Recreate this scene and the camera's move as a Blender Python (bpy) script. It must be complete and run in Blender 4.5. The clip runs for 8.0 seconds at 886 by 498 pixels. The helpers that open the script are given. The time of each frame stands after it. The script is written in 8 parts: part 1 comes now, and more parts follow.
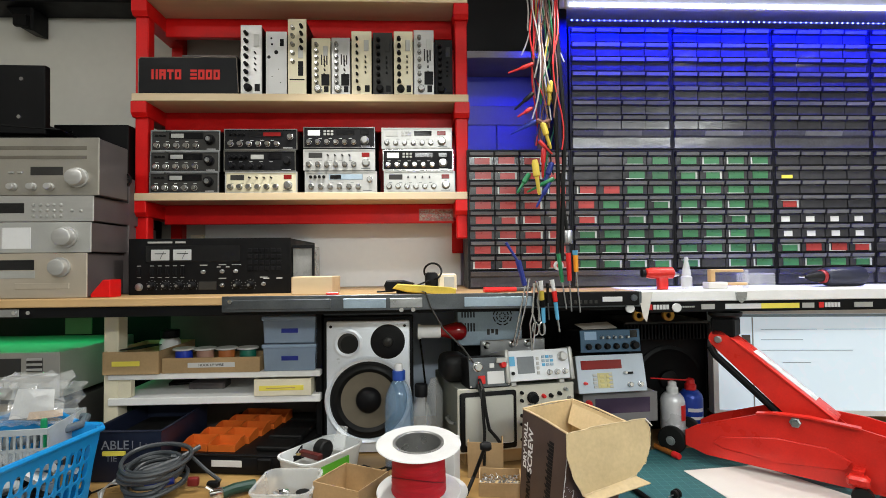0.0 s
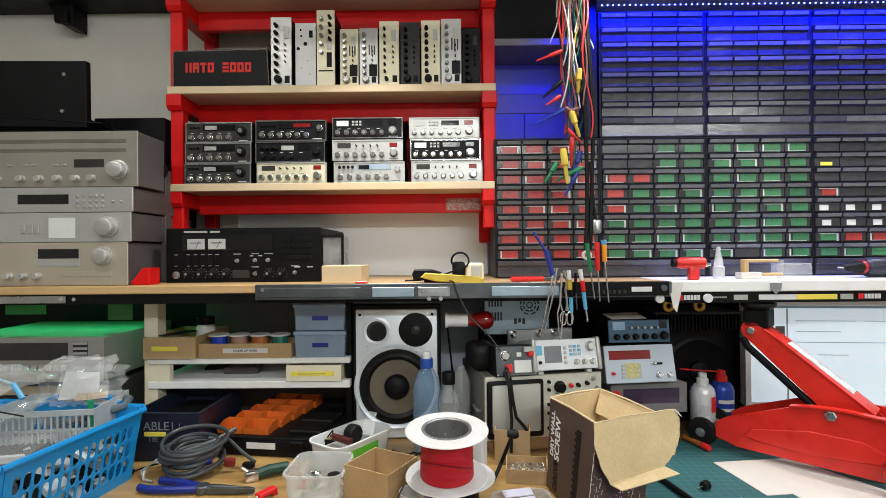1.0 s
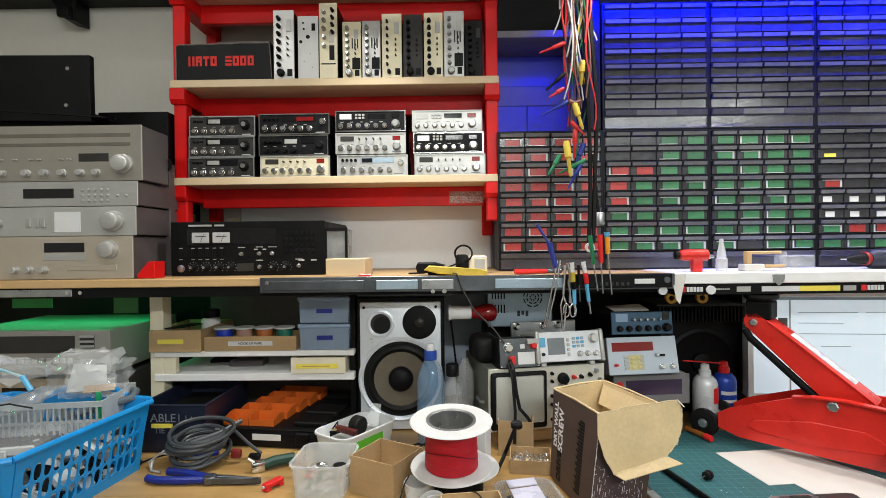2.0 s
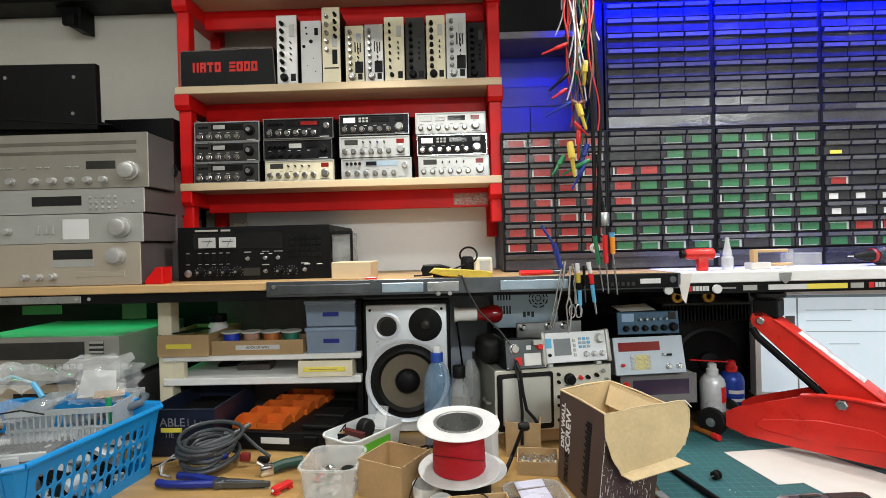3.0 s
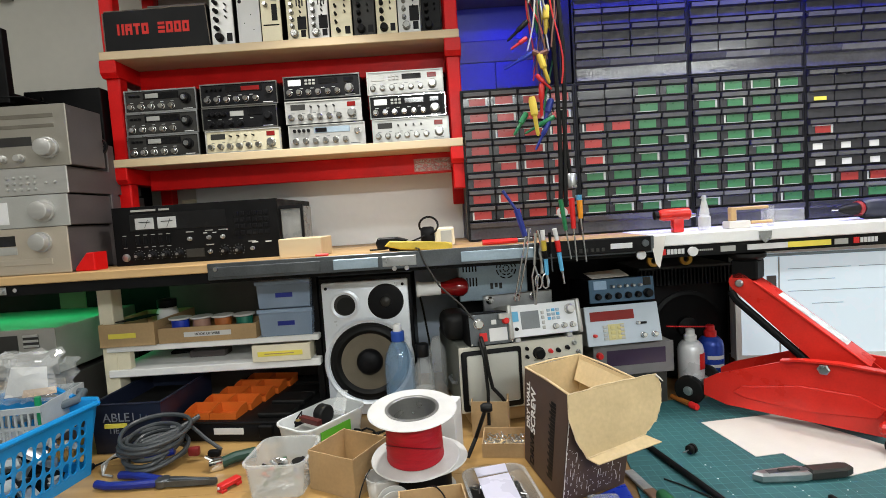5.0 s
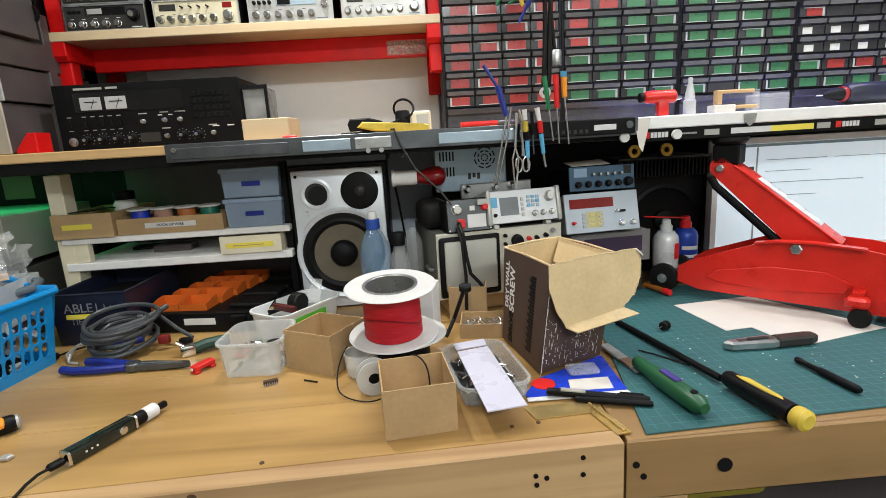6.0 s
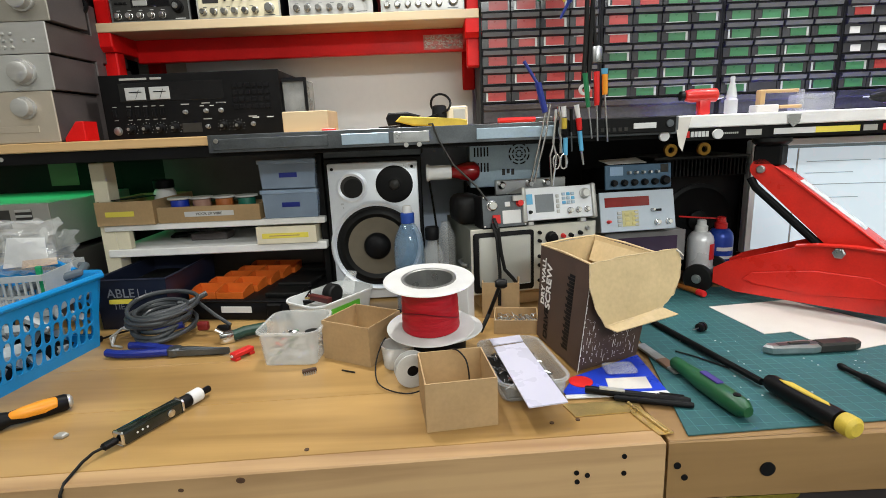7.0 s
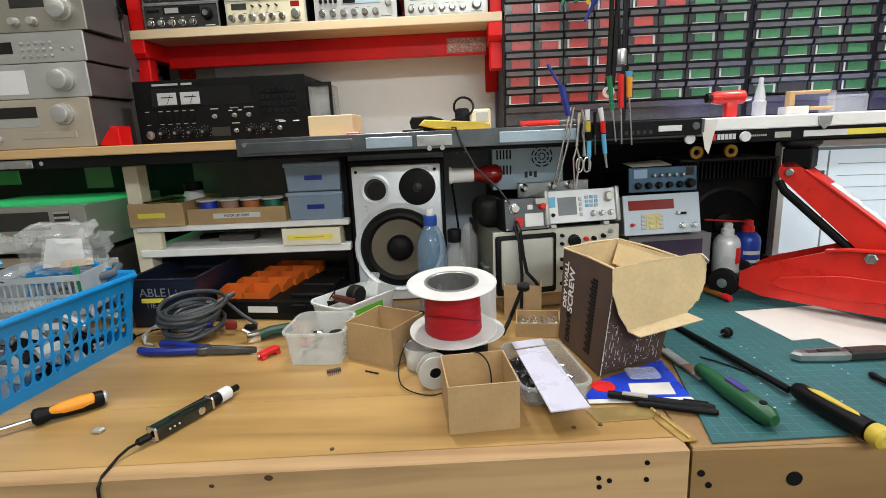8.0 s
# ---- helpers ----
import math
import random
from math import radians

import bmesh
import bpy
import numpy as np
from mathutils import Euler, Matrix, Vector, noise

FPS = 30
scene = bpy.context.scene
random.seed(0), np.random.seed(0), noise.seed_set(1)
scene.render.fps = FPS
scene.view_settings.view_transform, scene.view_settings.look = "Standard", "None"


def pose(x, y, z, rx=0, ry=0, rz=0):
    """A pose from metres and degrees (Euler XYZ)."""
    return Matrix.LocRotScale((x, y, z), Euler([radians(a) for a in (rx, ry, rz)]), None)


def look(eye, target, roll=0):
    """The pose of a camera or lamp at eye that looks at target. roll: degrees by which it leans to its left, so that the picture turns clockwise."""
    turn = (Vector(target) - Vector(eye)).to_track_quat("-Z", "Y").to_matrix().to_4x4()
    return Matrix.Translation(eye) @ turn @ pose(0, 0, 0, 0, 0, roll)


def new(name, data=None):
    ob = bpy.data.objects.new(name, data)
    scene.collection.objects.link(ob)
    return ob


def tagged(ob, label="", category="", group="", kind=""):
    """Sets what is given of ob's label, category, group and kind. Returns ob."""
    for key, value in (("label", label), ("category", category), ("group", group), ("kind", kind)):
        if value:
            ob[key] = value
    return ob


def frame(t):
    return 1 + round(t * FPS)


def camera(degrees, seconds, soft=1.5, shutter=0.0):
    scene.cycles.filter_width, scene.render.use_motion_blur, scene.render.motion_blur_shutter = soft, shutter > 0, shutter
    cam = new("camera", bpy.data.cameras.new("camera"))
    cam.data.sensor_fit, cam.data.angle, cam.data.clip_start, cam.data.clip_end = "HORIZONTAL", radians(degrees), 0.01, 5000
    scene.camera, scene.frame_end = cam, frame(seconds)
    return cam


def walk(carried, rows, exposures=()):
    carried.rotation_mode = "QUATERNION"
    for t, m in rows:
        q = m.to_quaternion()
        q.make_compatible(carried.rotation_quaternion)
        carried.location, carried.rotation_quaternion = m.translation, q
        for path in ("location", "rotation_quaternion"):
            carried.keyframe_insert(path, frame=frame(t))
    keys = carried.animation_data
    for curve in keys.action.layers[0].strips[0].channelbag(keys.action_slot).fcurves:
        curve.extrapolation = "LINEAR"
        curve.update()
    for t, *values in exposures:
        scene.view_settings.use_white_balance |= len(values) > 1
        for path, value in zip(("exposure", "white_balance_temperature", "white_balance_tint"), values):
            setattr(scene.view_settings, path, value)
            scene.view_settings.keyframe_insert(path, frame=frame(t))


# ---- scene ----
cam = camera(81.8, 8.0, soft=0.9)
PATH = [
    (0, (-0.079, 0.005, 1.416), (0.01, 2.002, 1.472), -0.6),
    (0.5, (-0.089, -0.001, 1.418), (-0.097, 1.998, 1.469), -0.2),
    (1, (-0.085, -0.003, 1.417), (-0.095, 1.997, 1.431), -0.5),
    (1.5, (-0.089, -0.005, 1.414), (-0.103, 1.995, 1.404), -0.5),
    (3, (-0.089, -0.011, 1.421), (-0.126, 1.988, 1.41), -1.4),
    (3.5, (-0.095, 0.049, 1.425), (-0.251, 2.043, 1.409), 0.4),
    (4, (-0.068, 0.094, 1.426), (-0.313, 2.078, 1.363), 0.5),
    (4.5, (-0.057, 0.082, 1.4), (-0.169, 2.077, 1.324), 0.6),
    (5, (-0.005, 0.09, 1.422), (-0.015, 2.085, 1.285), -3.7),
    (5.2, (0.012, 0.1, 1.396), (0.098, 2.087, 1.184), -3.9),
    (6.3, (-0.044, 0.123, 1.314), (0.035, 2.072, 0.874), -3.1),
    (6.5, (-0.054, 0.122, 1.315), (0.014, 2.073, 0.877), -2.6),
    (7, (-0.066, 0.118, 1.323), (-0.048, 2.069, 0.883), -2.4),
    (7.5, (-0.075, 0.11, 1.329), (-0.123, 2.061, 0.89), -2.5),
    (8, (-0.07, 0.111, 1.333), (-0.132, 2.06, 0.893), -2.6),
]
walk(cam, [(t, look(eye, target, roll)) for t, eye, target, roll in PATH], exposures=[(0.0, 0.0), (8.0, 0.0)])

# ---- light ----
world = bpy.data.worlds.new("world")
scene.world = world
world.use_nodes = True
world.node_tree.nodes["Background"].inputs["Color"].default_value = (0.8, 0.9, 1.0, 1)
world.node_tree.nodes["Background"].inputs["Strength"].default_value = 0.008


def area_lamp(name, eye, target, sx, sy, watts, colour, spread=180):
    d = bpy.data.lights.new(name, "AREA")
    d.shape, d.size, d.size_y, d.energy, d.color = "RECTANGLE", sx, sy, watts, colour
    d.spread = radians(spread)
    ob = new(name, d)
    ob.matrix_world = look(eye, target)
    return ob


area_lamp("ceiling_tube_light", (0.75, 0.75, 2.40), (0.75, 0.75, 0), 1.2, 0.10, 4.0, (0.98, 0.99, 0.96))
area_lamp("ceiling_tube_light", (-0.95, 0.55, 2.40), (-0.95, 0.55, 0), 1.2, 0.10, 8.0, (0.98, 0.99, 0.96))
area_lamp("ceiling_tube_light", (1.65, -1.0, 2.40), (1.4, -0.6, 0), 1.2, 0.10, 20, (0.95, 1.0, 0.98))
area_lamp("ceiling_tube_light", (0.35, -1.35, 2.40), (0.35, -0.8, 0), 1.2, 0.10, 36, (0.95, 1.0, 0.98))
SPOTS = ((-0.30, 1.24, 2.125), (0.30, 1.24, 2.125), (0.86, 1.24, 2.125), (1.30, 1.24, 2.125))
for (sx, sy, sz), watts in zip(SPOTS, (4.6, 1.6, 2.8, 2.4)):
    area_lamp("spot_light", (sx, sy, sz - 0.006), (sx, sy - 0.14, 1.0), 0.06, 0.06, watts, (1.0, 0.99, 0.95), 125)
area_lamp("blue_strip_light", (1.05, 1.410, 2.150), (1.05, 1.58, 1.95), 1.5, 0.012, 27, (0.0, 0.004, 1.0), 96)
area_lamp("blue_niche_light", (0.20, 1.64, 2.055), (0.18, 1.70, 1.8), 0.22, 0.012, 0.22, (0.0, 0.005, 1.0))
area_lamp("green_strip_light", (-1.30, 1.52, 1.285), (-1.30, 1.52, 1.0), 0.7, 0.012, 0.55, (0.02, 1.0, 0.30))


# ---- materials ----
def M(name, col, rough=0.5, metal=0.0, var=0.12, scale=18.0, bump=0.0, alpha=1.0, trans=0.0, ior=1.45, coat=0.0, emit=0.0, stretch=(1, 1, 1), spec=0.5, isl=0.0):
    """A painted, plastic or metal surface with stains at a large scale and grain at a fine one."""
    m = bpy.data.materials.new(name)
    m.use_nodes = True
    nt = m.node_tree
    n, l = nt.nodes, nt.links
    p = n["Principled BSDF"]
    p.inputs["Metallic"].default_value, p.inputs["IOR"].default_value = metal, ior
    p.inputs["Specular IOR Level"].default_value = spec
    p.inputs["Alpha"].default_value, p.inputs["Transmission Weight"].default_value = alpha, trans
    p.inputs["Coat Weight"].default_value, p.inputs["Coat Roughness"].default_value = coat, 0.08
    tc, mp = n.new("ShaderNodeTexCoord"), n.new("ShaderNodeMapping")
    mp.inputs["Scale"].default_value = stretch
    l.new(tc.outputs["Object"], mp.inputs["Vector"])
    big, fine = n.new("ShaderNodeTexNoise"), n.new("ShaderNodeTexNoise")
    big.inputs["Scale"].default_value, big.inputs["Detail"].default_value = scale, 4
    fine.inputs["Scale"].default_value, fine.inputs["Detail"].default_value = scale * 14, 3
    l.new(mp.outputs["Vector"], big.inputs["Vector"])
    l.new(mp.outputs["Vector"], fine.inputs["Vector"])
    mix = n.new("ShaderNodeMath")
    mix.operation = "MULTIPLY_ADD"
    mix.inputs[1].default_value = 0.4
    l.new(fine.outputs["Fac"], mix.inputs[0])
    l.new(big.outputs["Fac"], mix.inputs[2])
    ramp = n.new("ShaderNodeMapRange")
    ramp.inputs["From Min"].default_value, ramp.inputs["From Max"].default_value = 0.4, 1.0
    ramp.inputs["To Min"].default_value, ramp.inputs["To Max"].default_value = 1 - var, 1 + var
    l.new(mix.outputs[0], ramp.inputs["Value"])
    hsv = n.new("ShaderNodeHueSaturation")
    hsv.inputs["Color"].default_value = (*col, 1)
    if isl:
        oi, mr, mu = n.new("ShaderNodeObjectInfo"), n.new("ShaderNodeMapRange"), n.new("ShaderNodeMath")
        mu.operation = "MULTIPLY"
        mr.inputs["To Min"].default_value, mr.inputs["To Max"].default_value = 1 - isl, 1 + isl
        l.new(oi.outputs["Random"], mr.inputs["Value"])
        l.new(mr.outputs["Result"], mu.inputs[0])
        l.new(ramp.outputs["Result"], mu.inputs[1])
        l.new(mu.outputs[0], hsv.inputs["Value"])
    else:
        l.new(ramp.outputs["Result"], hsv.inputs["Value"])
    l.new(hsv.outputs["Color"], p.inputs["Base Color"])
    rr = n.new("ShaderNodeMapRange")
    rr.inputs["From Min"].default_value, rr.inputs["From Max"].default_value = 0.3, 0.7
    rr.inputs["To Min"].default_value, rr.inputs["To Max"].default_value = max(0.0, rough - 0.07), min(1.0, rough + 0.07)
    l.new(big.outputs["Fac"], rr.inputs["Value"])
    l.new(rr.outputs["Result"], p.inputs["Roughness"])
    if bump:
        b = n.new("ShaderNodeBump")
        b.inputs["Strength"].default_value, b.inputs["Distance"].default_value = bump, 0.001
        l.new(mix.outputs[0], b.inputs["Height"])
        l.new(b.outputs["Normal"], p.inputs["Normal"])
    if emit:
        p.inputs["Emission Color"].default_value, p.inputs["Emission Strength"].default_value = (*col, 1), emit
    return m


def wood(name, light, dark, rough=0.5, grain=(1.2, 26, 26), knots=0.0, coat=0.0):
    """Sawn timber whose grain runs along its own x axis."""
    m = bpy.data.materials.new(name)
    m.use_nodes = True
    nt = m.node_tree
    n, l = nt.nodes, nt.links
    p = n["Principled BSDF"]
    p.inputs["Coat Weight"].default_value, p.inputs["Coat Roughness"].default_value = coat, 0.25
    tc, mp = n.new("ShaderNodeTexCoord"), n.new("ShaderNodeMapping")
    mp.inputs["Scale"].default_value = grain
    l.new(tc.outputs["Object"], mp.inputs["Vector"])
    a, b2 = n.new("ShaderNodeTexNoise"), n.new("ShaderNodeTexNoise")
    a.inputs["Scale"].default_value, a.inputs["Detail"].default_value, a.inputs["Distortion"].default_value = 1.0, 6, 0.6
    b2.inputs["Scale"].default_value, b2.inputs["Detail"].default_value = 3.0, 3
    l.new(mp.outputs["Vector"], a.inputs["Vector"])
    l.new(tc.outputs["Object"], b2.inputs["Vector"])
    s = n.new("ShaderNodeMath")
    s.operation = "MULTIPLY_ADD"
    s.inputs[1].default_value = 0.55
    l.new(b2.outputs["Fac"], s.inputs[0])
    l.new(a.outputs["Fac"], s.inputs[2])
    r = n.new("ShaderNodeValToRGB")
    r.color_ramp.elements[0].position, r.color_ramp.elements[0].color = 0.48, (*dark, 1)
    r.color_ramp.elements[1].position, r.color_ramp.elements[1].color = 0.92, (*light, 1)
    l.new(s.outputs[0], r.inputs["Fac"])
    last = r.outputs["Color"]
    if knots:
        v, kr, mx = n.new("ShaderNodeTexVoronoi"), n.new("ShaderNodeMapRange"), n.new("ShaderNodeMix")
        v.inputs["Scale"].default_value = knots
        kr.inputs["From Min"].default_value, kr.inputs["From Max"].default_value = 0.03, 0.10
        kr.inputs["To Min"].default_value, kr.inputs["To Max"].default_value = 0.75, 0.0
        mx.data_type = "RGBA"
        mx.inputs["B"].default_value = (dark[0] * 0.35, dark[1] * 0.3, dark[2] * 0.3, 1)
        l.new(tc.outputs["Object"], v.inputs["Vector"])
        l.new(v.outputs["Distance"], kr.inputs["Value"])
        l.new(kr.outputs["Result"], mx.inputs["Factor"])
        l.new(last, mx.inputs["A"])
        last = mx.outputs["Result"]
    l.new(last, p.inputs["Base Color"])
    p.inputs["Roughness"].default_value = rough
    bp = n.new("ShaderNodeBump")
    bp.inputs["Strength"].default_value, bp.inputs["Distance"].default_value = 0.25, 0.0008
    l.new(a.outputs["Fac"], bp.inputs["Height"])
    l.new(bp.outputs["Normal"], p.inputs["Normal"])
    return m


WALL = M("wall_paint", (0.60, 0.585, 0.53), 0.75, var=0.06, scale=3, bump=0.15)
CEIL = M("ceiling_paint", (0.72, 0.72, 0.70), 0.8, var=0.05, scale=3)
CONC = M("concrete", (0.16, 0.155, 0.15), 0.8, var=0.25, scale=6, bump=0.3)
BENCH = wood("bench_plank", (0.49, 0.300, 0.108), (0.20, 0.108, 0.032), 0.32, (0.9, 13, 13), knots=1.1, coat=0.3)
RAIL = wood("bench_rail", (0.52, 0.335, 0.165), (0.25, 0.135, 0.058), 0.5, (1.0, 24, 24), knots=2.4)
RAIL2 = wood("side_bench_wood", (0.29, 0.170, 0.066), (0.165, 0.090, 0.032), 0.5, (1.2, 16, 16))
PINE = wood("shelf_pine", (0.66, 0.52, 0.34), (0.54, 0.40, 0.23), 0.5, (0.8, 22, 22))
EDGEW = wood("shelf_edge", (0.55, 0.36, 0.17), (0.42, 0.25, 0.10), 0.45, (0.8, 22, 22))
CREAM = M("cream_paint", (0.72, 0.66, 0.50), 0.55, var=0.08)
WHITE = M("white_paint", (0.80, 0.80, 0.79), 0.5, var=0.06)
RED = M("red_paint", (0.60, 0.006, 0.006), 0.42, var=0.16, scale=14, bump=0.1, spec=0.28)
JRED = M("jack_red", (0.60, 0.022, 0.014), 0.32, var=0.18, scale=16, coat=0.25, bump=0.08, spec=0.35)
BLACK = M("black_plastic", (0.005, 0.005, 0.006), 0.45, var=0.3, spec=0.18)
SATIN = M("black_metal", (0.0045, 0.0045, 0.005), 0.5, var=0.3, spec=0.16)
CABF = M("cabinet_black", (0.006, 0.006, 0.007), 0.45, var=0.2, spec=0.2)
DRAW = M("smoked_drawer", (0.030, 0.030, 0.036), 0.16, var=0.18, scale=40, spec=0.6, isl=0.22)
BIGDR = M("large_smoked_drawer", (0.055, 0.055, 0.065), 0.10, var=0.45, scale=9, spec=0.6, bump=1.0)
# paler than the drawer plastic: overhead light caught by the lip is in this colour
LIP = M("drawer_lip_lit", (0.135, 0.135, 0.142), 0.15, var=0.15, scale=40, isl=0.18)
LGRN = M("green_label", (0.040, 0.165, 0.072), 0.3, var=0.12, isl=0.2)
LRED = M("red_label", (0.36, 0.036, 0.034), 0.3, var=0.12, isl=0.15)
LWHT = M("white_label", (0.64, 0.64, 0.64), 0.6, var=0.05)
LYEL = M("yellow_label", (0.78, 0.66, 0.09), 0.55, var=0.06)
SILV = M("silver_panel", (0.46, 0.455, 0.44), 0.36, 0.55, var=0.07, stretch=(1, 1, 8))
CHAMP = M("champagne_panel", (0.50, 0.44, 0.36), 0.38, 0.5, var=0.06)
GREYP = M("grey_panel", (0.42, 0.42, 0.40), 0.42, 0.35, var=0.08)
DGREY = M("dark_grey_panel", (0.034, 0.033, 0.031), 0.4, 0.15, var=0.2, spec=0.3)
CREAMP = M("cream_panel", (0.66, 0.60, 0.43), 0.42, 0.2, var=0.08)
KNOBM = M("knob_metal", (0.36, 0.36, 0.35), 0.24, 1.0, var=0.15)
CHROME = M("chrome", (0.64, 0.64, 0.64), 0.16, 1.0, var=0.05)
STEEL = M("steel", (0.42, 0.43, 0.44), 0.32, 0.9, var=0.2, scale=30)
DSTEEL = M("dark_steel", (0.10, 0.11, 0.12), 0.38, 0.7, var=0.3, scale=20)
BLUST = M("blue_grey_steel", (0.30, 0.38, 0.45), 0.4, 0.5, var=0.18, scale=14)
CASE = M("brown_case", (0.10, 0.085, 0.085), 0.45, 0.2, var=0.15)
SPKS = M("speaker_silver", (0.74, 0.78, 0.84), 0.34, 0.25, var=0.06)
CONE = M("speaker_cone", (0.125, 0.105, 0.075), 0.55, var=0.12, scale=40)
RUBB = M("rubber", (0.006, 0.006, 0.006), 0.5, var=0.2, spec=0.25)
SCREENW = M("monitor_screen", (0.62, 0.72, 0.80), 0.25, var=0.02, emit=0.55)
OSCR = M("scope_screen", (0.42, 0.42, 0.38), 0.2, var=0.05)
DGLASS = M("dark_display", (0.008, 0.008, 0.009), 0.08, var=0.1)
REDDISP = M("red_display", (0.20, 0.012, 0.012), 0.12, var=0.1)
CARD = M("cardboard", (0.41, 0.275, 0.14), 0.72, var=0.2, scale=10, bump=0.15)
CARDL = M("cardboard_inside", (0.60, 0.455, 0.255), 0.75, var=0.2, scale=9, bump=0.5)
MATG = M("cutting_mat", (0.024, 0.098, 0.106), 0.6, var=0.16, scale=7, bump=0.1)
MATL = M("mat_lines", (0.060, 0.195, 0.195), 0.6)
BASK = M("basket_blue", (0.008, 0.24, 0.60), 0.36, var=0.08)
NAVY = M("navy_bin", (0.010, 0.014, 0.032), 0.42, var=0.2)
ORNG = M("orange_tray", (0.62, 0.13, 0.018), 0.42, var=0.1)
CLEAR = M("clear_plastic", (0.80, 0.82, 0.82), 0.12, var=0.03, alpha=0.20)
FROST = M("frosted_tub", (0.80, 0.81, 0.80), 0.25, var=0.08, alpha=0.46)
BLUEDR = M("blue_clear_drawer", (0.40, 0.52, 0.70), 0.16, var=0.1, alpha=0.50)
BLUEB = M("blue_bottle", (0.22, 0.38, 0.58), 0.04, var=0.25, scale=30, alpha=0.36, spec=1.0, coat=0.7, bump=0.5)
SPOOLW = M("spool_white", (0.55, 0.545, 0.53), 0.5, var=0.09, scale=30)
GREENH = M("green_handle", (0.010, 0.080, 0.030), 0.4, var=0.1)
YEL = M("yellow_plastic", (0.56, 0.41, 0.05), 0.5, var=0.2, scale=40)
ORH = M("orange_handle", (0.80, 0.30, 0.02), 0.4, var=0.08)
BLUEH = M("blue_handle", (0.010, 0.022, 0.21), 0.38, var=0.12)
REDP = M("red_plastic", (0.62, 0.018, 0.018), 0.35, var=0.1)
PAPER = M("paper", (0.57, 0.54, 0.50), 0.8, var=0.05)
LEDB = M("led_blue", (0.10, 0.14, 1.0), 0.4, emit=14)
LEDW = M("led_white_blue", (0.55, 0.62, 1.0), 0.4, emit=7)
LAMPW = M("lamp_white", (1.0, 0.97, 0.92), 0.4, emit=9)
WIREW = M("red_wire", (0.42, 0.004, 0.014), 0.5, var=0.2, scale=40, bump=0.5, stretch=(1, 1, 7))


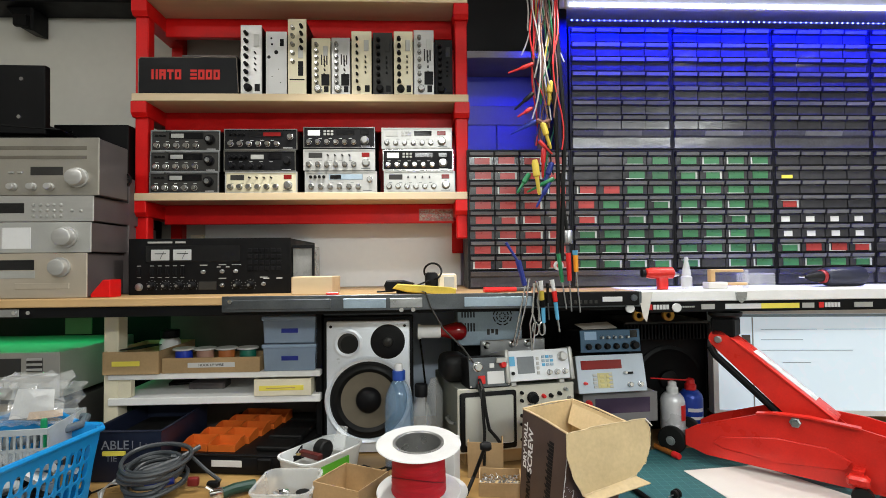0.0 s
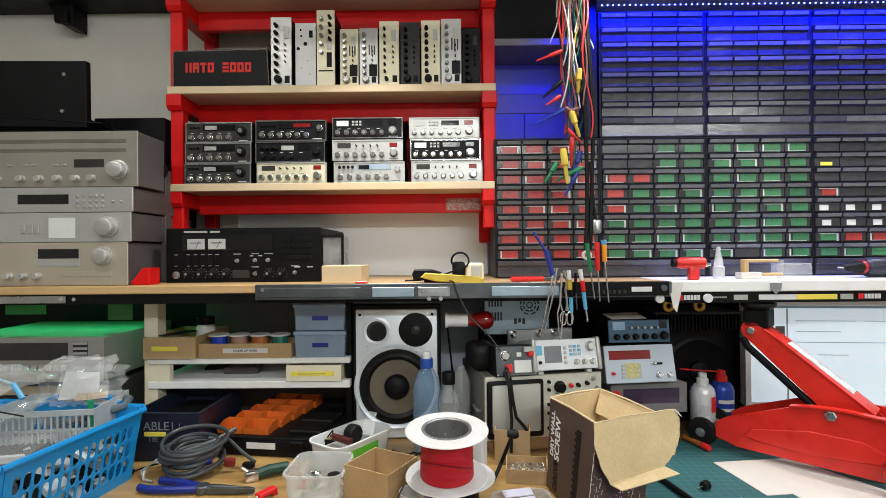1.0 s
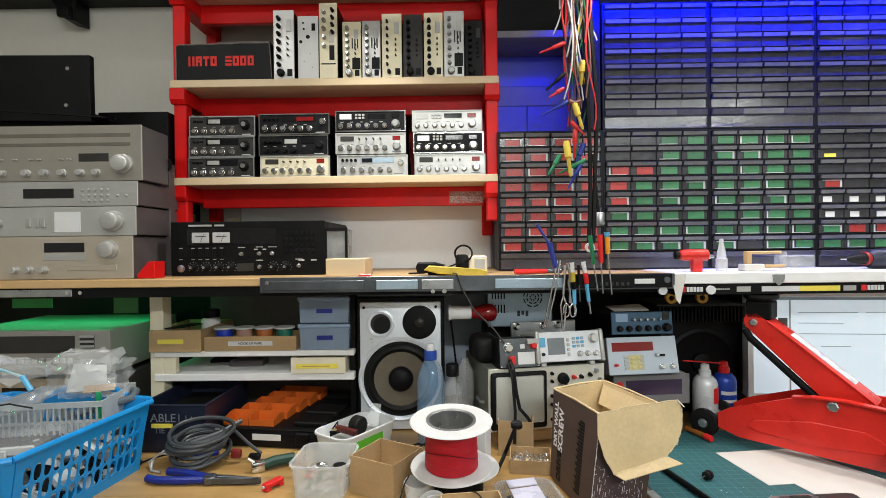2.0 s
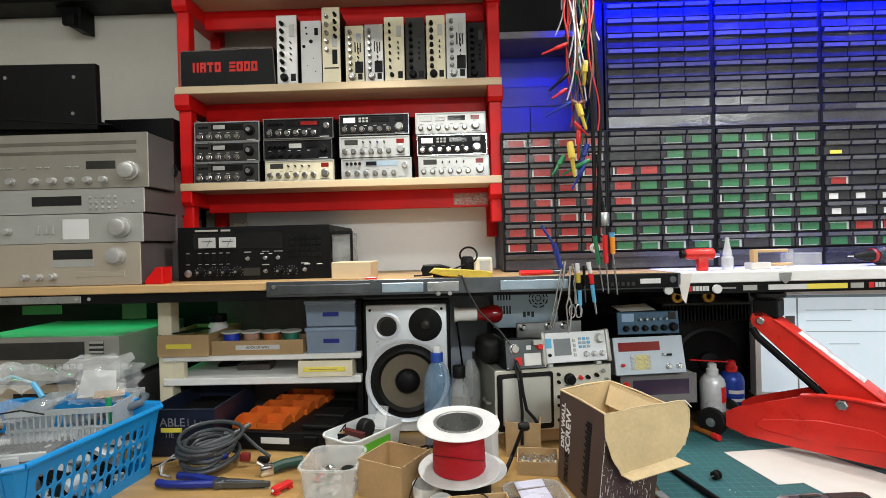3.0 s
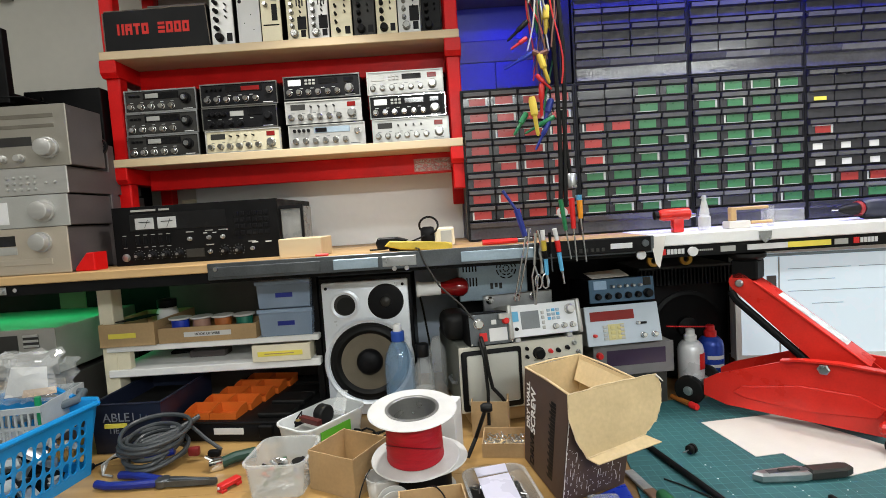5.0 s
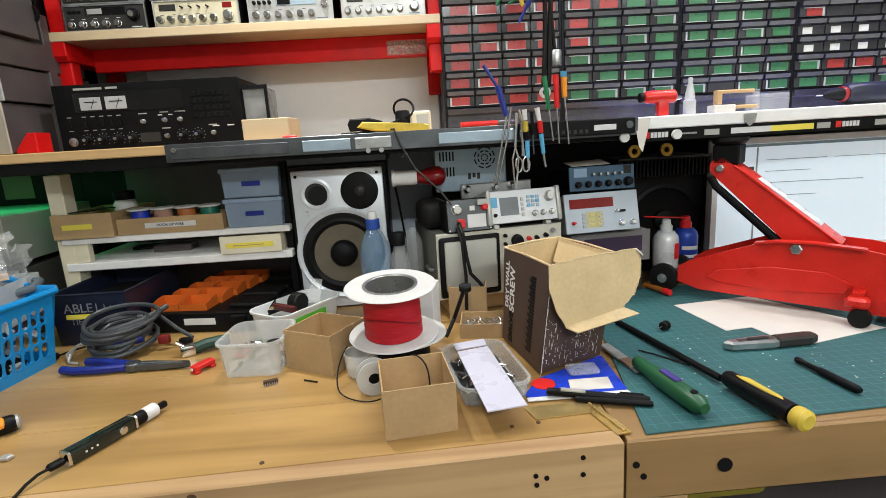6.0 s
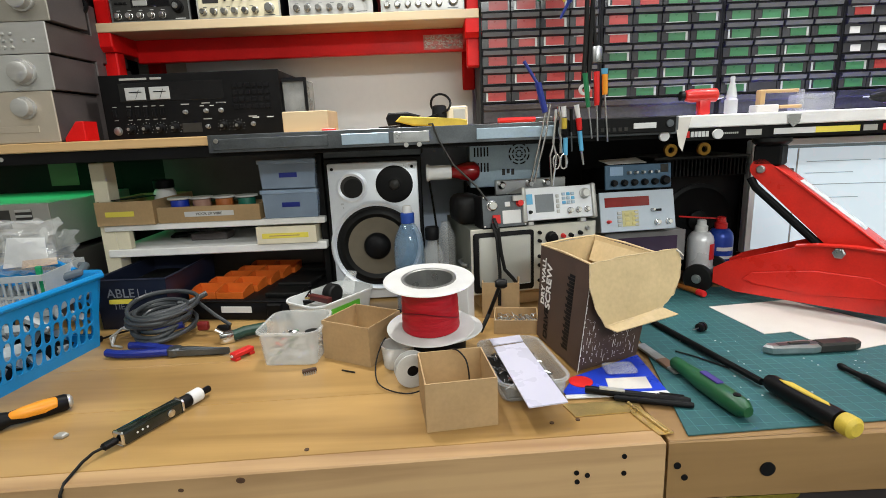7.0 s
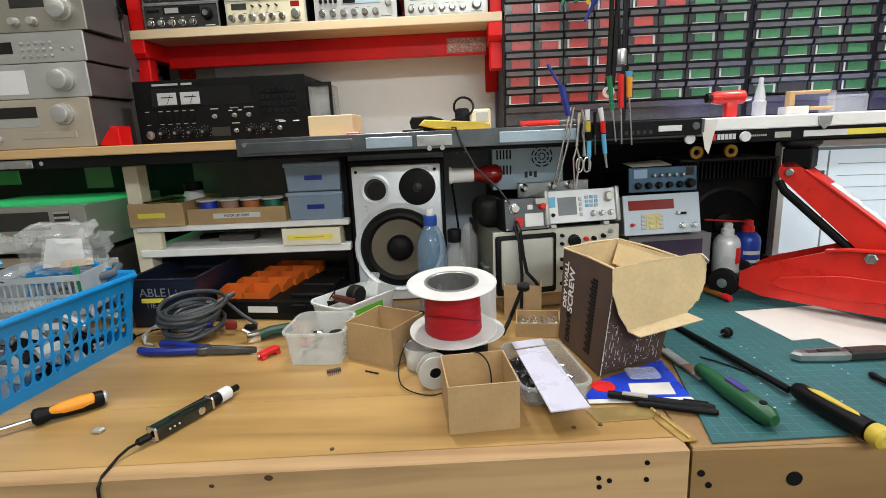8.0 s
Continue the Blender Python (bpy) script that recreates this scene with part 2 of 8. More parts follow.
# ---- building helpers ----
class G:
    """A mesh in the making."""

    def __init__(self):
        self.bm = bmesh.new()

    def box(self, x0, x1, y0, y1, z0, z1, bev=0.0, seg=1, m=None):
        r = bmesh.ops.create_cube(self.bm, size=1.0)
        vs = r["verts"]
        for v in vs:
            v.co = Vector(((x0 + x1) / 2 + v.co.x * (x1 - x0), (y0 + y1) / 2 + v.co.y * (y1 - y0), (z0 + z1) / 2 + v.co.z * (z1 - z0)))
        if bev:
            es = list({e for v in vs for e in v.link_edges})
            out = bmesh.ops.bevel(self.bm, geom=es, offset=bev, segments=seg, profile=0.5, affect="EDGES")
            vs = [v for v in out["verts"]]
        if m is not None:
            for v in set(vs):
                v.co = m @ v.co
        return self

    def rev(self, prof, c=(0, 0, 0), axis="z", seg=24, cap=True):
        """A turned form: prof is (radius, height) pairs along the axis from c."""
        c = Vector(c)
        rings = []
        for r, h in prof:
            ring = []
            for k in range(seg):
                a = 2 * math.pi * k / seg
                u, w = r * math.cos(a), r * math.sin(a)
                p = {"z": (u, w, h), "y": (u, h, -w), "x": (h, u, w)}[axis]
                ring.append(self.bm.verts.new(c + Vector(p)))
            rings.append(ring)
        for a, b in zip(rings, rings[1:]):
            for k in range(seg):
                self.bm.faces.new((a[k], a[(k + 1) % seg], b[(k + 1) % seg], b[k]))
        if cap:
            self.bm.faces.new(list(reversed(rings[0])))
            self.bm.faces.new(rings[-1])
        return self

    def tube(self, pts, r, seg=8, taper=None):
        """A round cord along points."""
        pts = [Vector(p) for p in pts]
        rings = []
        n = None
        for i, p in enumerate(pts):
            d = (pts[min(i + 1, len(pts) - 1)] - pts[max(i - 1, 0)]).normalized()
            if n is None:
                n = d.orthogonal().normalized()
            n = (n - d * n.dot(d)).normalized()
            b = d.cross(n)
            rr = r if taper is None else r * (1 + (taper - 1) * i / max(1, len(pts) - 1))
            rings.append([self.bm.verts.new(p + rr * (math.cos(2 * math.pi * k / seg) * n + math.sin(2 * math.pi * k / seg) * b)) for k in range(seg)])
        for a, b in zip(rings, rings[1:]):
            for k in range(seg):
                self.bm.faces.new((a[k], a[(k + 1) % seg], b[(k + 1) % seg], b[k]))
        self.bm.faces.new(list(reversed(rings[0])))
        self.bm.faces.new(rings[-1])
        return self

    def prism(self, poly, a, b, plane="xz", bev=0.0):
        """A flat outline pushed from a to b along the axis that is not in its plane."""
        def put(u, w, d):
            return {"xz": (u, d, w), "xy": (u, w, d), "yz": (d, u, w)}[plane]
        lo = [self.bm.verts.new(put(u, w, a)) for u, w in poly]
        hi = [self.bm.verts.new(put(u, w, b)) for u, w in poly]
        fs = [self.bm.faces.new(lo), self.bm.faces.new(list(reversed(hi)))]
        n = len(poly)
        for k in range(n):
            fs.append(self.bm.faces.new((lo[k], hi[k], hi[(k + 1) % n], lo[(k + 1) % n])))
        if bev:
            es = list({e for f in fs[:2] for e in f.edges})
            bmesh.ops.bevel(self.bm, geom=es, offset=bev, segments=1, profile=0.5, affect="EDGES")
        return self

    def strip(self, quad, thick):
        """A thin sheet over four corners, thickened along its normal."""
        q = [Vector(p) for p in quad]
        n = (q[1] - q[0]).cross(q[3] - q[0]).normalized() * thick
        lo, hi = [self.bm.verts.new(p) for p in q], [self.bm.verts.new(p + n) for p in q]
        self.bm.faces.new(list(reversed(lo)))
        self.bm.faces.new(hi)
        for k in range(4):
            self.bm.faces.new((lo[k], lo[(k + 1) % 4], hi[(k + 1) % 4], hi[k]))
        return self

    def mesh(self, name, material):
        bmesh.ops.recalc_face_normals(self.bm, faces=self.bm.faces)
        me = bpy.data.meshes.new(name)
        self.bm.to_mesh(me)
        self.bm.free()
        me.materials.append(material)
        if len(me.polygons) > 30:
            me.polygons.foreach_set("use_smooth", [True] * len(me.polygons))
            me.set_sharp_from_angle(angle=radians(35))
        return me


def part(name, g, material, parent=None, label=""):
    me = g if isinstance(g, bpy.types.Mesh) else g.mesh(name, material)
    ob = new(name, me)
    if parent is not None:
        ob.parent = parent
    if label:
        ob["label"] = label
    return ob


def thing(name, label, category, at=(0, 0, 0), rz=0.0, group="", rx=0.0, ry=0.0):
    ob = new(name)
    ob.empty_display_size = 0.02
    ob.matrix_world = pose(*at, rx, ry, rz)
    return tagged(ob, label, category, group)


def resize(t, sx, sy, sz):
    """Stretch a whole thing to its true size."""
    t.matrix_world = t.matrix_world @ Matrix.Diagonal((sx, sy, sz, 1.0))
    return t


def setting(name, g, material, label, category):
    return tagged(part(name, g, material), label, category, kind="structure")


def words(text, size, material, parent, m, depth=0.0006, name="lettering", bold=0.0):
    """Raised lettering on a thing."""
    c = bpy.data.curves.new("text", "FONT")
    c.body, c.size, c.extrude, c.align_x, c.align_y = text, size, depth, "CENTER", "CENTER"
    c.offset = bold
    t = bpy.data.objects.new("text", c)
    me = bpy.data.meshes.new_from_object(t)
    bpy.data.objects.remove(t)
    me.transform(m)
    me.materials.clear()
    me.materials.append(material)
    ob = new(name, me)
    ob.parent = parent
    return ob


FACE = pose(0, 0, 0, 90, 0, 0)   # lettering that faces the front of the bench
rnd = random.Random(7)
rs0 = random.Random(17)


# ---- the room ----
setting("floor", G().box(-2.4, 2.4, -1.8, 1.86, -0.05, 0.0), CONC, "grey stained concrete workshop floor under the bench", "floor")
setting("ceiling", G().box(-2.4, 2.4, -1.8, 1.86, 2.45, 2.5), CEIL, "plain off-white workshop ceiling over the bench", "ceiling")
setting("wall_back", G().box(-2.4, 2.4, 1.78, 1.86, 0.0, 2.45), WALL, "off-white painted wall behind the workbench and shelves", "wall")
setting("wall_left", G().box(-2.4, -2.3, -1.8, 1.78, 0.0, 2.45), WALL, "off-white painted side wall of the workshop", "wall")
setting("wall_right", G().box(2.3, 2.4, -1.8, 1.78, 0.0, 2.45), WALL, "off-white painted side wall of the workshop", "wall")
setting("wall_front", G().box(-2.3, 2.3, -1.8, -1.7, 0.0, 2.45), WALL, "off-white painted wall opposite the workbench", "wall")

for i, (x, y) in enumerate(((0.75, 0.75), (-0.95, 0.55), (1.65, -1.0), (0.35, -1.35))):
    t = thing("ceiling_light", "white batten ceiling light with a long tube", "light", (x, y, 2.45), group="ceiling lights")
    part("housing", G().box(-0.62, 0.62, -0.06, 0.06, -0.03, 0.0, 0.005), WHITE, t)
    part("tube", G().rev([(0.013, -0.6), (0.013, 0.6)], (0, 0, -0.034), "x", 12), LAMPW, t)

KNOT = M("dark_knot", (0.075, 0.036, 0.018), 0.6, var=0.4, scale=60)
track = thing("lighting_track", "white lighting track with round spot lamps", "lighting track", (0, 0, 0))
part("bar", G().box(-0.6, 1.6, 1.22, 1.26, 2.150, 2.1785, 0.003), WHITE, track)
for x in (-0.5, 0.2):
    part("hanger", G().tube([(x, 1.24, 2.1785), (x, 1.24, 2.45)], 0.004, 8), WHITE, track)
for x, y, z in SPOTS:
    h_ = part("spot_housing", G().rev([(0.028, 0.0), (0.034, 0.004), (0.034, 0.022), (0.020, 0.0245)], (x, y, z), "z", 24, False), WHITE, track)
    part("bulb", G().rev([(0.027, 0.006), (0.027, 0.008)], (x, y, z), "z", 20), LAMPW, h_)

# ---- the workbench ----
bench = thing("workbench", "solid pine workbench with a thick front rail", "workbench", (0, 0, 0))
EDGE = lambda x: 0.7525 + 0.043 * x
plank_y = [0.0, 0.16, 0.33, 0.50, 0.67, 0.84, 1.02]
for a, b in zip(plank_y, plank_y[1:]):
    g = G().prism([(-2.1, EDGE(-2.1) + 0.004 + a), (0.236, EDGE(0.236) + 0.004 + a), (0.236, EDGE(0.236) + 0.003 + b), (-2.1, EDGE(-2.1) + 0.003 + b)], 0.862, 0.900, "xy", 0.0004)
    part("top_plank", g, BENCH, bench)
part("front_rail", G().prism([(-2.1, EDGE(-2.1) - 0.028), (0.233, EDGE(0.233) - 0.028), (0.233, EDGE(0.233) + 0.003), (-2.1, EDGE(-2.1) + 0.003)], 0.808, 0.9005, "xy", 0.002), RAIL, bench, "pale pine front rail with knots and screw holes")
for x in (-2.0, -0.95, 0.15):
    part("leg", G().box(x - 0.045, x + 0.045, 0.80, 0.89, 0, 0.86, 0.003), RAIL, bench)
    part("leg", G().box(x - 0.045, x + 0.045, 1.55, 1.64, 0, 0.86, 0.003), RAIL, bench)
for x, z in ((0.175, 0.884), (0.175, 0.858), (0.109, 0.864), (0.124, 0.859), (0.110, 0.850)):
    part("screw_hole", G().rev([(0.0036, -0.001), (0.0036, 0.003)], (x, EDGE(x) - 0.0285, z), "y", 12), BLACK, bench)
for x, y in ((-0.262, 0.757), (0.13, 0.80), (0.09, 0.795)):
    part("screw_hole", G().rev([(0.0034, -0.002), (0.0034, 0.0006)], (x, y, 0.9005), "z", 12), KNOT, bench)
for x, z, r in ((-0.338, 0.891, 0.0062), (-0.4155, 0.883, 0.0040)):
    k_ = part("knot", G().rev([(1.0, -0.0003), (0.8, -0.0006), (0.3, -0.0008)], (0, 0, 0), "y", 16), KNOT, bench, "brown knot in the timber")
    k_.location, k_.scale = (x, EDGE(x) - 0.0281, z), (r, 1.0, r * 0.72)

bench2 = thing("side_bench", "wooden bench section with a drilled front rail", "workbench", (0, 0, 0))
part("bench_top", G().prism([(0.240, EDGE(0.24) - 0.022), (2.1, 0.79), (2.1, 1.76), (0.240, 1.76)], 0.862, 0.898, "xy", 0.0012), RAIL2, bench2)
part("front_rail", G().prism([(0.238, EDGE(0.238) - 0.026), (2.1, 0.745), (2.1, 0.788), (0.238, EDGE(0.238) - 0.023)], 0.806, 0.8985, "xy", 0.002), RAIL2, bench2)
for x in (0.32, 1.9):
    part("leg", G().box(x - 0.045, x + 0.045, 0.80, 0.89, 0, 0.86, 0.003), RAIL, bench2)
for x, z, r in ((0.378, 0.850, 0.0105), (0.251, 0.862, 0.005), (0.262, 0.843, 0.0045)):
    part("drilled_hole", G().rev([(r, -0.001), (r, 0.003)], (x, EDGE(0.238) - 0.0265 - (x - 0.238) * 0.0021, z), "y", 18), BLACK, bench2)

case = thing("tool_case", "yellow plastic tool case under the bench", "tool case", (0.42, 1.08, 0.60))
# yellow dimmed to olive: the shadow under the bench is in the colour
part("shell", G().box(-0.24, 0.20, -0.12, 0.16, 0.0, 0.17, 0.02, 2), M("shaded_yellow", (0.26, 0.21, 0.03), 0.6, var=0.3, scale=12), case)
part("handle", G().box(-0.05, 0.05, -0.135, -0.12, 0.12, 0.15, 0.006, 2), BLACK, case)
under = thing("lower_shelf", "dark board shelf low under the workbench", "shelf", (0, 0, 0))
part("board", G().box(-2.0, 2.0, 0.82, 1.7, 0.575, 0.60, 0.002), CASE, under)
for x in (-2.0, 1.94):
    part("support", G().box(x, x + 0.06, 0.9, 0.96, 0.0, 0.575), CASE, under)

# ---- the raised back shelf ----
riser = thing("back_shelf", "long wooden shelf raised along the back of the bench", "shelf", (0, 0, 0))
part("board", G().box(-2.1, 0.482, 1.293, 1.778, 1.318, 1.339, 0.002), EDGEW, riser)
part("under_bar", G().box(-2.1, 0.482, 1.300, 1.335, 1.292, 1.3175, 0.001), SATIN, riser, "black steel bar")
part("edge_strip", G().box(-0.566, 0.482, 1.283, 1.2925, 1.301, 1.340, 0.001), DSTEEL, riser, "dark steel edging strip")
for a, b, mt in ((-0.555, -0.30, DSTEEL), (-0.27, -0.165, BLUST), (-0.155, -0.075, STEEL), (0.03, 0.20, BLUST)):
    part("plate", G().box(a, b, 1.2805, 1.2835, 1.307, 1.331, 0.001), mt, riser)
for x in (-0.545, -0.127, -0.098):
    part("bolt", G().rev([(0.0055, -0.003), (0.0055, 0.004)], (x, 1.2795, 1.302 if x > -0.3 else 1.327), "y", 12), CHROME, riser)
part("support", G().box(-2.05, -1.98, 1.45, 1.76, 0.90, 1.318), CREAM, riser)
part("support", G().box(0.06, 0.10, 1.60, 1.76, 0.90, 1.318), CREAM, riser)
shelf2 = thing("white_shelf", "white shelf with a black lower edge and stickers", "shelf", (0, 0, 0))
part("board", G().box(0.485, 2.2, 1.290, 1.778, 1.312, 1.340, 0.002), WHITE, shelf2)
part("lower_edge", G().box(0.485, 2.2, 1.294, 1.33, 1.284, 1.3117, 0.001), SATIN, shelf2)
part("support", G().box(2.1, 2.16, 1.5, 1.76, 0.90, 1.312), CREAM, shelf2)
for a, b, mt in ((0.642, 0.677, GREYP), (0.705, 0.800, LWHT), (0.800, 0.902, LYEL), (0.910, 0.942, GREYP), (1.05, 1.10, GREYP)):
    part("sticker", G().box(a, b, 1.2925, 1.2938, 1.291, 1.304), mt, shelf2)
for k in range(9):
    part("letter_bar", G().box(0.584 + k * 0.0046, 0.587 + k * 0.0046, 1.2925, 1.2938, 1.296, 1.300), GREYP, shelf2)
for x in (0.500, 0.955):
    part("sticker", G().box(x, x + 0.013, 1.2925, 1.2938, 1.291, 1.305), REDP, shelf2)
    for k in range(5):
        part("letter_bar", G().box(x + 0.016 + k * 0.0085, x + 0.0225 + k * 0.0085, 1.2925, 1.2938, 1.292, 1.304), LWHT, shelf2)
part("crest", G().prism([(0.730, 1.334), (0.760, 1.334), (0.758, 1.316), (0.745, 1.306), (0.732, 1.316)], 1.2865, 1.2898), STEEL, shelf2)
for x in (0.450, 0.571):
    part("disc", G().rev([(0.011, -0.003), (0.011, 0.004)], (x, 1.281, 1.297), "y", 16), LWHT, shelf2)
part("torn_tape", G().strip([(0.474, 1.286, 1.336), (0.512, 1.286, 1.337), (0.492, 1.279, 1.262), (0.483, 1.279, 1.275)], 0.0006), PAPER, shelf2)

part("edge_plate", G().box(-1.34, -1.056, 1.2965, 1.2995, 1.296, 1.315, 0.001), STEEL, riser)
for x in (-1.066, -1.032):
    part("bolt", G().rev([(0.005, -0.003), (0.005, 0.004)], (x, 1.2965, 1.306), "y", 12), CHROME, riser)
board = thing("white_backboard", "clean white board fixed to the wall above the shelf", "board", (0, 0, 0))
part("board", G().box(-0.80, 0.060, 1.752, 1.7775, 1.3395, 1.598, 0.002), M("board_white", (0.82, 0.83, 0.84), 0.5, var=0.04, scale=4), board)
part("edge_strip", G().box(-0.845, -0.802, 1.745, 1.7775, 1.3395, 1.52, 0.002), CREAM, board)

# ---- red wall shelf ----
ws = thing("wall_shelf", "red wooden wall shelf with pale pine boards", "shelf", (0, 0, 0))
for z in (1.604, 1.893, 2.190):
    part("board", G().box(-0.905, 0.068, 1.500, 1.775, z, z + 0.022, 0.0015), PINE, ws, "pale pine board")
for x in (-0.905, 0.030):
    for y in (1.520, 1.735):
        part("post", G().box(x, x + 0.037, y, y + 0.037, 1.45 if y > 1.6 else 1.49, 2.449, 0.003), RED, ws)
    for z in (1.559, 1.848, 2.145):
        part("bracket", G().prism([(1.502, z + 0.0445), (1.502, z + 0.012), (1.512, z), (1.733, z), (1.733, z + 0.0445)], x - 0.004, x + 0.041, "yz", 0.002), RED, ws)
for z in (1.544, 1.833, 2.130):
    part("rail", G().box(-0.866, 0.029, 1.615, 1.637, z, z + 0.0595, 0.002), RED, ws)
part("back_panel", G().box(-0.866, 0.029, 1.764, 1.777, 1.63, 1.885, 0.001), RED, ws)
part("worn_sticker", G().box(-0.082, 0.026, 1.6138, 1.6148, 1.550, 1.588), M("sticker_glue", (0.50, 0.20, 0.19), 0.7, var=0.5, scale=70), ws, "torn white sticker")
bits, rb = G(), random.Random(21)
for k in range(170):
    x, z, w_, h_ = rb.uniform(-0.080, 0.022), rb.uniform(1.551, 1.584), rb.uniform(0.0015, 0.007), rb.uniform(0.001, 0.0035)
    bits.box(x, min(x + w_, 0.026), 1.6126, 1.6136, z, z + h_)
tagged(part("torn_paper", bits, PAPER, ws, "torn scraps of white paper"), kind="stuff")


# ---- drawer cabinets ----
def drawer_mesh(w, h, name):
    """A smoked drawer front: flat lower panel, sloping lip above."""
    g = G()
    p = [(0.0, 0.002), (-0.002, 0.0), (-0.002, h * 0.60), (-0.0085, h * 0.70), (-0.011, h * 0.96), (-0.006, h), (0.020, h), (0.020, 0.0)]
    g.prism(p, 0.0, w, "yz", 0.0)
    return g.mesh(name, DRAW if w < 0.1 else BIGDR)


DW, DH = 0.0712, 0.0388
SMALL = drawer_mesh(DW, DH, "drawer")
# strip over the sloping lip that carries its painted brightness
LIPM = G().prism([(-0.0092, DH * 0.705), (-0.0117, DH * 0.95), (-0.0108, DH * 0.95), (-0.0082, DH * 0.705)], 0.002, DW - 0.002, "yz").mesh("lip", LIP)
BIG = drawer_mesh(0.296, 0.046, "large_drawer")
BIGU = drawer_mesh(0.296, 0.053, "large_drawer")
LBL = {}
for key, mt, w in (("g", LGRN, 0.047), ("r", LRED, 0.047), ("w", LWHT, 0.026), ("y", LYEL, 0.034)):
    hh = DH * 0.54 if key in "gr" else DH * 0.42
    LBL[key] = G().box(0.016, 0.016 + w, -0.0032, -0.0021, 0.002, 0.002 + (hh if key != "y" else 0.010)).mesh("label", mt)


# pale strips round the labels: glints on the clear plastic, modelled as solid edges
GLINTM = M("painted_glint", (0.46, 0.48, 0.48), 0.12, var=0.2, scale=80, spec=0.8)
GLINTS = [G().box(0.008, 0.062, -0.0042, -0.0030, 0.0008, 0.0026).mesh("label_glint", GLINTM),
        G().box(0.008, 0.0125, -0.0042, -0.0030, 0.0008, DH * 0.58).box(0.0125, 0.060, -0.0042, -0.0030, 0.0008, 0.0022).mesh("label_glint", GLINTM),
        G().box(0.060, 0.0655, -0.0042, -0.0030, 0.0008, DH * 0.58).box(0.010, 0.060, -0.0042, -0.0030, DH * 0.53, DH * 0.58).mesh("label_glint", GLINTM)]
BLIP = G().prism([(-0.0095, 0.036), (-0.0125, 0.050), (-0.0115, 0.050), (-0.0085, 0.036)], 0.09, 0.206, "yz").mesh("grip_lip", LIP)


def cabinet(x, z, rows, tall, big, pattern, label):
    t = thing("drawer_cabinet", label, "drawer cabinet", (x, 1.5, z), group="small parts cabinets")
    W, D, th = 0.309, 0.15, 0.0055
    g = G()
    g.box(0, W, 0.018, D, 0, tall)
    g.box(0, th, 0, 0.018, 0, tall).box(W - th, W, 0, 0.018, 0, tall)
    g.box(th, W - th, 0, 0.018, 0, 0.003).box(th, W - th, 0, 0.018, tall - 0.004, tall)
    step = (tall - 0.007 - big) / rows
    for k in range(rows):
        g.box(th, W - th, 0.0005, 0.018, 0.003 + big + k * step - 0.0012, 0.003 + big + k * step + 0.0016)
    for c in (1, 2, 3):
        g.box(th + c * (W - 2 * th) / 4 - 0.0012, th + c * (W - 2 * th) / 4 + 0.0012, 0.0005, 0.018, 0.003 + big, tall - 0.004)
    part("cabinet_frame", g, CABF, t)
    bd = part("large_drawer", BIG if big < 0.055 else BIGU, None, t)
    bd.location = (0.0065, 0.001, 0.003)
    if big > 0.055:
        part("grip_lip", BLIP, None, bd)
    for k in range(rows):
        for c in range(4):
            code = pattern[rows - 1 - k][c] if pattern else "."
            d = part("drawer", SMALL, None, t)
            d.location = (th + 0.0012 + c * (W - 2 * th) / 4 + rnd.uniform(-0.0004, 0.0004), 0.001 - abs(rnd.gauss(0, 0.0012)), 0.0052 + big + k * step)
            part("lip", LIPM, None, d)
            if code in LBL:
                part("label", LBL[code], None, d).location.x = rnd.uniform(-0.004, 0.004)
                if code in "gr" and rnd.random() < 0.70:
                    part("label_glint", GLINTS[rnd.randrange(3)], None, d)
    return t


LOW = {0: ["rrrr"] * 8,
       1: ["..gg", "..gg", "rrgg", "rggg", "rggg", "gggg", "gggg", "gggg"],
       2: ["gggg", "gggg", "gggg", "gggg", "gggg", "gggg", "gggg", "g.gg"],
       3: ["....", "y...", "....", "r...", "wwww", "wwww", "grrr", "gggg"],
       4: ["....", "....", "....", "....", "....", "....", "....", "...."]}
NAME = {0: "red-labelled", 1: "red- and green-labelled", 2: "green-labelled", 3: "partly labelled", 4: "unlabelled"}
for k in range(5):
    cabinet(0.061 + 0.31 * k, 1.342, 8, 0.408, 0.050, LOW[k], "black cabinet of smoked drawers, " + NAME[k])
for k in range(1, 5):
    cabinet(0.061 + 0.31 * k, 1.7515, 7, 0.370, 0.056, None, "black cabinet of smoked drawers under blue light")
pel = thing("led_pelmet", "white board with blue LED strips over the cabinets", "pelmet", (0, 0, 0))
# forward part of the board is added out of view, shades the upper drawers
part("board", G().box(0.33, 2.25, 1.06, 1.778, 2.180, 2.205, 0.002), WHITE, pel)
# unseen lip, added to keep white lamp light off the top rows
part("shading_lip", G().box(0.33, 2.25, 1.045, 1.0595, 2.13, 2.205, 0.002), WHITE, pel)
part("fascia", G().box(0.33, 2.25, 1.385, 1.3995, 2.122, 2.1795, 0.002), WHITE, pel)
part("led_strip", G().box(0.34, 2.2, 1.380, 1.3848, 2.123, 2.133), LEDW, pel, "glowing blue-white LED strip")
dots = G()
for k in range(75):
    dots.box(0.38 + k * 0.0165, 0.3835 + k * 0.0165, 1.499, 1.5015, 2.1395, 2.1425)
part("led_strip", dots, LEDB, pel, "row of small blue LEDs")
nsh = thing("niche_board", "dull grey board fixed across the blue-lit niche", "board", (0, 0, 0))
part("board", G().box(0.0685, 0.3335, 1.60, 1.778, 2.066, 2.088, 0.002), M("dull_board", (0.20, 0.19, 0.22), 0.6, var=0.2), nsh)
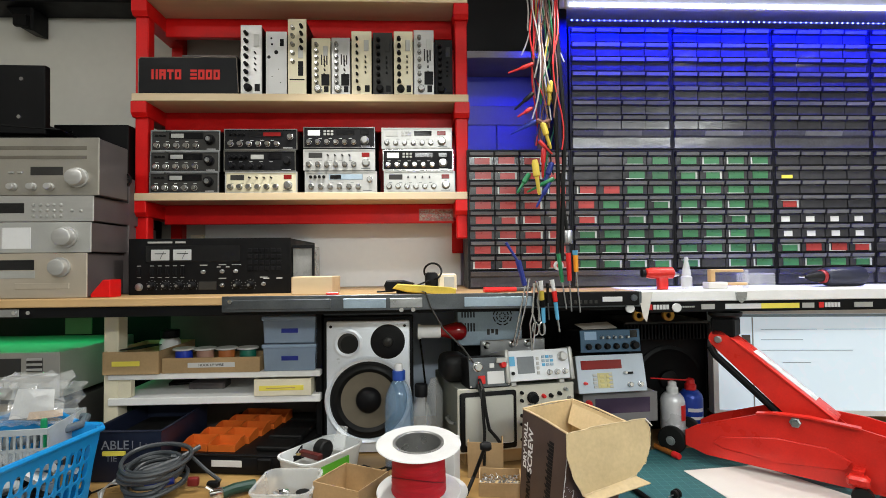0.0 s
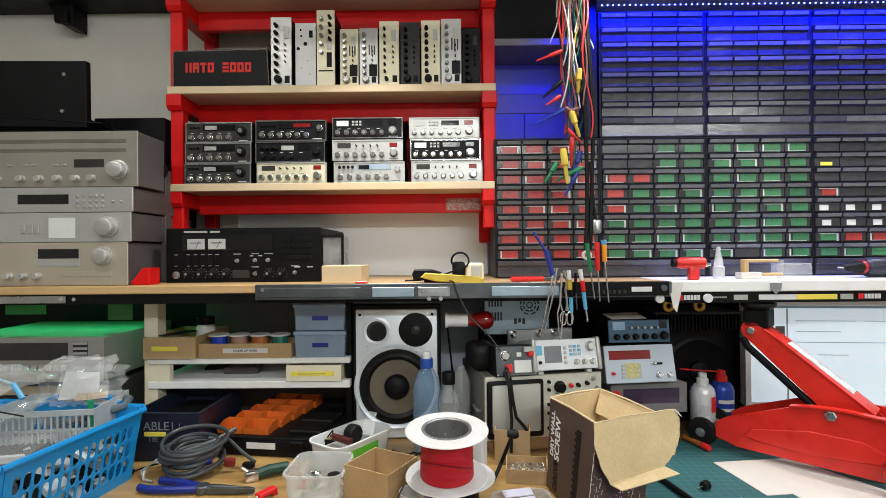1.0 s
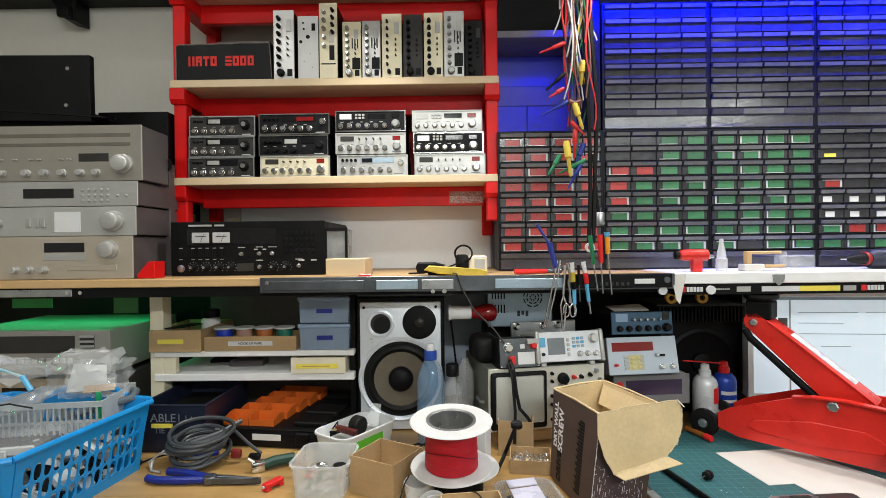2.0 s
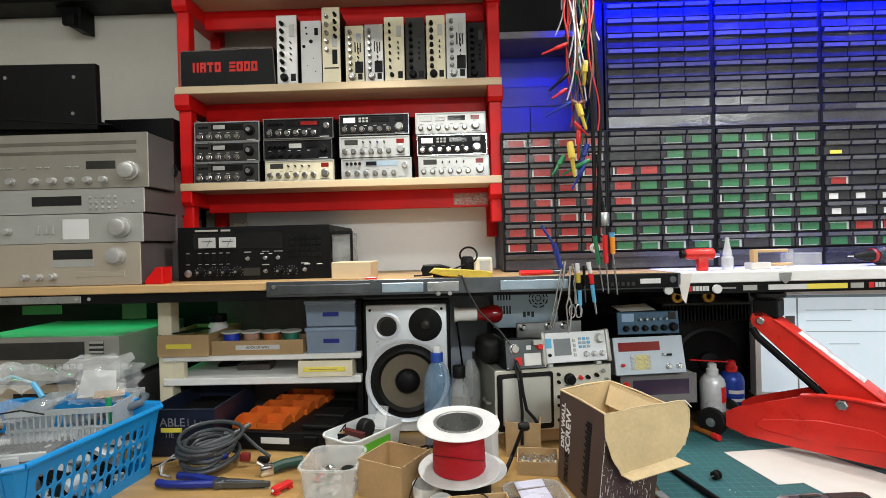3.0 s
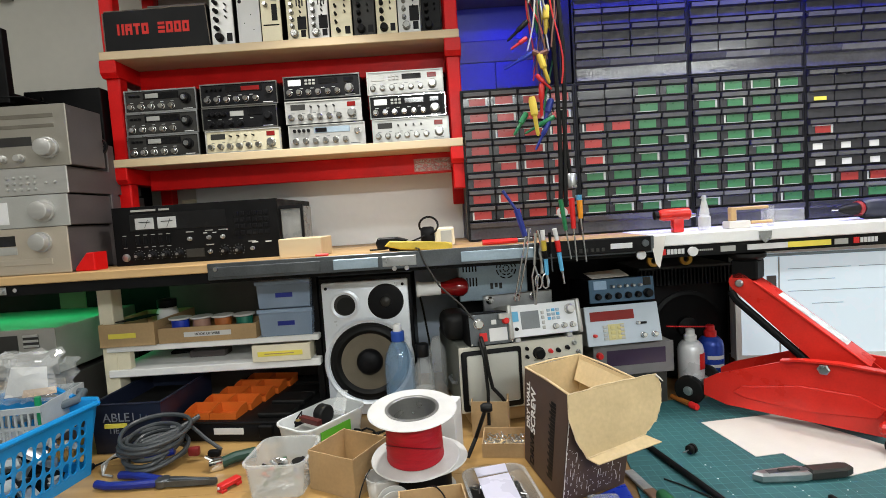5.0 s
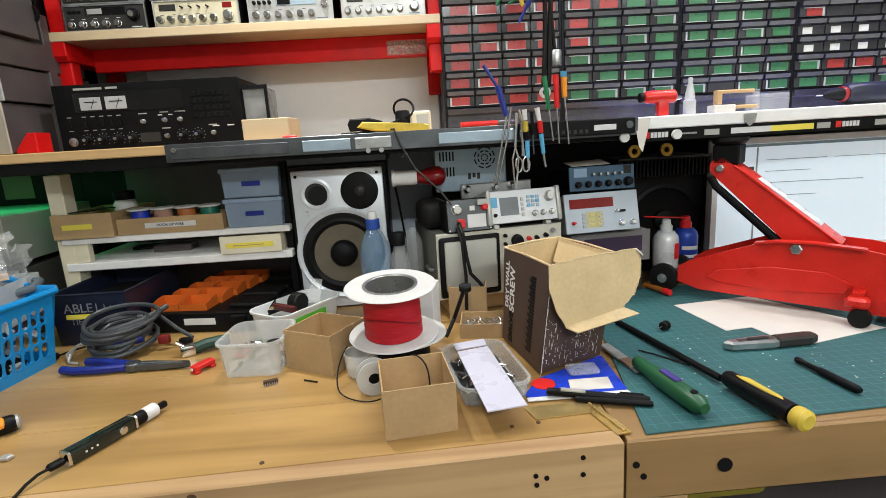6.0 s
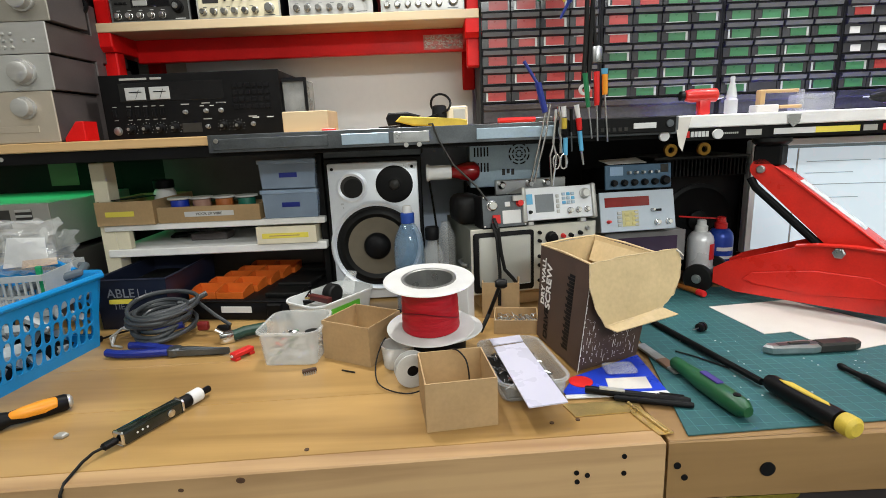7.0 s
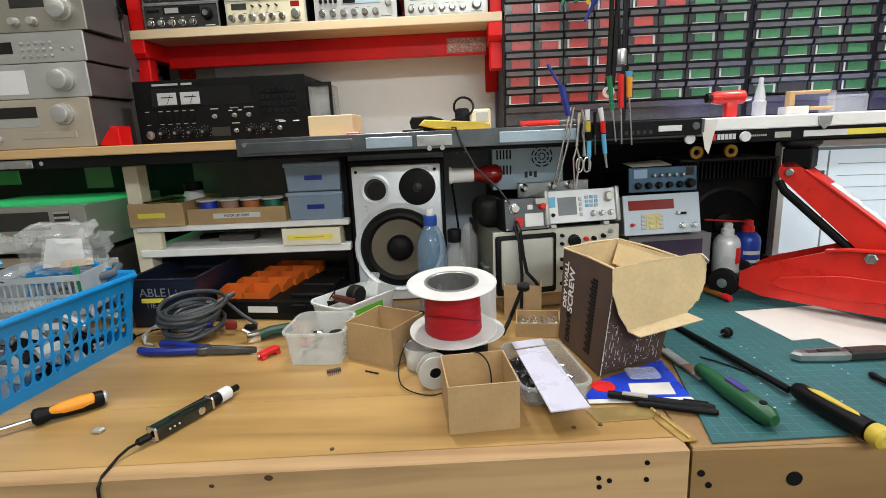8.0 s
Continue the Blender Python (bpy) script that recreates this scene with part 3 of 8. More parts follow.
# black sheet over the white wall, stands in for the shade above the board
part("shade_sheet", G().box(0.0685, 0.3335, 1.764, 1.778, 2.0885, 2.38, 0.001), CABF, nsh)
part("batten", G().box(0.0685, 0.3335, 1.762, 1.778, 1.895, 1.962, 0.002), M("grey_batten", (0.16, 0.16, 0.17), 0.6), nsh)
# grey panels under blue light: part of that light is mixed into this colour
NBLUE = M("panel_lit_blue", (0.075, 0.085, 0.26), 0.5, var=0.12, scale=5)
for x0, x1 in ((0.0685, 0.190), (0.192, 0.3335)):
    part("panel_lit_blue", G().box(x0, x1, 1.764, 1.778, 1.74, 1.8945, 0.001), NBLUE, nsh)
part("panel_lit_blue", G().box(0.0685, 0.3335, 1.764, 1.778, 1.9625, 2.065, 0.001), NBLUE, nsh)
panel = thing("cabinet_side_panel", "dark blue upright panel beside the drawer cabinets", "panel", (0, 0, 0))
part("panel", G().box(0.334, 0.368, 1.505, 1.66, 1.752, 2.179, 0.002), CABF, panel)


# ---- radio gear ----
def knob(t, u, v, r, d, mt, parent_name="knob"):
    g = G().rev([(r, 0.0), (r, -d * 0.25), (r * 0.86, -d * 0.3), (r * 0.80, -d * 0.92), (r * 0.68, -d)], (u, 0, v), "y", 14)
    ob = part(parent_name, g, mt, t)
    return ob


def slab(t, name, u0, u1, v0, v1, d, mt, label=""):
    """A raised rectangle on a front panel."""
    return part(name, G().box(u0, u1, -d, 0.001, v0, v1, min(0.0008, d * 0.4)), mt, t, label)


def unit(name, label, category, x, y, z, w, h, d, face, body, rz=0.0, group="", frame_mat=None, rx=0.0):
    t = thing(name, label, category, (x, y, z), rz, group, rx)
    part("case", G().box(0.002, w - 0.002, 0.004, d, 0.0015, h - 0.001, 0.0015), body, t)
    part("front_panel", G().box(0, w, 0, 0.0045, 0, h, 0.0012), face, t)
    if frame_mat:
        g = G()
        for a in ((0, w, 0, 0.003), (0, w, h - 0.003, h), (0, 0.003, 0.003, h - 0.003), (w - 0.003, w, 0.003, h - 0.003)):
            g.box(a[0], a[1], -0.003, 0.0005, a[2], a[3])
        part("trim_frame", g, frame_mat, t)
    return t


def cb(x, z, w, style, dark, tone, label):
    face = {"silver": SILV, "black": BLACK, "cream": CREAMP, "grey": DGREY}[tone]
    t = unit("cb_radio", label, "radio", x, 1.512, z, w, 0.0585, 0.16, face, SATIN, group="stacked radios", frame_mat=CHROME if tone == "black" else STEEL if tone == "grey" else GREYP)
    km = CHROME if tone in ("black", "grey") else KNOBM
    if style == "big":
        slab(t, "display_window", 0.26 * w, 0.75 * w, 0.034, 0.052, 0.0015, DGLASS)
        slab(t, "meter", 0.29 * w, 0.47 * w, 0.037, 0.049, 0.003, GREYP)
        knob(t, 0.85 * w, 0.032, 0.0145, 0.016, SATIN, "tuning_knob")
        knob(t, 0.85 * w, 0.032, 0.009, 0.019, STEEL, "tuning_knob")
        for k in range(5):
            knob(t, (0.09 + 0.14 * k) * w, 0.0145, 0.0085, 0.013, CHROME)
        for k in range(3):
            slab(t, "button", (0.06 + 0.055 * k) * w, (0.10 + 0.055 * k) * w, 0.041, 0.046, 0.004, SATIN)
    elif style == "keys":
        slab(t, "meter", 0.06 * w, 0.23 * w, 0.035, 0.050, 0.0015, LWHT if tone == "black" else GREYP)
        slab(t, "display_window", 0.46 * w, 0.71 * w, 0.037, 0.050, 0.0015, DGLASS)
        slab(t, "channel_display", 0.79 * w, 0.91 * w, 0.038, 0.050, 0.0015, REDDISP if tone == "silver" else DGLASS)
        for k in range(3):
            for j in range(2):
                slab(t, "key", (0.28 + 0.05 * k) * w, (0.315 + 0.05 * k) * w, 0.036 + 0.008 * j, 0.0415 + 0.008 * j, 0.003, GREYP if tone == "black" else SILV)
        for k in range(6):
            knob(t, (0.075 + 0.125 * k) * w, 0.0165, 0.0078, 0.014, km)
        knob(t, 0.855 * w, 0.021, 0.0125, 0.015, KNOBM, "channel_knob")
    elif style == "toggle":
        slab(t, "meter", 0.07 * w, 0.26 * w, 0.036, 0.050, 0.0015, DGREY)
        slab(t, "channel_display", 0.81 * w, 0.92 * w, 0.038, 0.050, 0.0015, REDDISP)
        for k in range(4):
            part("toggle_switch", G().rev([(0.0026, 0), (0.0018, -0.014)], ((0.34 + 0.10 * k) * w, 0, 0.042), "y", 8), BLACK, t)
        for k in range(6):
            knob(t, (0.075 + 0.125 * k) * w, 0.0165, 0.0082, 0.015, km)
        knob(t, 0.87 * w, 0.021, 0.0125, 0.014, KNOBM, "channel_knob")
    elif style == "bar":
        for k in range(4):
            knob(t, (0.08 + 0.06 * k) * w, 0.044, 0.0045, 0.008, SATIN)
        slab(t, "display_window", 0.33 * w, 0.80 * w, 0.036, 0.051, 0.0015, DGLASS if dark else BLUST)
        slab(t, "red_window" if dark else "meter", 0.53 * w if dark else 0.35 * w, 0.77 * w if dark else 0.50 * w, 0.038, 0.049, 0.003, REDDISP if dark else DGLASS)
        for k in range(6):
            knob(t, (0.09 + (0.125 if dark else 0.13) * k) * w, 0.0165, 0.0082, 0.014, km)
        knob(t, 0.90 * w, 0.036, 0.009, 0.014, CHROME, "channel_knob")
    else:
        slab(t, "meter", 0.37 * w, 0.55 * w, 0.034, 0.047, 0.0015, GREYP)
        slab(t, "display_window", 0.61 * w, 0.80 * w, 0.034, 0.052, 0.0015, DGLASS)
        for k in range(4):
            knob(t, (0.09 + 0.07 * k) * w, 0.040, 0.0065, 0.013, BLACK)
            knob(t, (0.12 + 0.13 * k) * w, 0.016, 0.008, 0.015, BLACK)
        knob(t, 0.88 * w, 0.030, 0.012, 0.015, BLACK, "channel_knob")
    bar = LWHT if tone in ("black", "grey") else DSTEEL
    for k in range(5):
        slab(t, "legend", (0.07 + 0.14 * k) * w, (0.115 + 0.14 * k) * w, 0.0268, 0.0280, 0.0004, bar)
    slab(t, "legend", 0.80 * w, 0.93 * w, 0.0050, 0.0068, 0.0004, bar)
    return t


Z0 = 1.6265
C1, C2, C3, C4 = -0.858, -0.646, -0.418, -0.190
for k, tone in ((2, "grey"), (1, "grey"), (0, "grey")):
    resize(cb(C1 + 0.002 * k, Z0 + 1.035 * 0.0592 * k, 0.197, "big", True, tone, "dark grey CB radio with a chrome trim and big tuning knob"), 1.0, 1.0, 1.035)
resize(cb(C2, Z0 + 1.055 * 0.1190, 0.211, "bar", True, "black", "black CB radio with a red display window"), 1.0, 1.0, 1.055)
resize(cb(C2 - 0.001, Z0 + 1.055 * 0.0592, 0.207, "dull", True, "black", "worn black CB radio with black knobs"), 1.0, 1.0, 1.055)
resize(cb(C2 + 0.003, Z0, 0.207, "toggle", False, "cream", "cream CB radio with chrome knobs and toggles"), 1.0, 1.0, 1.055)
resize(cb(C3, Z0 + 1.058 * 0.1240, 0.209, "keys", False, "black", "black CB radio with a white meter and chrome knobs"), 1.0, 1.0, 1.058)
resize(cb(C3, Z0 + 1.058 * 0.0615, 0.209, "toggle", False, "silver", "silver CB radio with chrome knobs and toggles"), 1.0, 1.0, 1.058)
resize(cb(C3 + 0.004, Z0, 0.210, "bar", False, "silver", "silver CB radio with a long grey display"), 1.0, 1.0, 1.058)
resize(cb(C4, Z0 + 1.062 * 0.1215, 0.208, "keys", False, "silver", "silver CB radio with a dark display and small keys"), 1.0, 1.0, 1.062)
resize(cb(C4 + 0.003, Z0 + 1.062 * 0.0605, 0.208, "keys", False, "black", "black CB radio with chrome trim and round knobs"), 1.0, 1.0, 1.062)
resize(cb(C4 + 0.006, Z0, 0.210, "toggle", False, "silver", "silver CB radio with chrome knobs and toggles"), 1.0, 1.0, 1.062)


def upright(x, w, h, tone, kind, label):
    face = {"silver": SILV, "cream": CREAMP, "black": BLACK, "white": LWHT, "dark": DGREY}[tone]
    dark = tone in ("black", "dark")
    t = unit("upright_radio", label, "radio", x, 1.512, 1.9155, w, h * 1.045, 0.17, face, SATIN, group="radios on end")
    km = SATIN if kind in ("pins", "dots", "plain") or dark else KNOBM
    if kind == "bare":
        for u, v, r in ((0.27, 0.93, 0.003), (0.30, 0.83, 0.0032), (0.50, 0.70, 0.006), (0.15, 0.62, 0.005), (0.3, 0.3, 0.0014), (0.7, 0.2, 0.0014), (0.6, 0.42, 0.0014)):
            part("hole", G().rev([(r, 0), (r, -0.0008)], (u * w, 0, v * h), "y", 12), BLACK, t)
        slab(t, "slot", 0.68 * w, 0.86 * w, 0.80 * h, 0.92 * h, 0.0008, BLACK)
        return t
    n = 7 if kind != "double" else 5
    for k in range(n):
        knob(t, 0.28 * w, (0.91 - 0.115 * k) * h, 0.0062 if kind != "dots" else 0.0038, 0.016, km)
    if kind == "double":
        for k in range(4):
            knob(t, 0.75 * w, (0.93 - 0.10 * k) * h, 0.0052, 0.018, SATIN)
        slab(t, "display_window", 0.55 * w, 0.83 * w, 0.26 * h, 0.46 * h, 0.0015, BLACK)
        slab(t, "meter", 0.55 * w, 0.83 * w, 0.50 * h, 0.66 * h, 0.0015, GREYP)
        slab(t, "strip", 0.1 * w, 0.9 * w, 0.20 * h, 0.215 * h, 0.002, SATIN)
    else:
        slab(t, "meter", 0.62 * w, 0.86 * w, 0.72 * h, 0.90 * h, 0.0015, GREYP if not dark else DGREY)
        for k in range(4):
            part("toggle_switch", G().rev([(0.0026, 0), (0.0018, -0.012)], (0.70 * w, 0, (0.62 - 0.085 * k) * h), "y", 8), BLACK, t)
        slab(t, "display_window", 0.66 * w, 0.90 * w, 0.05 * h, 0.16 * h, 0.0015, BLACK)
        knob(t, 0.36 * w, 0.10 * h, 0.0115 if kind != "dots" else 0.006, 0.016, km, "channel_knob")
    if kind == "vent":
        for k in range(3):
            slab(t, "vent", (0.50 + 0.14 * k) * w, (0.57 + 0.14 * k) * w, 0.55 * h, 0.74 * h, 0.001, DGREY)
        slab(t, "display_window", 0.52 * w, 0.95 * w, 0.17 * h, 0.38 * h, 0.002, BLACK)
    return t


upright(-0.600, 0.062, 0.198, "silver", "plain", "silver CB radio standing on end, knobs to one side")
upright(-0.527, 0.061, 0.180, "white", "bare", "bare white steel radio chassis standing on end")
upright(-0.463, 0.054, 0.217, "cream", "double", "tall cream radio front with toggles, standing on end")
upright(-0.394, 0.055, 0.162, "cream", "vent", "cream CB radio standing on end with a vent")
upright(-0.336, 0.055, 0.164, "silver", "vent", "silver CB radio standing on end with chrome knobs")
upright(-0.277, 0.059, 0.183, "cream", "dots", "cream CB radio standing on end with small switches")
upright(-0.214, 0.058, 0.180, "dark", "plain", "black CB radio standing on end with black knobs")
upright(-0.152, 0.056, 0.184, "cream", "pins", "cream CB radio standing on end with pointed knobs")
upright(-0.093, 0.060, 0.188, "silver", "vent", "scratched silver CB radio standing on end")
upright(-0.030, 0.052, 0.160, "black", "plain", "black CB radio standing on end in shadow")

pk = thing("carton", "black carton with red block lettering, dented corners", "box", (-0.893, 1.515, 1.9155))
resize(pk, 0.985, 1.0, 1.12)
part("body", G().prism([(0, 0.002), (0.004, 0), (0.288, 0), (0.291, 0.008), (0.285, 0.098), (0.280, 0.101), (0.006, 0.098), (0, 0.094)], 0.0, 0.16, "xz", 0.002), BLACK, pk)
part("lid_edge", G().box(0.125, 0.285, 0.001, 0.158, 0.101, 0.105, 0.001), CASE, pk)
WORN = M("worn_card_edge", (0.20, 0.17, 0.14), 0.8, var=0.6, scale=50)
for p, q in (((0.004, 0.0, 0.0975), (0.284, 0.0, 0.1003)), ((0.0, 0.0, 0.004), (0.0, 0.0, 0.094)), ((0.2905, 0.0, 0.006), (0.2845, 0.0, 0.098)), ((0.004, 0.0, 0.001), (0.287, 0.0, 0.001))):
    part("worn_edge", G().tube([Vector(p).lerp(Vector(q), k / 12) + Vector((0, rs0.gauss(0, 0.0004), rs0.gauss(0, 0.0004))) for k in range(13)], 0.0013, 5), WORN, pk, "scuffed pale edge")
RLET = M("red_print", (0.62, 0.022, 0.016), 0.6, var=0.1)


def block_letter(t, u, v, w, h, code):
    """Red block shapes the size of the carton's print."""
    g = G()
    s = w * 0.34
    if "l" in code: g.box(u, u + s, -0.001, 0.0008, v, v + h)
    if "r" in code: g.box(u + w - s, u + w, -0.001, 0.0008, v, v + h)
    if "t" in code: g.box(u, u + w, -0.0012, 0.0006, v + h - s, v + h)
    if "b" in code: g.box(u, u + w, -0.0012, 0.0006, v, v + s)
    if "m" in code: g.box(u + w / 2 - s / 2, u + w / 2 + s / 2, -0.001, 0.0008, v, v + h)
    if "h" in code: g.box(u, u + w, -0.0012, 0.0006, v + h / 2 - s / 2, v + h / 2 + s / 2)
    part("printed_shape", g, RLET, t)


for k, code in enumerate(("lr", "lrth", "mt", "lrtb", "", "tbh", "lrtb", "lrtb", "lrtb")):
    if code:
        block_letter(pk, 0.038 + 0.0225 * k, 0.040, 0.0185, 0.026, code)

# hi-fi stack
A = unit("hifi_receiver", "silver hi-fi receiver with a large volume knob", "receiver", -1.343, 1.315, 1.5955, 0.443, 0.150, 0.13, M("bronze_panel", (0.33, 0.31, 0.27), 0.36, 0.5, var=0.08), CASE)
GROOVE = M("dial_groove", (0.15, 0.135, 0.11), 0.45, 0.3, var=0.2)
slab(A, "dial_groove", 0.03, 0.415, 0.118, 0.128, 0.001, GROOVE)
slab(A, "dial_groove", 0.03, 0.415, 0.094, 0.103, 0.001, GROOVE)
slab(A, "display_window", 0.285, 0.36, 0.052, 0.074, 0.001, DGREY)
knob(A, 0.395, 0.045, 0.026, 0.022, SILV, "volume_knob")
for u in (0.03, 0.045, 0.095, 0.155, 0.20, 0.245, 0.29, 0.33):
    knob(A, u, 0.022 if u > 0.04 else 0.056, 0.0105 if u > 0.05 else 0.008, 0.014, SILV)
for u in (0.065, 0.085, 0.12, 0.16, 0.18, 0.235, 0.255):
    slab(A, "button", u, u + 0.012, 0.057, 0.061, 0.004, SILV)
T = unit("tuner", "slim silver tuner with a black display and keypad", "tuner", -1.350, 1.315, 1.5300, 0.428, 0.067, 0.30, SILV, CASE)
slab(T, "display_window", 0.148, 0.272, 0.022, 0.048, 0.001, DGLASS)
for k in range(5):
    for j in range(3):
        knob(T, 0.293 + 0.0155 * k, 0.014 + 0.0145 * j, 0.0042, 0.004, GREYP, "key")
knob(T, 0.03, 0.034, 0.010, 0.010, SILV)
slab(T, "button", 0.050, 0.058, 0.028, 0.036, 0.003, BLACK)
for u in (0.38, 0.40):
    knob(T, u, 0.028, 0.004, 0.004, GREYP, "key")
B_ = unit("amplifier", "silver amplifier with a lit white meter", "amplifier", -1.359, 1.315, 1.4525, 0.430, 0.075, 0.32, GREYP, CASE)
slab(B_, "meter", 0.232, 0.295, 0.010, 0.062, 0.001, LWHT)
slab(B_, "meter_edge", 0.225, 0.232, 0.010, 0.062, 0.002, SILV)
knob(B_, 0.375, 0.038, 0.0265, 0.024, SILV, "volume_knob")
for u in (0.03, 0.06, 0.095):
    knob(B_, u, 0.034, 0.011, 0.014, SILV)
for u in (0.165, 0.185, 0.20):
    slab(B_, "button", u, u + 0.010, 0.024, 0.046, 0.005, SILV)
D_ = unit("amplifier", "champagne amplifier with a dark display", "amplifier", -1.356, 1.315, 1.3400, 0.425, 0.108, 0.32, CHAMP, CASE)
slab(D_, "display_window", 0.205, 0.305, 0.068, 0.092, 0.001, DGLASS)
slab(D_, "display_rim", 0.203, 0.307, 0.048, 0.066, 0.001, GREYP)
knob(D_, 0.365, 0.074, 0.024, 0.020, SILV, "volume_knob")
slab(D_, "flap", 0.262, 0.385, 0.022, 0.036, 0.0015, CHAMP)
for u in (0.135, 0.170, 0.205):
    knob(D_, u, 0.024, 0.010, 0.016, SILV)
slab(D_, "power_button", 0.028, 0.056, 0.048, 0.068, 0.003, CHAMP)
slab(D_, "socket", 0.02, 0.045, 0.020, 0.030, 0.003, SILV)

for t, sx, sz in ((A, 1.045, 0.963), (T, 1.068, 0.963), (B_, 1.072, 1.013), (D_, 1.056, 1.032)):
    resize(t, sx, 1.0, sz)

pl = thing("black_case", "flat black steel case lying on the receiver", "case", (-1.364, 1.352, 1.7405))
part("case", G().prism([(0, 0.026), (0.0, 0.200), (0.324, 0.196), (0.326, 0.018)], 0.0, 0.02, "xz", 0.0015), SATIN, pl)
part("flange", G().strip([(-0.045, -0.002, 0.060), (0.365, -0.002, 0.028), (0.365, 0.16, 0.0), (0.04, 0.16, 0.0)], 0.003), SATIN, pl)
part("back_case", G().box(0.03, 0.31, 0.021, 0.25, 0.004, 0.05, 0.002), SATIN, pl)
for u, v in ((0.079, 0.163), (0.267, 0.160), (0.262, 0.062)):
    part("screw", G().rev([(0.006, 0), (0.005, -0.003)], (u, 0, v), "y", 10), CHROME, pl)
pl2 = thing("black_case", "black steel case behind the hi-fi stack", "case", (-1.120, 1.66, 1.339))
part("case", G().box(0.03, 0.18, 0, 0.09, 0, 0.33, 0.002), SATIN, pl2)
part("lid", G().box(0.0, 0.208, -0.16, 0.09, 0.331, 0.484, 0.002), SATIN, pl2)
part("screw", G().rev([(0.004, 0), (0.003, -0.003)], (0.05, -0.16, 0.463), "y", 10), CHROME, pl2)
mech = thing("tape_mechanism", "brass and black tape mechanism with a spoked wheel", "mechanism", (-0.925, 1.455, 1.339))
part("bracket", G().box(-0.035, 0.03, 0.02, 0.05, 0, 0.325, 0.002), CASE, mech)
g = G().rev([(0.022, -0.004), (0.022, 0.004), (0.017, 0.004), (0.017, -0.004), (0.022, -0.004)], (0.030, -0.01, 0.316), "y", 24, False)
part("wheel", g, BLACK, mech)
sp = G()
for k in range(3):
    a = math.pi * k / 3
    sp.tube([(0.030 - 0.018 * math.cos(a), -0.01, 0.316 - 0.018 * math.sin(a)), (0.030 + 0.018 * math.cos(a), -0.01, 0.316 + 0.018 * math.sin(a))], 0.002, 6)
part("spokes", sp, BLACK, mech)
part("spindle", G().tube([(-0.03, 0.01, 0.300), (0.030, -0.01, 0.316)], 0.003, 8), CHROME, mech)
foot = thing("shelf_foot", "red wedge-shaped wooden foot", "foot", (-0.905, 1.325, 1.3395))
part("wedge", G().prism([(0, 0), (0.048, 0), (0.048, 0.044), (0.030, 0.044), (0.0, 0.008)], 0, 0.05, "xz", 0.002), RED, foot)
rackl = thing("test_rack", "cream equipment case with black sockets", "equipment case", (-1.735, 1.37, 1.3395))
part("case", G().box(0, 0.325, 0, 0.3, 0, 0.425, 0.004), WHITE, rackl)
for z in (0.03, 0.11, 0.19, 0.27, 0.345):
    slab(rackl, "module", 0.20, 0.318, z, z + 0.068, 0.004, BLACK if z in (0.11, 0.19) else GREYP)
    knob(rackl, 0.275, z + 0.03, 0.013, 0.012, LWHT if z < 0.2 else BLACK, "socket")

# base station transceiver
K = unit("transceiver", "large black radio transceiver with two white meters", "radio", -0.862, 1.415, 1.3395, 0.430, 0.151, 0.33, SATIN, SATIN)
slab(K, "window", 0.045, 0.295, 0.088, 0.132, 0.0012, DGLASS)
for u in (0.060, 0.118):
    m_ = slab(K, "meter", u, u + 0.048, 0.092, 0.121, 0.003, M("meter_card", (0.40, 0.41, 0.41), 0.4, var=0.08), "white analogue meter")
    part("needle", G().tube([(u + 0.024, -0.0034, 0.095), (u + 0.034, -0.0034, 0.116)], 0.0006, 5), BLACK, m_)
    part("scale", G().box(u + 0.010, u + 0.040, -0.0036, -0.0028, 0.109, 0.111), BLACK, m_)
slab(K, "maker_plate", 0.050, 0.115, 0.138, 0.143, 0.001, GREYP)
slab(K, "maker_plate", 0.123, 0.150, 0.138, 0.143, 0.001, GREYP)
for u in (0.024, 0.058, 0.078, 0.098, 0.118, 0.138):
    slab(K, "slider", u, u + 0.008, 0.052, 0.072, 0.004, BLACK)
    slab(K, "caption", u - 0.001, u + 0.009, 0.0765, 0.0785, 0.0007, GREYP)
    slab(K, "caption", u - 0.001, u + 0.009, 0.0455, 0.047, 0.0007, GREYP)
knob(K, 0.028, 0.021, 0.0105, 0.006, STEEL, "socket")
for u in (0.062, 0.098, 0.133, 0.168, 0.286, 0.322):
    k_ = knob(K, u, 0.024, 0.0105, 0.016, BLACK)
    knob(K, u, 0.024, 0.0048, 0.019, STEEL, "knob_cap")
    for j in range(9):
        a = radians(-130 + 32.5 * j)
        slab(K, "dial_mark", u + 0.0145 * math.sin(a) - 0.0007, u + 0.0145 * math.sin(a) + 0.0007, 0.024 + 0.0145 * math.cos(a) - 0.0007, 0.024 + 0.0145 * math.cos(a) + 0.0007, 0.0006, LWHT)
for u, v in ((0.198, 0.060), (0.248, 0.061), (0.284, 0.061), (0.248, 0.024), (0.358, 0.026)):
    knob(K, u, v, 0.0055, 0.010, STEEL)
    slab(K, "caption", u - 0.010, u + 0.010, v + 0.017, v + 0.0195, 0.0007, GREYP)
for u, v in ((0.238, 0.072), (0.250, 0.078), (0.262, 0.072), (0.278, 0.078), (0.292, 0.078)):
    slab(K, "caption", u - 0.005, u + 0.005, v, v + 0.002, 0.0007, LWHT)
slab(K, "lower_window", 0.185, 0.232, 0.012, 0.034, 0.0012, DGREY)
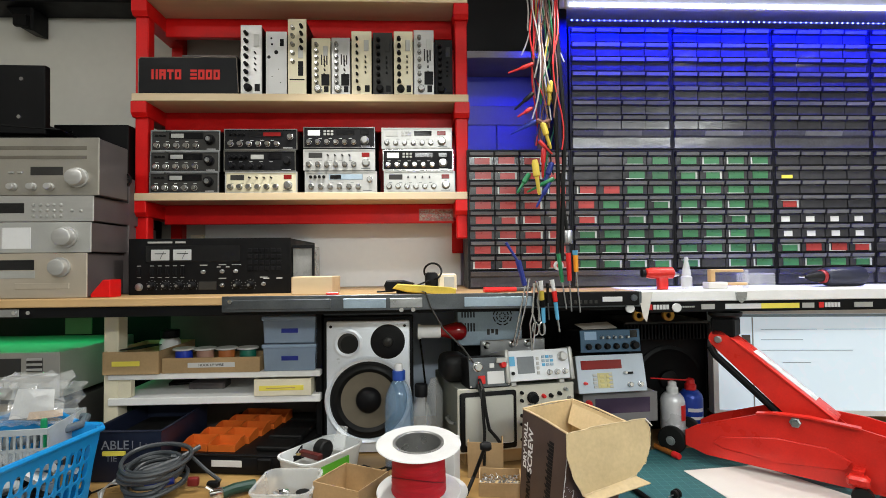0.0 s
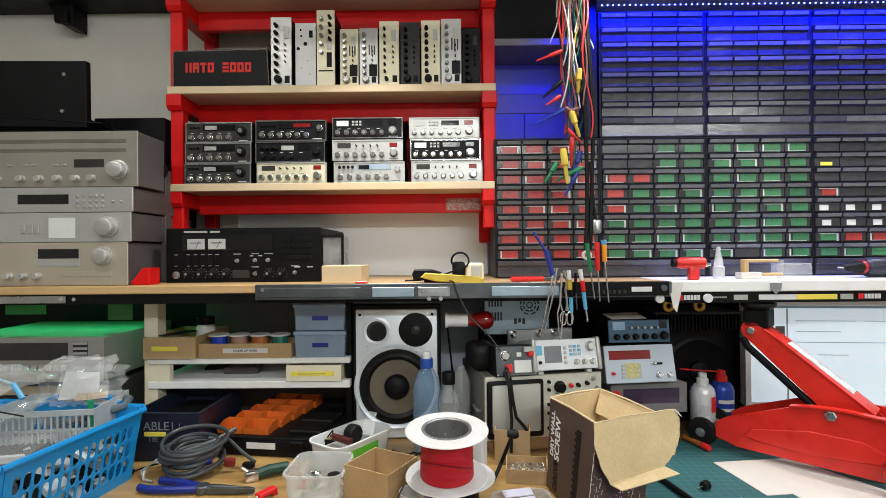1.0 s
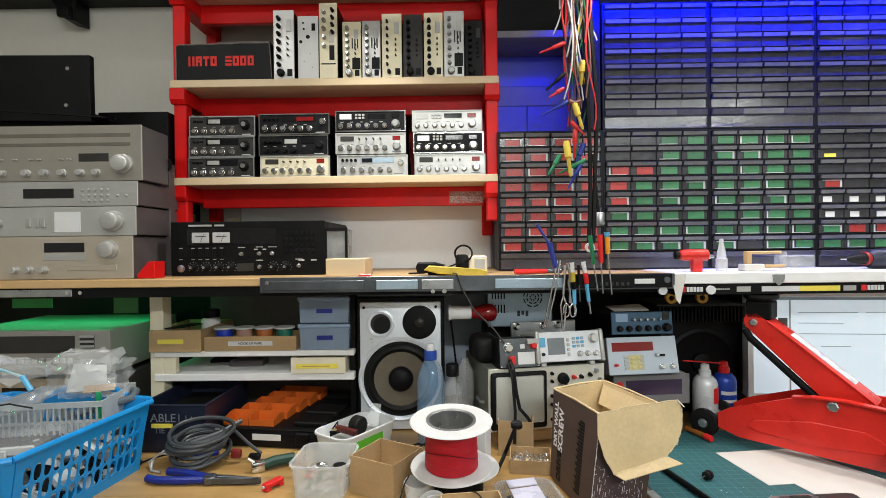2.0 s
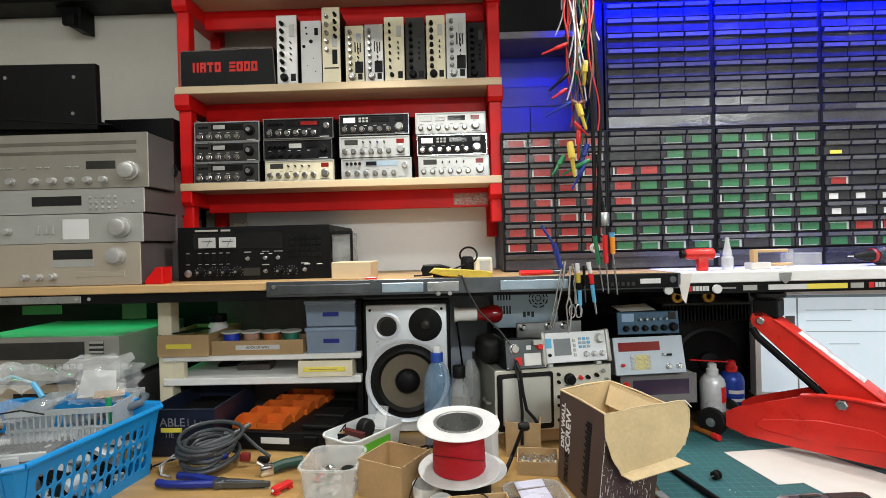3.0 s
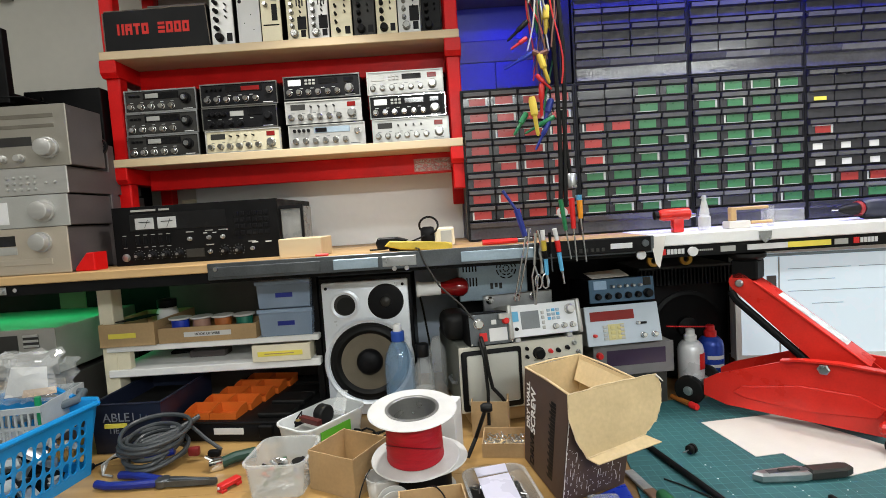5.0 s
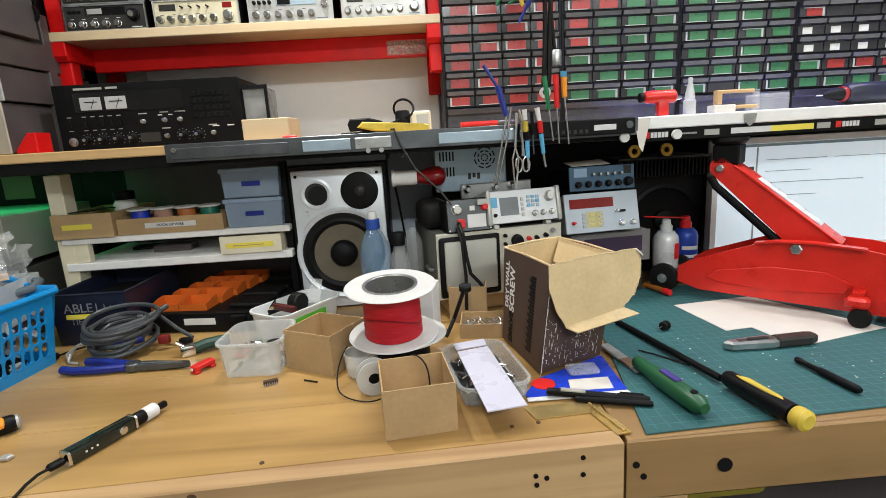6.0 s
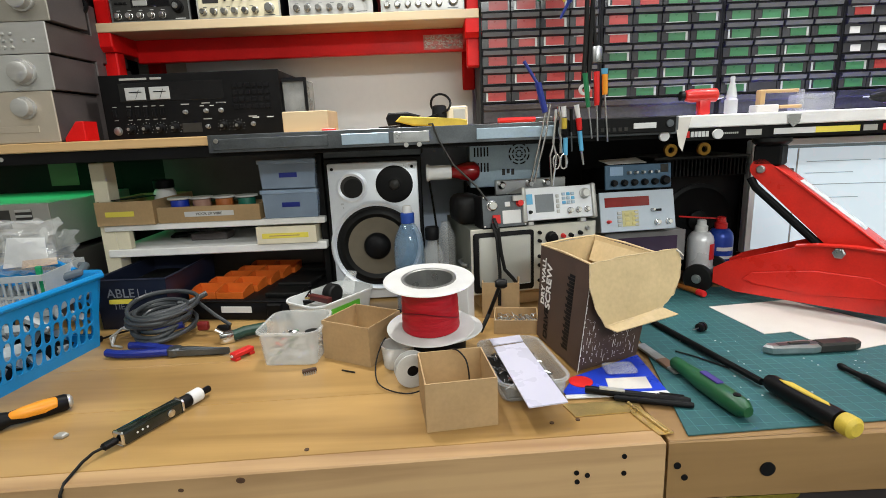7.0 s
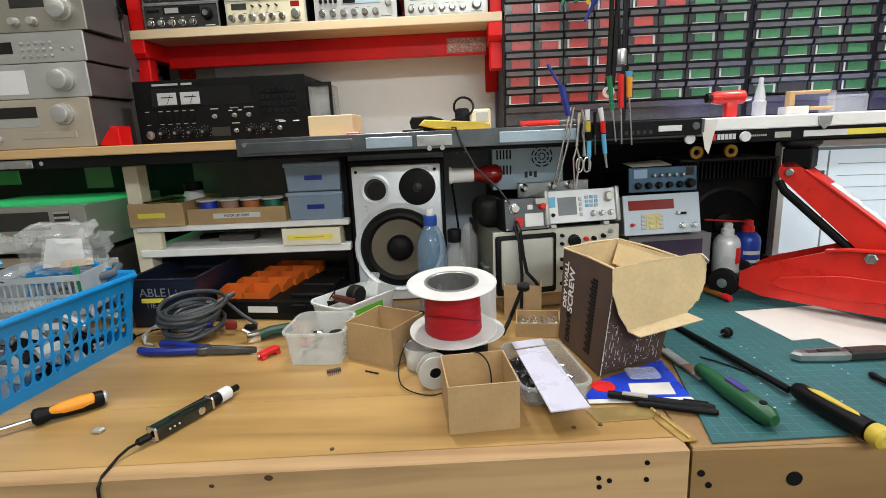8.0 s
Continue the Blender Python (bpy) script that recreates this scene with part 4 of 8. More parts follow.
for k in range(6):
    for j in range(4):
        slab(K, "key", 0.316 + 0.0155 * k, 0.327 + 0.0155 * k, 0.062 + 0.0165 * j, 0.073 + 0.0165 * j, 0.0025, BLACK)
for u in (0.365, 0.40):
    slab(K, "caption", u - 0.008, u + 0.008, 0.040, 0.0425, 0.0007, LWHT)

bx = thing("plastic_case", "small clear plastic case with a dark frame", "case", (-0.430, 1.432, 1.3395))
part("case", G().box(0, 0.054, 0, 0.10, 0, 0.128, 0.002), M("dusty_clear_plastic", (0.30, 0.31, 0.31), 0.3, var=0.3, scale=30, alpha=0.6), bx)
fr = G().box(0, 0.060, -0.006, 0, 0.122, 0.131).box(0.053, 0.060, -0.006, 0, 0.0, 0.122)
part("frame", fr, BLACK, bx)
wb = thing("wood_block", "short pale offcut of pine timber", "wood block", (-0.408, 1.325, 1.3395), -4)
part("block", G().box(0, 0.105, 0, 0.09, 0, 0.046, 0.0015), PINE, wb)
rp = thing("pencil_stub", "small red plastic clip on the shelf edge", "clip", (-0.318, 1.31, 1.3395), 5)
part("clip", G().box(0, 0.032, 0, 0.012, 0, 0.006, 0.002), REDP, rp)

yt = thing("riveter", "yellow-handled tool with a black head lying on the shelf", "hand tool", (-0.172, 1.33, 1.3395), -3)
part("grip", G().prism([(0.022, 0.014), (0.035, 0.026), (0.170, 0.015), (0.184, 0.012), (0.184, -0.004), (0.166, -0.003), (0.06, 0.004)], -0.02, 0.004, "xz", 0.003), YEL, yt, "yellow plastic grip")
part("head", G().prism([(0.0, 0.022), (0.006, 0.034), (0.05, 0.034), (0.078, 0.026), (0.05, 0.008), (0.004, 0.006)], -0.012, 0.018, "xz", 0.003), BLACK, yt)
part("lower_grip", G().box(0.03, 0.17, 0.0, 0.02, 0.0, 0.008, 0.002), BLACK, yt)
ch = thing("charger", "cream plug-in charger with a coiled black lead", "charger", (-0.055, 1.40, 1.3395))
part("body", G().box(0.025, 0.075, 0, 0.06, 0, 0.048, 0.004), CREAM, ch)
slab(ch, "panel", 0.040, 0.068, 0.008, 0.040, 0.002, GREYP)
part("plug", G().box(-0.012, 0.024, 0.005, 0.035, 0.004, 0.052, 0.008, 2), BLACK, ch)
coil = [(0.01 + 0.024 * math.cos(a), 0.01 + 0.01 * math.sin(2 * a), 0.055 + 0.022 * math.sin(a)) for a in [k * 0.35 for k in range(34)]]
part("lead", G().tube(coil, 0.0028, 6), BLACK, ch)
part("lead", G().tube([(0.0, 0.0, 0.03), (-0.05, -0.02, 0.012), (-0.10, -0.03, 0.004), (-0.14, -0.03, 0.003)], 0.0025, 6), BLACK, ch)

# things on the white shelf
rt = thing("glue_gun", "small red air tool standing on the shelf", "hand tool", (0.560, 1.335, 1.3402))
part("barrel", G().rev([(0.008, -0.045), (0.012, -0.042), (0.015, -0.03), (0.015, 0.028), (0.010, 0.032)], (0.0, 0, 0.044), "x", 18), JRED, rt)
part("grip", G().box(-0.012, 0.014, -0.010, 0.010, 0.0, 0.036, 0.004, 2), REDP, rt)
part("nozzle", G().rev([(0.011, -0.054), (0.012, -0.046)], (0, 0, 0.044), "x", 14), BLACK, rt)
part("outlet", G().rev([(0.007, 0.032), (0.004, 0.046)], (0, 0, 0.040), "x", 12), CHROME, rt)
bo = thing("dropper_bottle", "clear dropper bottle with a pointed cap", "bottle", (0.640, 1.36, 1.3402))
part("bottle", G().rev([(0.013, 0), (0.0145, 0.003), (0.0145, 0.032), (0.010, 0.038), (0.007, 0.040)], (0, 0, 0), "z", 18), FROST, bo)
part("cap", G().rev([(0.012, 0.038), (0.010, 0.052), (0.005, 0.075), (0.006, 0.082), (0.004, 0.086)], (0, 0, 0), "z", 16), FROST, bo)
cl = thing("wooden_clamp", "small wooden frame with copper-coloured bars", "clamp", (0.690, 1.34, 1.3402), 3)
part("base", G().box(0.0, 0.055, 0, 0.03, 0, 0.018, 0.002), PAPER, cl)
part("bar", G().box(0.01, 0.105, 0.005, 0.017, 0.044, 0.052, 0.002), EDGEW, cl)
part("post", G().box(0.008, 0.022, 0.003, 0.02, 0.018, 0.052, 0.002), EDGEW, cl)
part("post", G().box(0.108, 0.118, 0.003, 0.02, 0.0, 0.05, 0.002), CLEAR, cl)
part("lower_bar", G().box(0.058, 0.115, 0.004, 0.016, 0.008, 0.016, 0.002), EDGEW, cl)
tc_ = thing("tape_case", "clear plastic case beside the wooden frame", "case", (0.815, 1.36, 1.3402))
part("case", G().box(0, 0.075, 0, 0.06, 0, 0.040, 0.003), CLEAR, tc_)
dr = thing("cordless_drill", "dark cordless drill with a red collar lying down", "drill", (1.000, 1.375, 1.3402), 8)
part("chuck", G().rev([(0.004, -0.050), (0.009, -0.042), (0.014, -0.02), (0.016, 0.0)], (0.03, 0, 0.028), "x", 18), RUBB, dr)
part("bit", G().rev([(0.002, -0.070), (0.0025, -0.05)], (0.03, 0, 0.028), "x", 8), CHROME, dr)
part("collar", G().rev([(0.017, 0.0), (0.019, 0.003), (0.019, 0.009), (0.017, 0.012)], (0.03, 0, 0.028), "x", 20), M("dull_red_ring", (0.24, 0.012, 0.014), 0.4), dr)
part("body", G().rev([(0.019, 0.012), (0.026, 0.022), (0.0275, 0.13), (0.020, 0.14)], (0.03, 0, 0.028), "x", 20), M("navy_tool_body", (0.012, 0.014, 0.030), 0.4), dr)
part("grip", G().box(0.10, 0.20, 0.02, 0.06, 0.002, 0.036, 0.008, 2), BLACK, dr)
td = thing("magnetic_tool_bar", "black magnetic bar on the shelf edge", "tool bar", (0.0, 0.0, 0.0))
part("bar", G().box(0.205, 0.470, 1.268, 1.2828, 1.306, 1.341, 0.002), SATIN, td)
part("white_plate", G().box(0.375, 0.425, 1.2655, 1.268, 1.316, 1.328, 0.0005), LWHT, td)
part("bolts", G().rev([(0.008, -0.004), (0.008, 0.0)], (0.455, 1.268, 1.325), "y", 12), DSTEEL, td)
for k in range(6):
    part("slot", G().box(0.290 + 0.013 * k, 0.297 + 0.013 * k, 1.2665, 1.2682, 1.312, 1.320), DGREY, td)

# ---- hanging leads ----
leads = thing("hanging_test_leads", "bundle of hanging test leads with coloured clips", "test leads", (0.245, 1.33, 2.449))
LC = {"r": M("lead_red", (0.55, 0.02, 0.02), 0.4), "k": RUBB, "w": M("lead_grey", (0.50, 0.48, 0.46), 0.45), "b": M("lead_brown", (0.16, 0.07, 0.05), 0.45), "y": YEL, "g": M("lead_green", (0.01, 0.16, 0.06), 0.4), "u": M("lead_blue", (0.015, 0.03, 0.22), 0.4)}
part("ceiling_hook", G().tube([(0, 0, 0), (0, 0, -0.03), (0.012, 0, -0.045), (0.02, 0, -0.03)], 0.003, 8), STEEL, leads)
rl = random.Random(3)
for k, (cc, x1, z1) in enumerate((("w", -0.045, -0.42), ("r", 0.03, -0.52), ("w", 0.0, -0.46), ("b", -0.03, -0.60), ("k", 0.03, -0.70), ("r", -0.04, -0.72), ("w", 0.012, -0.66), ("b", 0.0, -0.76), ("y", 0.02, -0.62), ("u", -0.02, -0.70), ("r", -0.05, -0.50), ("w", -0.055, -0.48), ("w", -0.02, -0.55), ("b", -0.005, -0.50), ("w", 0.005, -0.58), ("r", -0.02, -0.62), ("b", 0.02, -0.60), ("y", 0.01, -0.72), ("k", -0.03, -0.56), ("g", 0.0, -0.60), ("u", -0.01, -0.78), ("b", 0.03, -0.66), ("r", 0.02, -0.74), ("w", -0.035, -0.66), ("k", 0.015, -0.80), ("b", -0.012, -0.68), ("w", 0.035, -0.50), ("g", 0.02, -0.82))):
    pts, ph = [], rl.uniform(0, 6)
    x0, y0 = rl.uniform(-0.030, 0.045), rl.uniform(-0.02, 0.02)
    for j in range(25):
        f = j / 24
        pts.append((x0 + (x1 + 0.012 - x0) * f + (0.006 + 0.010 * f) * math.sin(ph + (5 + k % 4 * 2.2) * f) + 0.004 * math.sin(3 * ph + 19 * f), y0 + 0.012 * math.cos(ph + 6 * f), -0.02 + (z1 + 0.02) * f))
    part("lead", G().tube(pts, 0.0020, 6), LC[cc], leads)


def clip(a, b, cc, r=0.0055):
    """A probe clip from its fat end to its tip, given in the room."""
    o = Vector((0.245, 1.33, 2.449))
    a, b = Vector(a) - o, Vector(b) - o
    d = b - a
    g = G()
    g.tube([a, a + d * 0.08, a + d * 0.45, a + d * 0.5, a + d * 0.94, b], 1.0, 10)
    rad = (0.75, 1.0, 1.0, 0.6, 0.5, 0.25)
    for i, v in enumerate(g.bm.verts):
        c = a + d * (0, 0.08, 0.45, 0.5, 0.94, 1.0)[i // 10]
        v.co = c + (v.co - c) * r * rad[i // 10]
    part("clip", g, LC[cc], leads)


clip((0.223, 1.325, 1.939), (0.155, 1.325, 1.913), "r")
clip((0.268, 1.325, 1.892), (0.262, 1.325, 1.827), "y", 0.009)
clip((0.217, 1.320, 1.820), (0.178, 1.320, 1.796), "r")
clip((0.222, 1.330, 1.862), (0.172, 1.330, 1.818), "k", 0.006)
clip((0.244, 1.340, 1.897), (0.245, 1.340, 1.835), "g")
clip((0.229, 1.330, 1.788), (0.161, 1.330, 1.753), "u")
clip((0.243, 1.320, 1.781), (0.265, 1.320, 1.712), "y", 0.008)
clip((0.235, 1.325, 1.735), (0.270, 1.325, 1.699), "r")
clip((0.220, 1.315, 1.682), (0.231, 1.315, 1.591), "y", 0.009)
clip((0.248, 1.330, 1.715), (0.244, 1.330, 1.638), "r", 0.007)
clip((0.274, 1.330, 1.636), (0.202, 1.330, 1.600), "g", 0.006)
clip((0.209, 1.330, 1.649), (0.176, 1.330, 1.598), "g", 0.007)
clip((0.272, 1.340, 1.680), (0.247, 1.340, 1.613), "u", 0.008)
clip((0.262, 1.330, 1.626), (0.226, 1.330, 1.560), "u", 0.006)
part("binding", G().tube([(-0.012, 0, -0.66), (0.0, -0.01, -0.67), (0.018, 0, -0.66)], 0.007, 8), LC["b"], leads)
cab = thing("hanging_cable", "thick black cable pair hanging to the shelf edge", "cable", (0.283, 1.325, 2.449))
for a, b in ((0.0, -0.005), (0.012, 0.012)):
    pts = [(a + 0.006 * math.sin(0.6 * j + a * 90) + (b - a) * j / 16, 0.004 * math.cos(j), -1.03 * j / 16) for j in range(17)]
    part("cable", G().tube(pts, 0.0055, 8), RUBB, cab)
part("cable", G().tube([(0.010, 0, -0.80), (0.016, 0, -0.90), (0.022, 0, -0.955)], 0.0045, 8), RUBB, cab)
part("ferrite", G().rev([(0.012, 0), (0.013, 0.003), (0.013, 0.030), (0.011, 0.034)], (0.024, 0, -0.985), "z", 16), STEEL, cab, "grey ferrite sleeve")
part("ring", G().rev([(0.0125, -0.004), (0.0125, 0.004), (0.0065, 0.004), (0.0065, -0.004), (0.0125, -0.004)], (-0.004, -0.008, -1.042), "y", 18, False), LWHT, cab, "white plastic ring")

# tools hung on the bar
def hung(name, label, segs, group="tools hung on the bar"):
    """A slim tool made of turned lengths: (material, part, top, bottom, radius)."""
    t = thing(name, label, "hand tool", segs[0][2], 0, group)
    o = Vector(segs[0][2])
    for mt, pn, a, b, r in segs:
        a, b = Vector(a) - o, Vector(b) - o
        part(pn, G().tube([a, a + (b - a) * 0.1, a + (b - a) * 0.9, b], r, 10, 0.75), mt, t)
    return t


tw = thing("tweezers", "long bright steel tweezers hanging from the bar", "tweezers", (0.185, 1.266, 1.376), 0, "tools hung on the bar")
part("arm", G().tube([(0, 0, 0), (-0.014, -0.004, -0.06), (-0.038, -0.006, -0.165)], 0.0022, 6), CHROME, tw)
part("arm", G().tube([(0.006, 0, 0), (-0.004, -0.004, -0.06), (-0.030, -0.006, -0.165)], 0.0022, 6), CHROME, tw)
tw = thing("tweezers", "cross-lock steel tweezers hanging from the bar", "tweezers", (0.202, 1.266, 1.364), 0, "tools hung on the bar")
part("arm", G().tube([(0, 0, 0), (-0.004, -0.003, -0.07), (-0.012, -0.004, -0.10), (-0.008, -0.004, -0.165)], 0.0024, 6), CHROME, tw)
part("arm", G().tube([(0.003, 0, 0), (-0.006, -0.003, -0.07), (0.002, -0.004, -0.10), (-0.007, -0.004, -0.165)], 0.0024, 6), CHROME, tw)
sc = thing("scissors", "steel forceps with finger rings hanging point up", "forceps", (0.211, 1.266, 1.370), 0, "tools hung on the bar")
part("blade", G().tube([(-0.003, 0, 0), (0.004, 0, -0.03), (0.002, 0, -0.10)], 0.003, 8), CHROME, sc)
part("blade", G().tube([(0.006, 0, -0.006), (0.0, 0, -0.05), (0.006, 0, -0.10)], 0.0028, 8), CHROME, sc)
for x in (-0.006, 0.010):
    ring = [(x + 0.0075 * math.sin(a), 0, -0.118 + 0.016 * math.cos(a)) for a in [2 * math.pi * k / 14 for k in range(15)]]
    part("finger_ring", G().tube(ring, 0.0022, 6), CHROME, sc)
LBL_B = M("light_blue_plastic", (0.10, 0.38, 0.62), 0.35)
hung("test_screwdriver", "white and blue test pen hanging on the bar", [(LWHT, "cap", (0.219, 1.264, 1.370), (0.221, 1.264, 1.347), 0.006), (YEL, "band", (0.221, 1.264, 1.345), (0.222, 1.264, 1.322), 0.0065), (BLACK, "grip", (0.221, 1.264, 1.322), (0.224, 1.264, 1.305), 0.0065), (LBL_B, "shank", (0.224, 1.264, 1.303), (0.225, 1.264, 1.266), 0.0055), (CHROME, "tip", (0.225, 1.264, 1.266), (0.226, 1.264, 1.238), 0.003)])
hung("test_screwdriver", "red and blue test pen hanging on the bar", [(LWHT, "cap", (0.247, 1.264, 1.372), (0.252, 1.264, 1.344), 0.006), (REDP, "band", (0.252, 1.264, 1.344), (0.255, 1.264, 1.318), 0.007), (LBL_B, "shank", (0.255, 1.264, 1.316), (0.260, 1.264, 1.273), 0.0055), (CHROME, "tip", (0.260, 1.264, 1.273), (0.264, 1.264, 1.243), 0.003)])
hung("screwdriver", "small green-handled screwdriver on the bar", [(LC["g"], "handle", (0.265, 1.266, 1.437), (0.274, 1.266, 1.366), 0.006), (STEEL, "shaft", (0.274, 1.266, 1.366), (0.283, 1.266, 1.299), 0.0022)])
hung("screwdriver", "small red-handled screwdriver on the bar", [(REDP, "handle", (0.290, 1.266, 1.439), (0.292, 1.266, 1.369), 0.007), (STEEL, "shaft", (0.292, 1.266, 1.369), (0.296, 1.266, 1.293), 0.0022)])
hung("screwdriver", "orange and blue handled screwdriver on the bar", [(LBL_B, "cap", (0.307, 1.266, 1.445), (0.307, 1.266, 1.433), 0.008), (ORH, "handle", (0.308, 1.266, 1.433), (0.309, 1.266, 1.391), 0.007), (STEEL, "shaft", (0.309, 1.266, 1.391), (0.318, 1.266, 1.290), 0.0022)])
hung("trimming_tool", "dark blue plastic trimming blade on the bar", [(LC["u"], "blade", (0.133, 1.262, 1.466), (0.163, 1.264, 1.418), 0.004), (LC["u"], "handle", (0.163, 1.264, 1.421), (0.179, 1.264, 1.359), 0.008)])
hung("nut_driver", "dark nut driver hanging on the bar", [(SATIN, "handle", (0.235, 1.262, 1.364), (0.236, 1.262, 1.315), 0.004), (DSTEEL, "shaft", (0.236, 1.262, 1.315), (0.238, 1.262, 1.273), 0.002)])


# ---- under the back shelf ----
rack = thing("stacking_rack", "cream painted wooden rack with two shelves", "rack", (-0.918, 1.42, 0.90))
part("side", G().box(-0.010, 0.028, 0, 0.045, 0, 0.386, 0.002), CREAM, rack)
part("side", G().box(0.548, 0.566, 0.02, 0.28, 0, 0.386, 0.002), SATIN, rack)
part("shelf_board", G().box(0.004, 0.565, -0.006, 0.28, 0.213, 0.229, 0.002), WHITE, rack)
part("shelf_board", G().box(0.004, 0.565, -0.006, 0.28, 0.145, 0.165, 0.002), WHITE, rack)
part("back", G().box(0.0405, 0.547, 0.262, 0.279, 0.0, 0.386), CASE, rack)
part("divider", G().box(0.0285, 0.062, 0.0, 0.02, 0.1655, 0.2125, 0.001), CREAM, rack)


def open_box(name, label, at, w, d, h, mt, rz=0.0, wall=0.004, inner=None, category="box", taper=0.0, group=""):
    """An open-topped box with real walls; its near left lower corner is its origin."""
    t = thing(name, label, category, at, rz, group)
    p, q = [(0, 0), (w, 0), (w, d), (0, d)], taper
    up = [(-q, -q), (w + q, -q), (w + q, d + q), (-q, d + q)]
    iu = [(-q + wall, -q + wall), (w + q - wall, -q + wall), (w + q - wall, d + q - wall), (-q + wall, d + q - wall)]
    il = [(wall, wall), (w - wall, wall), (w - wall, d - wall), (wall, d - wall)]
    for k, nm in enumerate(("front_wall", "side_wall", "back_wall", "side_wall")):
        j = (k + 1) % 4
        g = G()
        co = [(*p[k], 0), (*p[j], 0), (*up[j], h), (*up[k], h), (*il[k], 0), (*il[j], 0), (*iu[j], h), (*iu[k], h)]
        v = [g.bm.verts.new(c) for c in co]
        for f in ((0, 1, 2, 3), (5, 4, 7, 6), (3, 2, 6, 7), (0, 4, 5, 1), (0, 3, 7, 4), (1, 5, 6, 2)):
            g.bm.faces.new([v[i] for i in f])
        part(nm, g, mt, t)
    part("bottom", G().box(wall * 1.1, w - wall * 1.1, wall * 1.1, d - wall * 1.1, 0.0005, wall), inner or mt, t)
    return t


t = open_box("card_bin", "cardboard parts bin with a yellow label", (-0.922, 1.405, 1.1295), 0.145, 0.22, 0.060, CARD)
slab(t, "label", 0.024, 0.096, 0.022, 0.035, 0.0012, LYEL)
part("flap", G().strip([(0.03, 0.02, 0.061), (0.08, 0.02, 0.063), (0.11, 0.12, 0.062), (0.06, 0.12, 0.061)], 0.002), BLACK, t)
t = open_box("wire_tray", "cardboard tray of wire spools labelled hook up wire", (-0.772, 1.412, 1.1295), 0.258, 0.10, 0.040, CARD)
slab(t, "label", 0.068, 0.192, 0.014, 0.027, 0.0012, LWHT)
words("HOOK UP WIRE", 0.0092, BLACK, t, pose(0.13, -0.0014, 0.0205, 90, 0, 0))
for k, mt in enumerate((M("blue_wire", (0.01, 0.04, 0.45), 0.4), M("pink_wire", (0.40, 0.22, 0.16), 0.5), M("orange_wire", (0.45, 0.13, 0.03), 0.5), M("green_wire", (0.01, 0.15, 0.10), 0.45))):
    s_ = thing("wire_spool", "white spool of coloured hook-up wire in the tray", "wire spool", (-0.735 + 0.058 * k, 1.46, 1.1345), 0, "hook-up wire spools")
    part("flange", G().rev([(0.028, 0), (0.028, 0.003)], (0, 0, 0.0), "z", 24), SPOOLW, s_)
    part("winding", G().rev([(0.021, 0.003), (0.022, 0.010), (0.022, 0.045), (0.021, 0.050)], (0, 0, 0), "z", 24), mt, s_)
    part("flange", G().rev([(0.028, 0.050), (0.029, 0.051), (0.029, 0.054), (0.028, 0.055)], (0, 0, 0), "z", 24), SPOOLW, s_)
s_ = thing("jar", "small jar with a dark lid behind the parts bin", "jar", (-0.806, 1.53, 1.1295))
resize(s_, 1.0, 1.0, 1.25)
part("glass", G().rev([(0.026, 0), (0.028, 0.004), (0.028, 0.055), (0.022, 0.064)], (0, 0, 0), "z", 20), LWHT, s_)
part("lid", G().rev([(0.025, 0.064), (0.026, 0.066), (0.026, 0.080), (0.024, 0.082)], (0, 0, 0), "z", 20), BLACK, s_)
for z in (1.1295, 1.2040):
    t = thing("plastic_bin", "translucent blue stacking plastic bin", "bin", (-0.507, 1.415, z), 0, "blue drawers")
    part("tray", G().prism([(0.004, 0), (0.138, 0), (0.142, 0.070), (0.0, 0.070)], 0.0, 0.16, "xz", 0.002), BLUEDR, t)
    part("rim", G().box(-0.002, 0.144, -0.006, 0.002, 0.062, 0.0725, 0.002), BLUEDR, t)
    slab(t, "label", 0.050, 0.095, 0.028, 0.040, 0.001, BLUEH)
    part("contents", G().box(0.012, 0.128, 0.02, 0.14, 0.003, 0.022, 0.004), DGREY, t)
t = open_box("card_bin", "shallow cardboard bin with a long yellow label", (-0.528, 1.407, 1.0655), 0.152, 0.15, 0.044, CREAM)
slab(t, "label", 0.014, 0.132, 0.014, 0.027, 0.0012, LYEL)
slab(t, "print", 0.032, 0.110, 0.019, 0.022, 0.0016, CARD)
t = thing("circuit_board", "dark strip of parts lying on the rack shelf", "parts", (-0.74, 1.50, 1.0655))
part("strip", G().box(0, 0.10, 0, 0.05, 0, 0.018, 0.002), CASE, t)
t = thing("circuit_board", "dark board lying on the rack shelf", "parts", (-0.82, 1.55, 1.0655), 12)
part("strip", G().box(0, 0.07, 0, 0.05, 0, 0.008, 0.001), SATIN, t)

F = unit("amplifier", "grey hi-fi amplifier lit green from above", "amplifier", -1.434, 1.355, 1.082, 0.437, 0.118, 0.34, M("warm_grey_panel", (0.29, 0.28, 0.255), 0.42, 0.35, var=0.08), GREYP)
slab(F, "display_window", 0.105, 0.342, 0.058, 0.104, 0.001, DGREY)
slab(F, "button_row", 0.355, 0.395, 0.070, 0.104, 0.0006, DGREY)
for v in (0.072, 0.085, 0.098):
    slab(F, "button", 0.356, 0.394, v, v + 0.006, 0.003, SILV)
for k in range(9):
    slab(F, "button", 0.17 + 0.019 * k, 0.183 + 0.019 * k, 0.030, 0.044, 0.004, SILV)
part("foot", G().rev([(0.018, -0.012), (0.02, 0.0)], (0.05, 0.05, 0), "z", 14), BLACK, F)
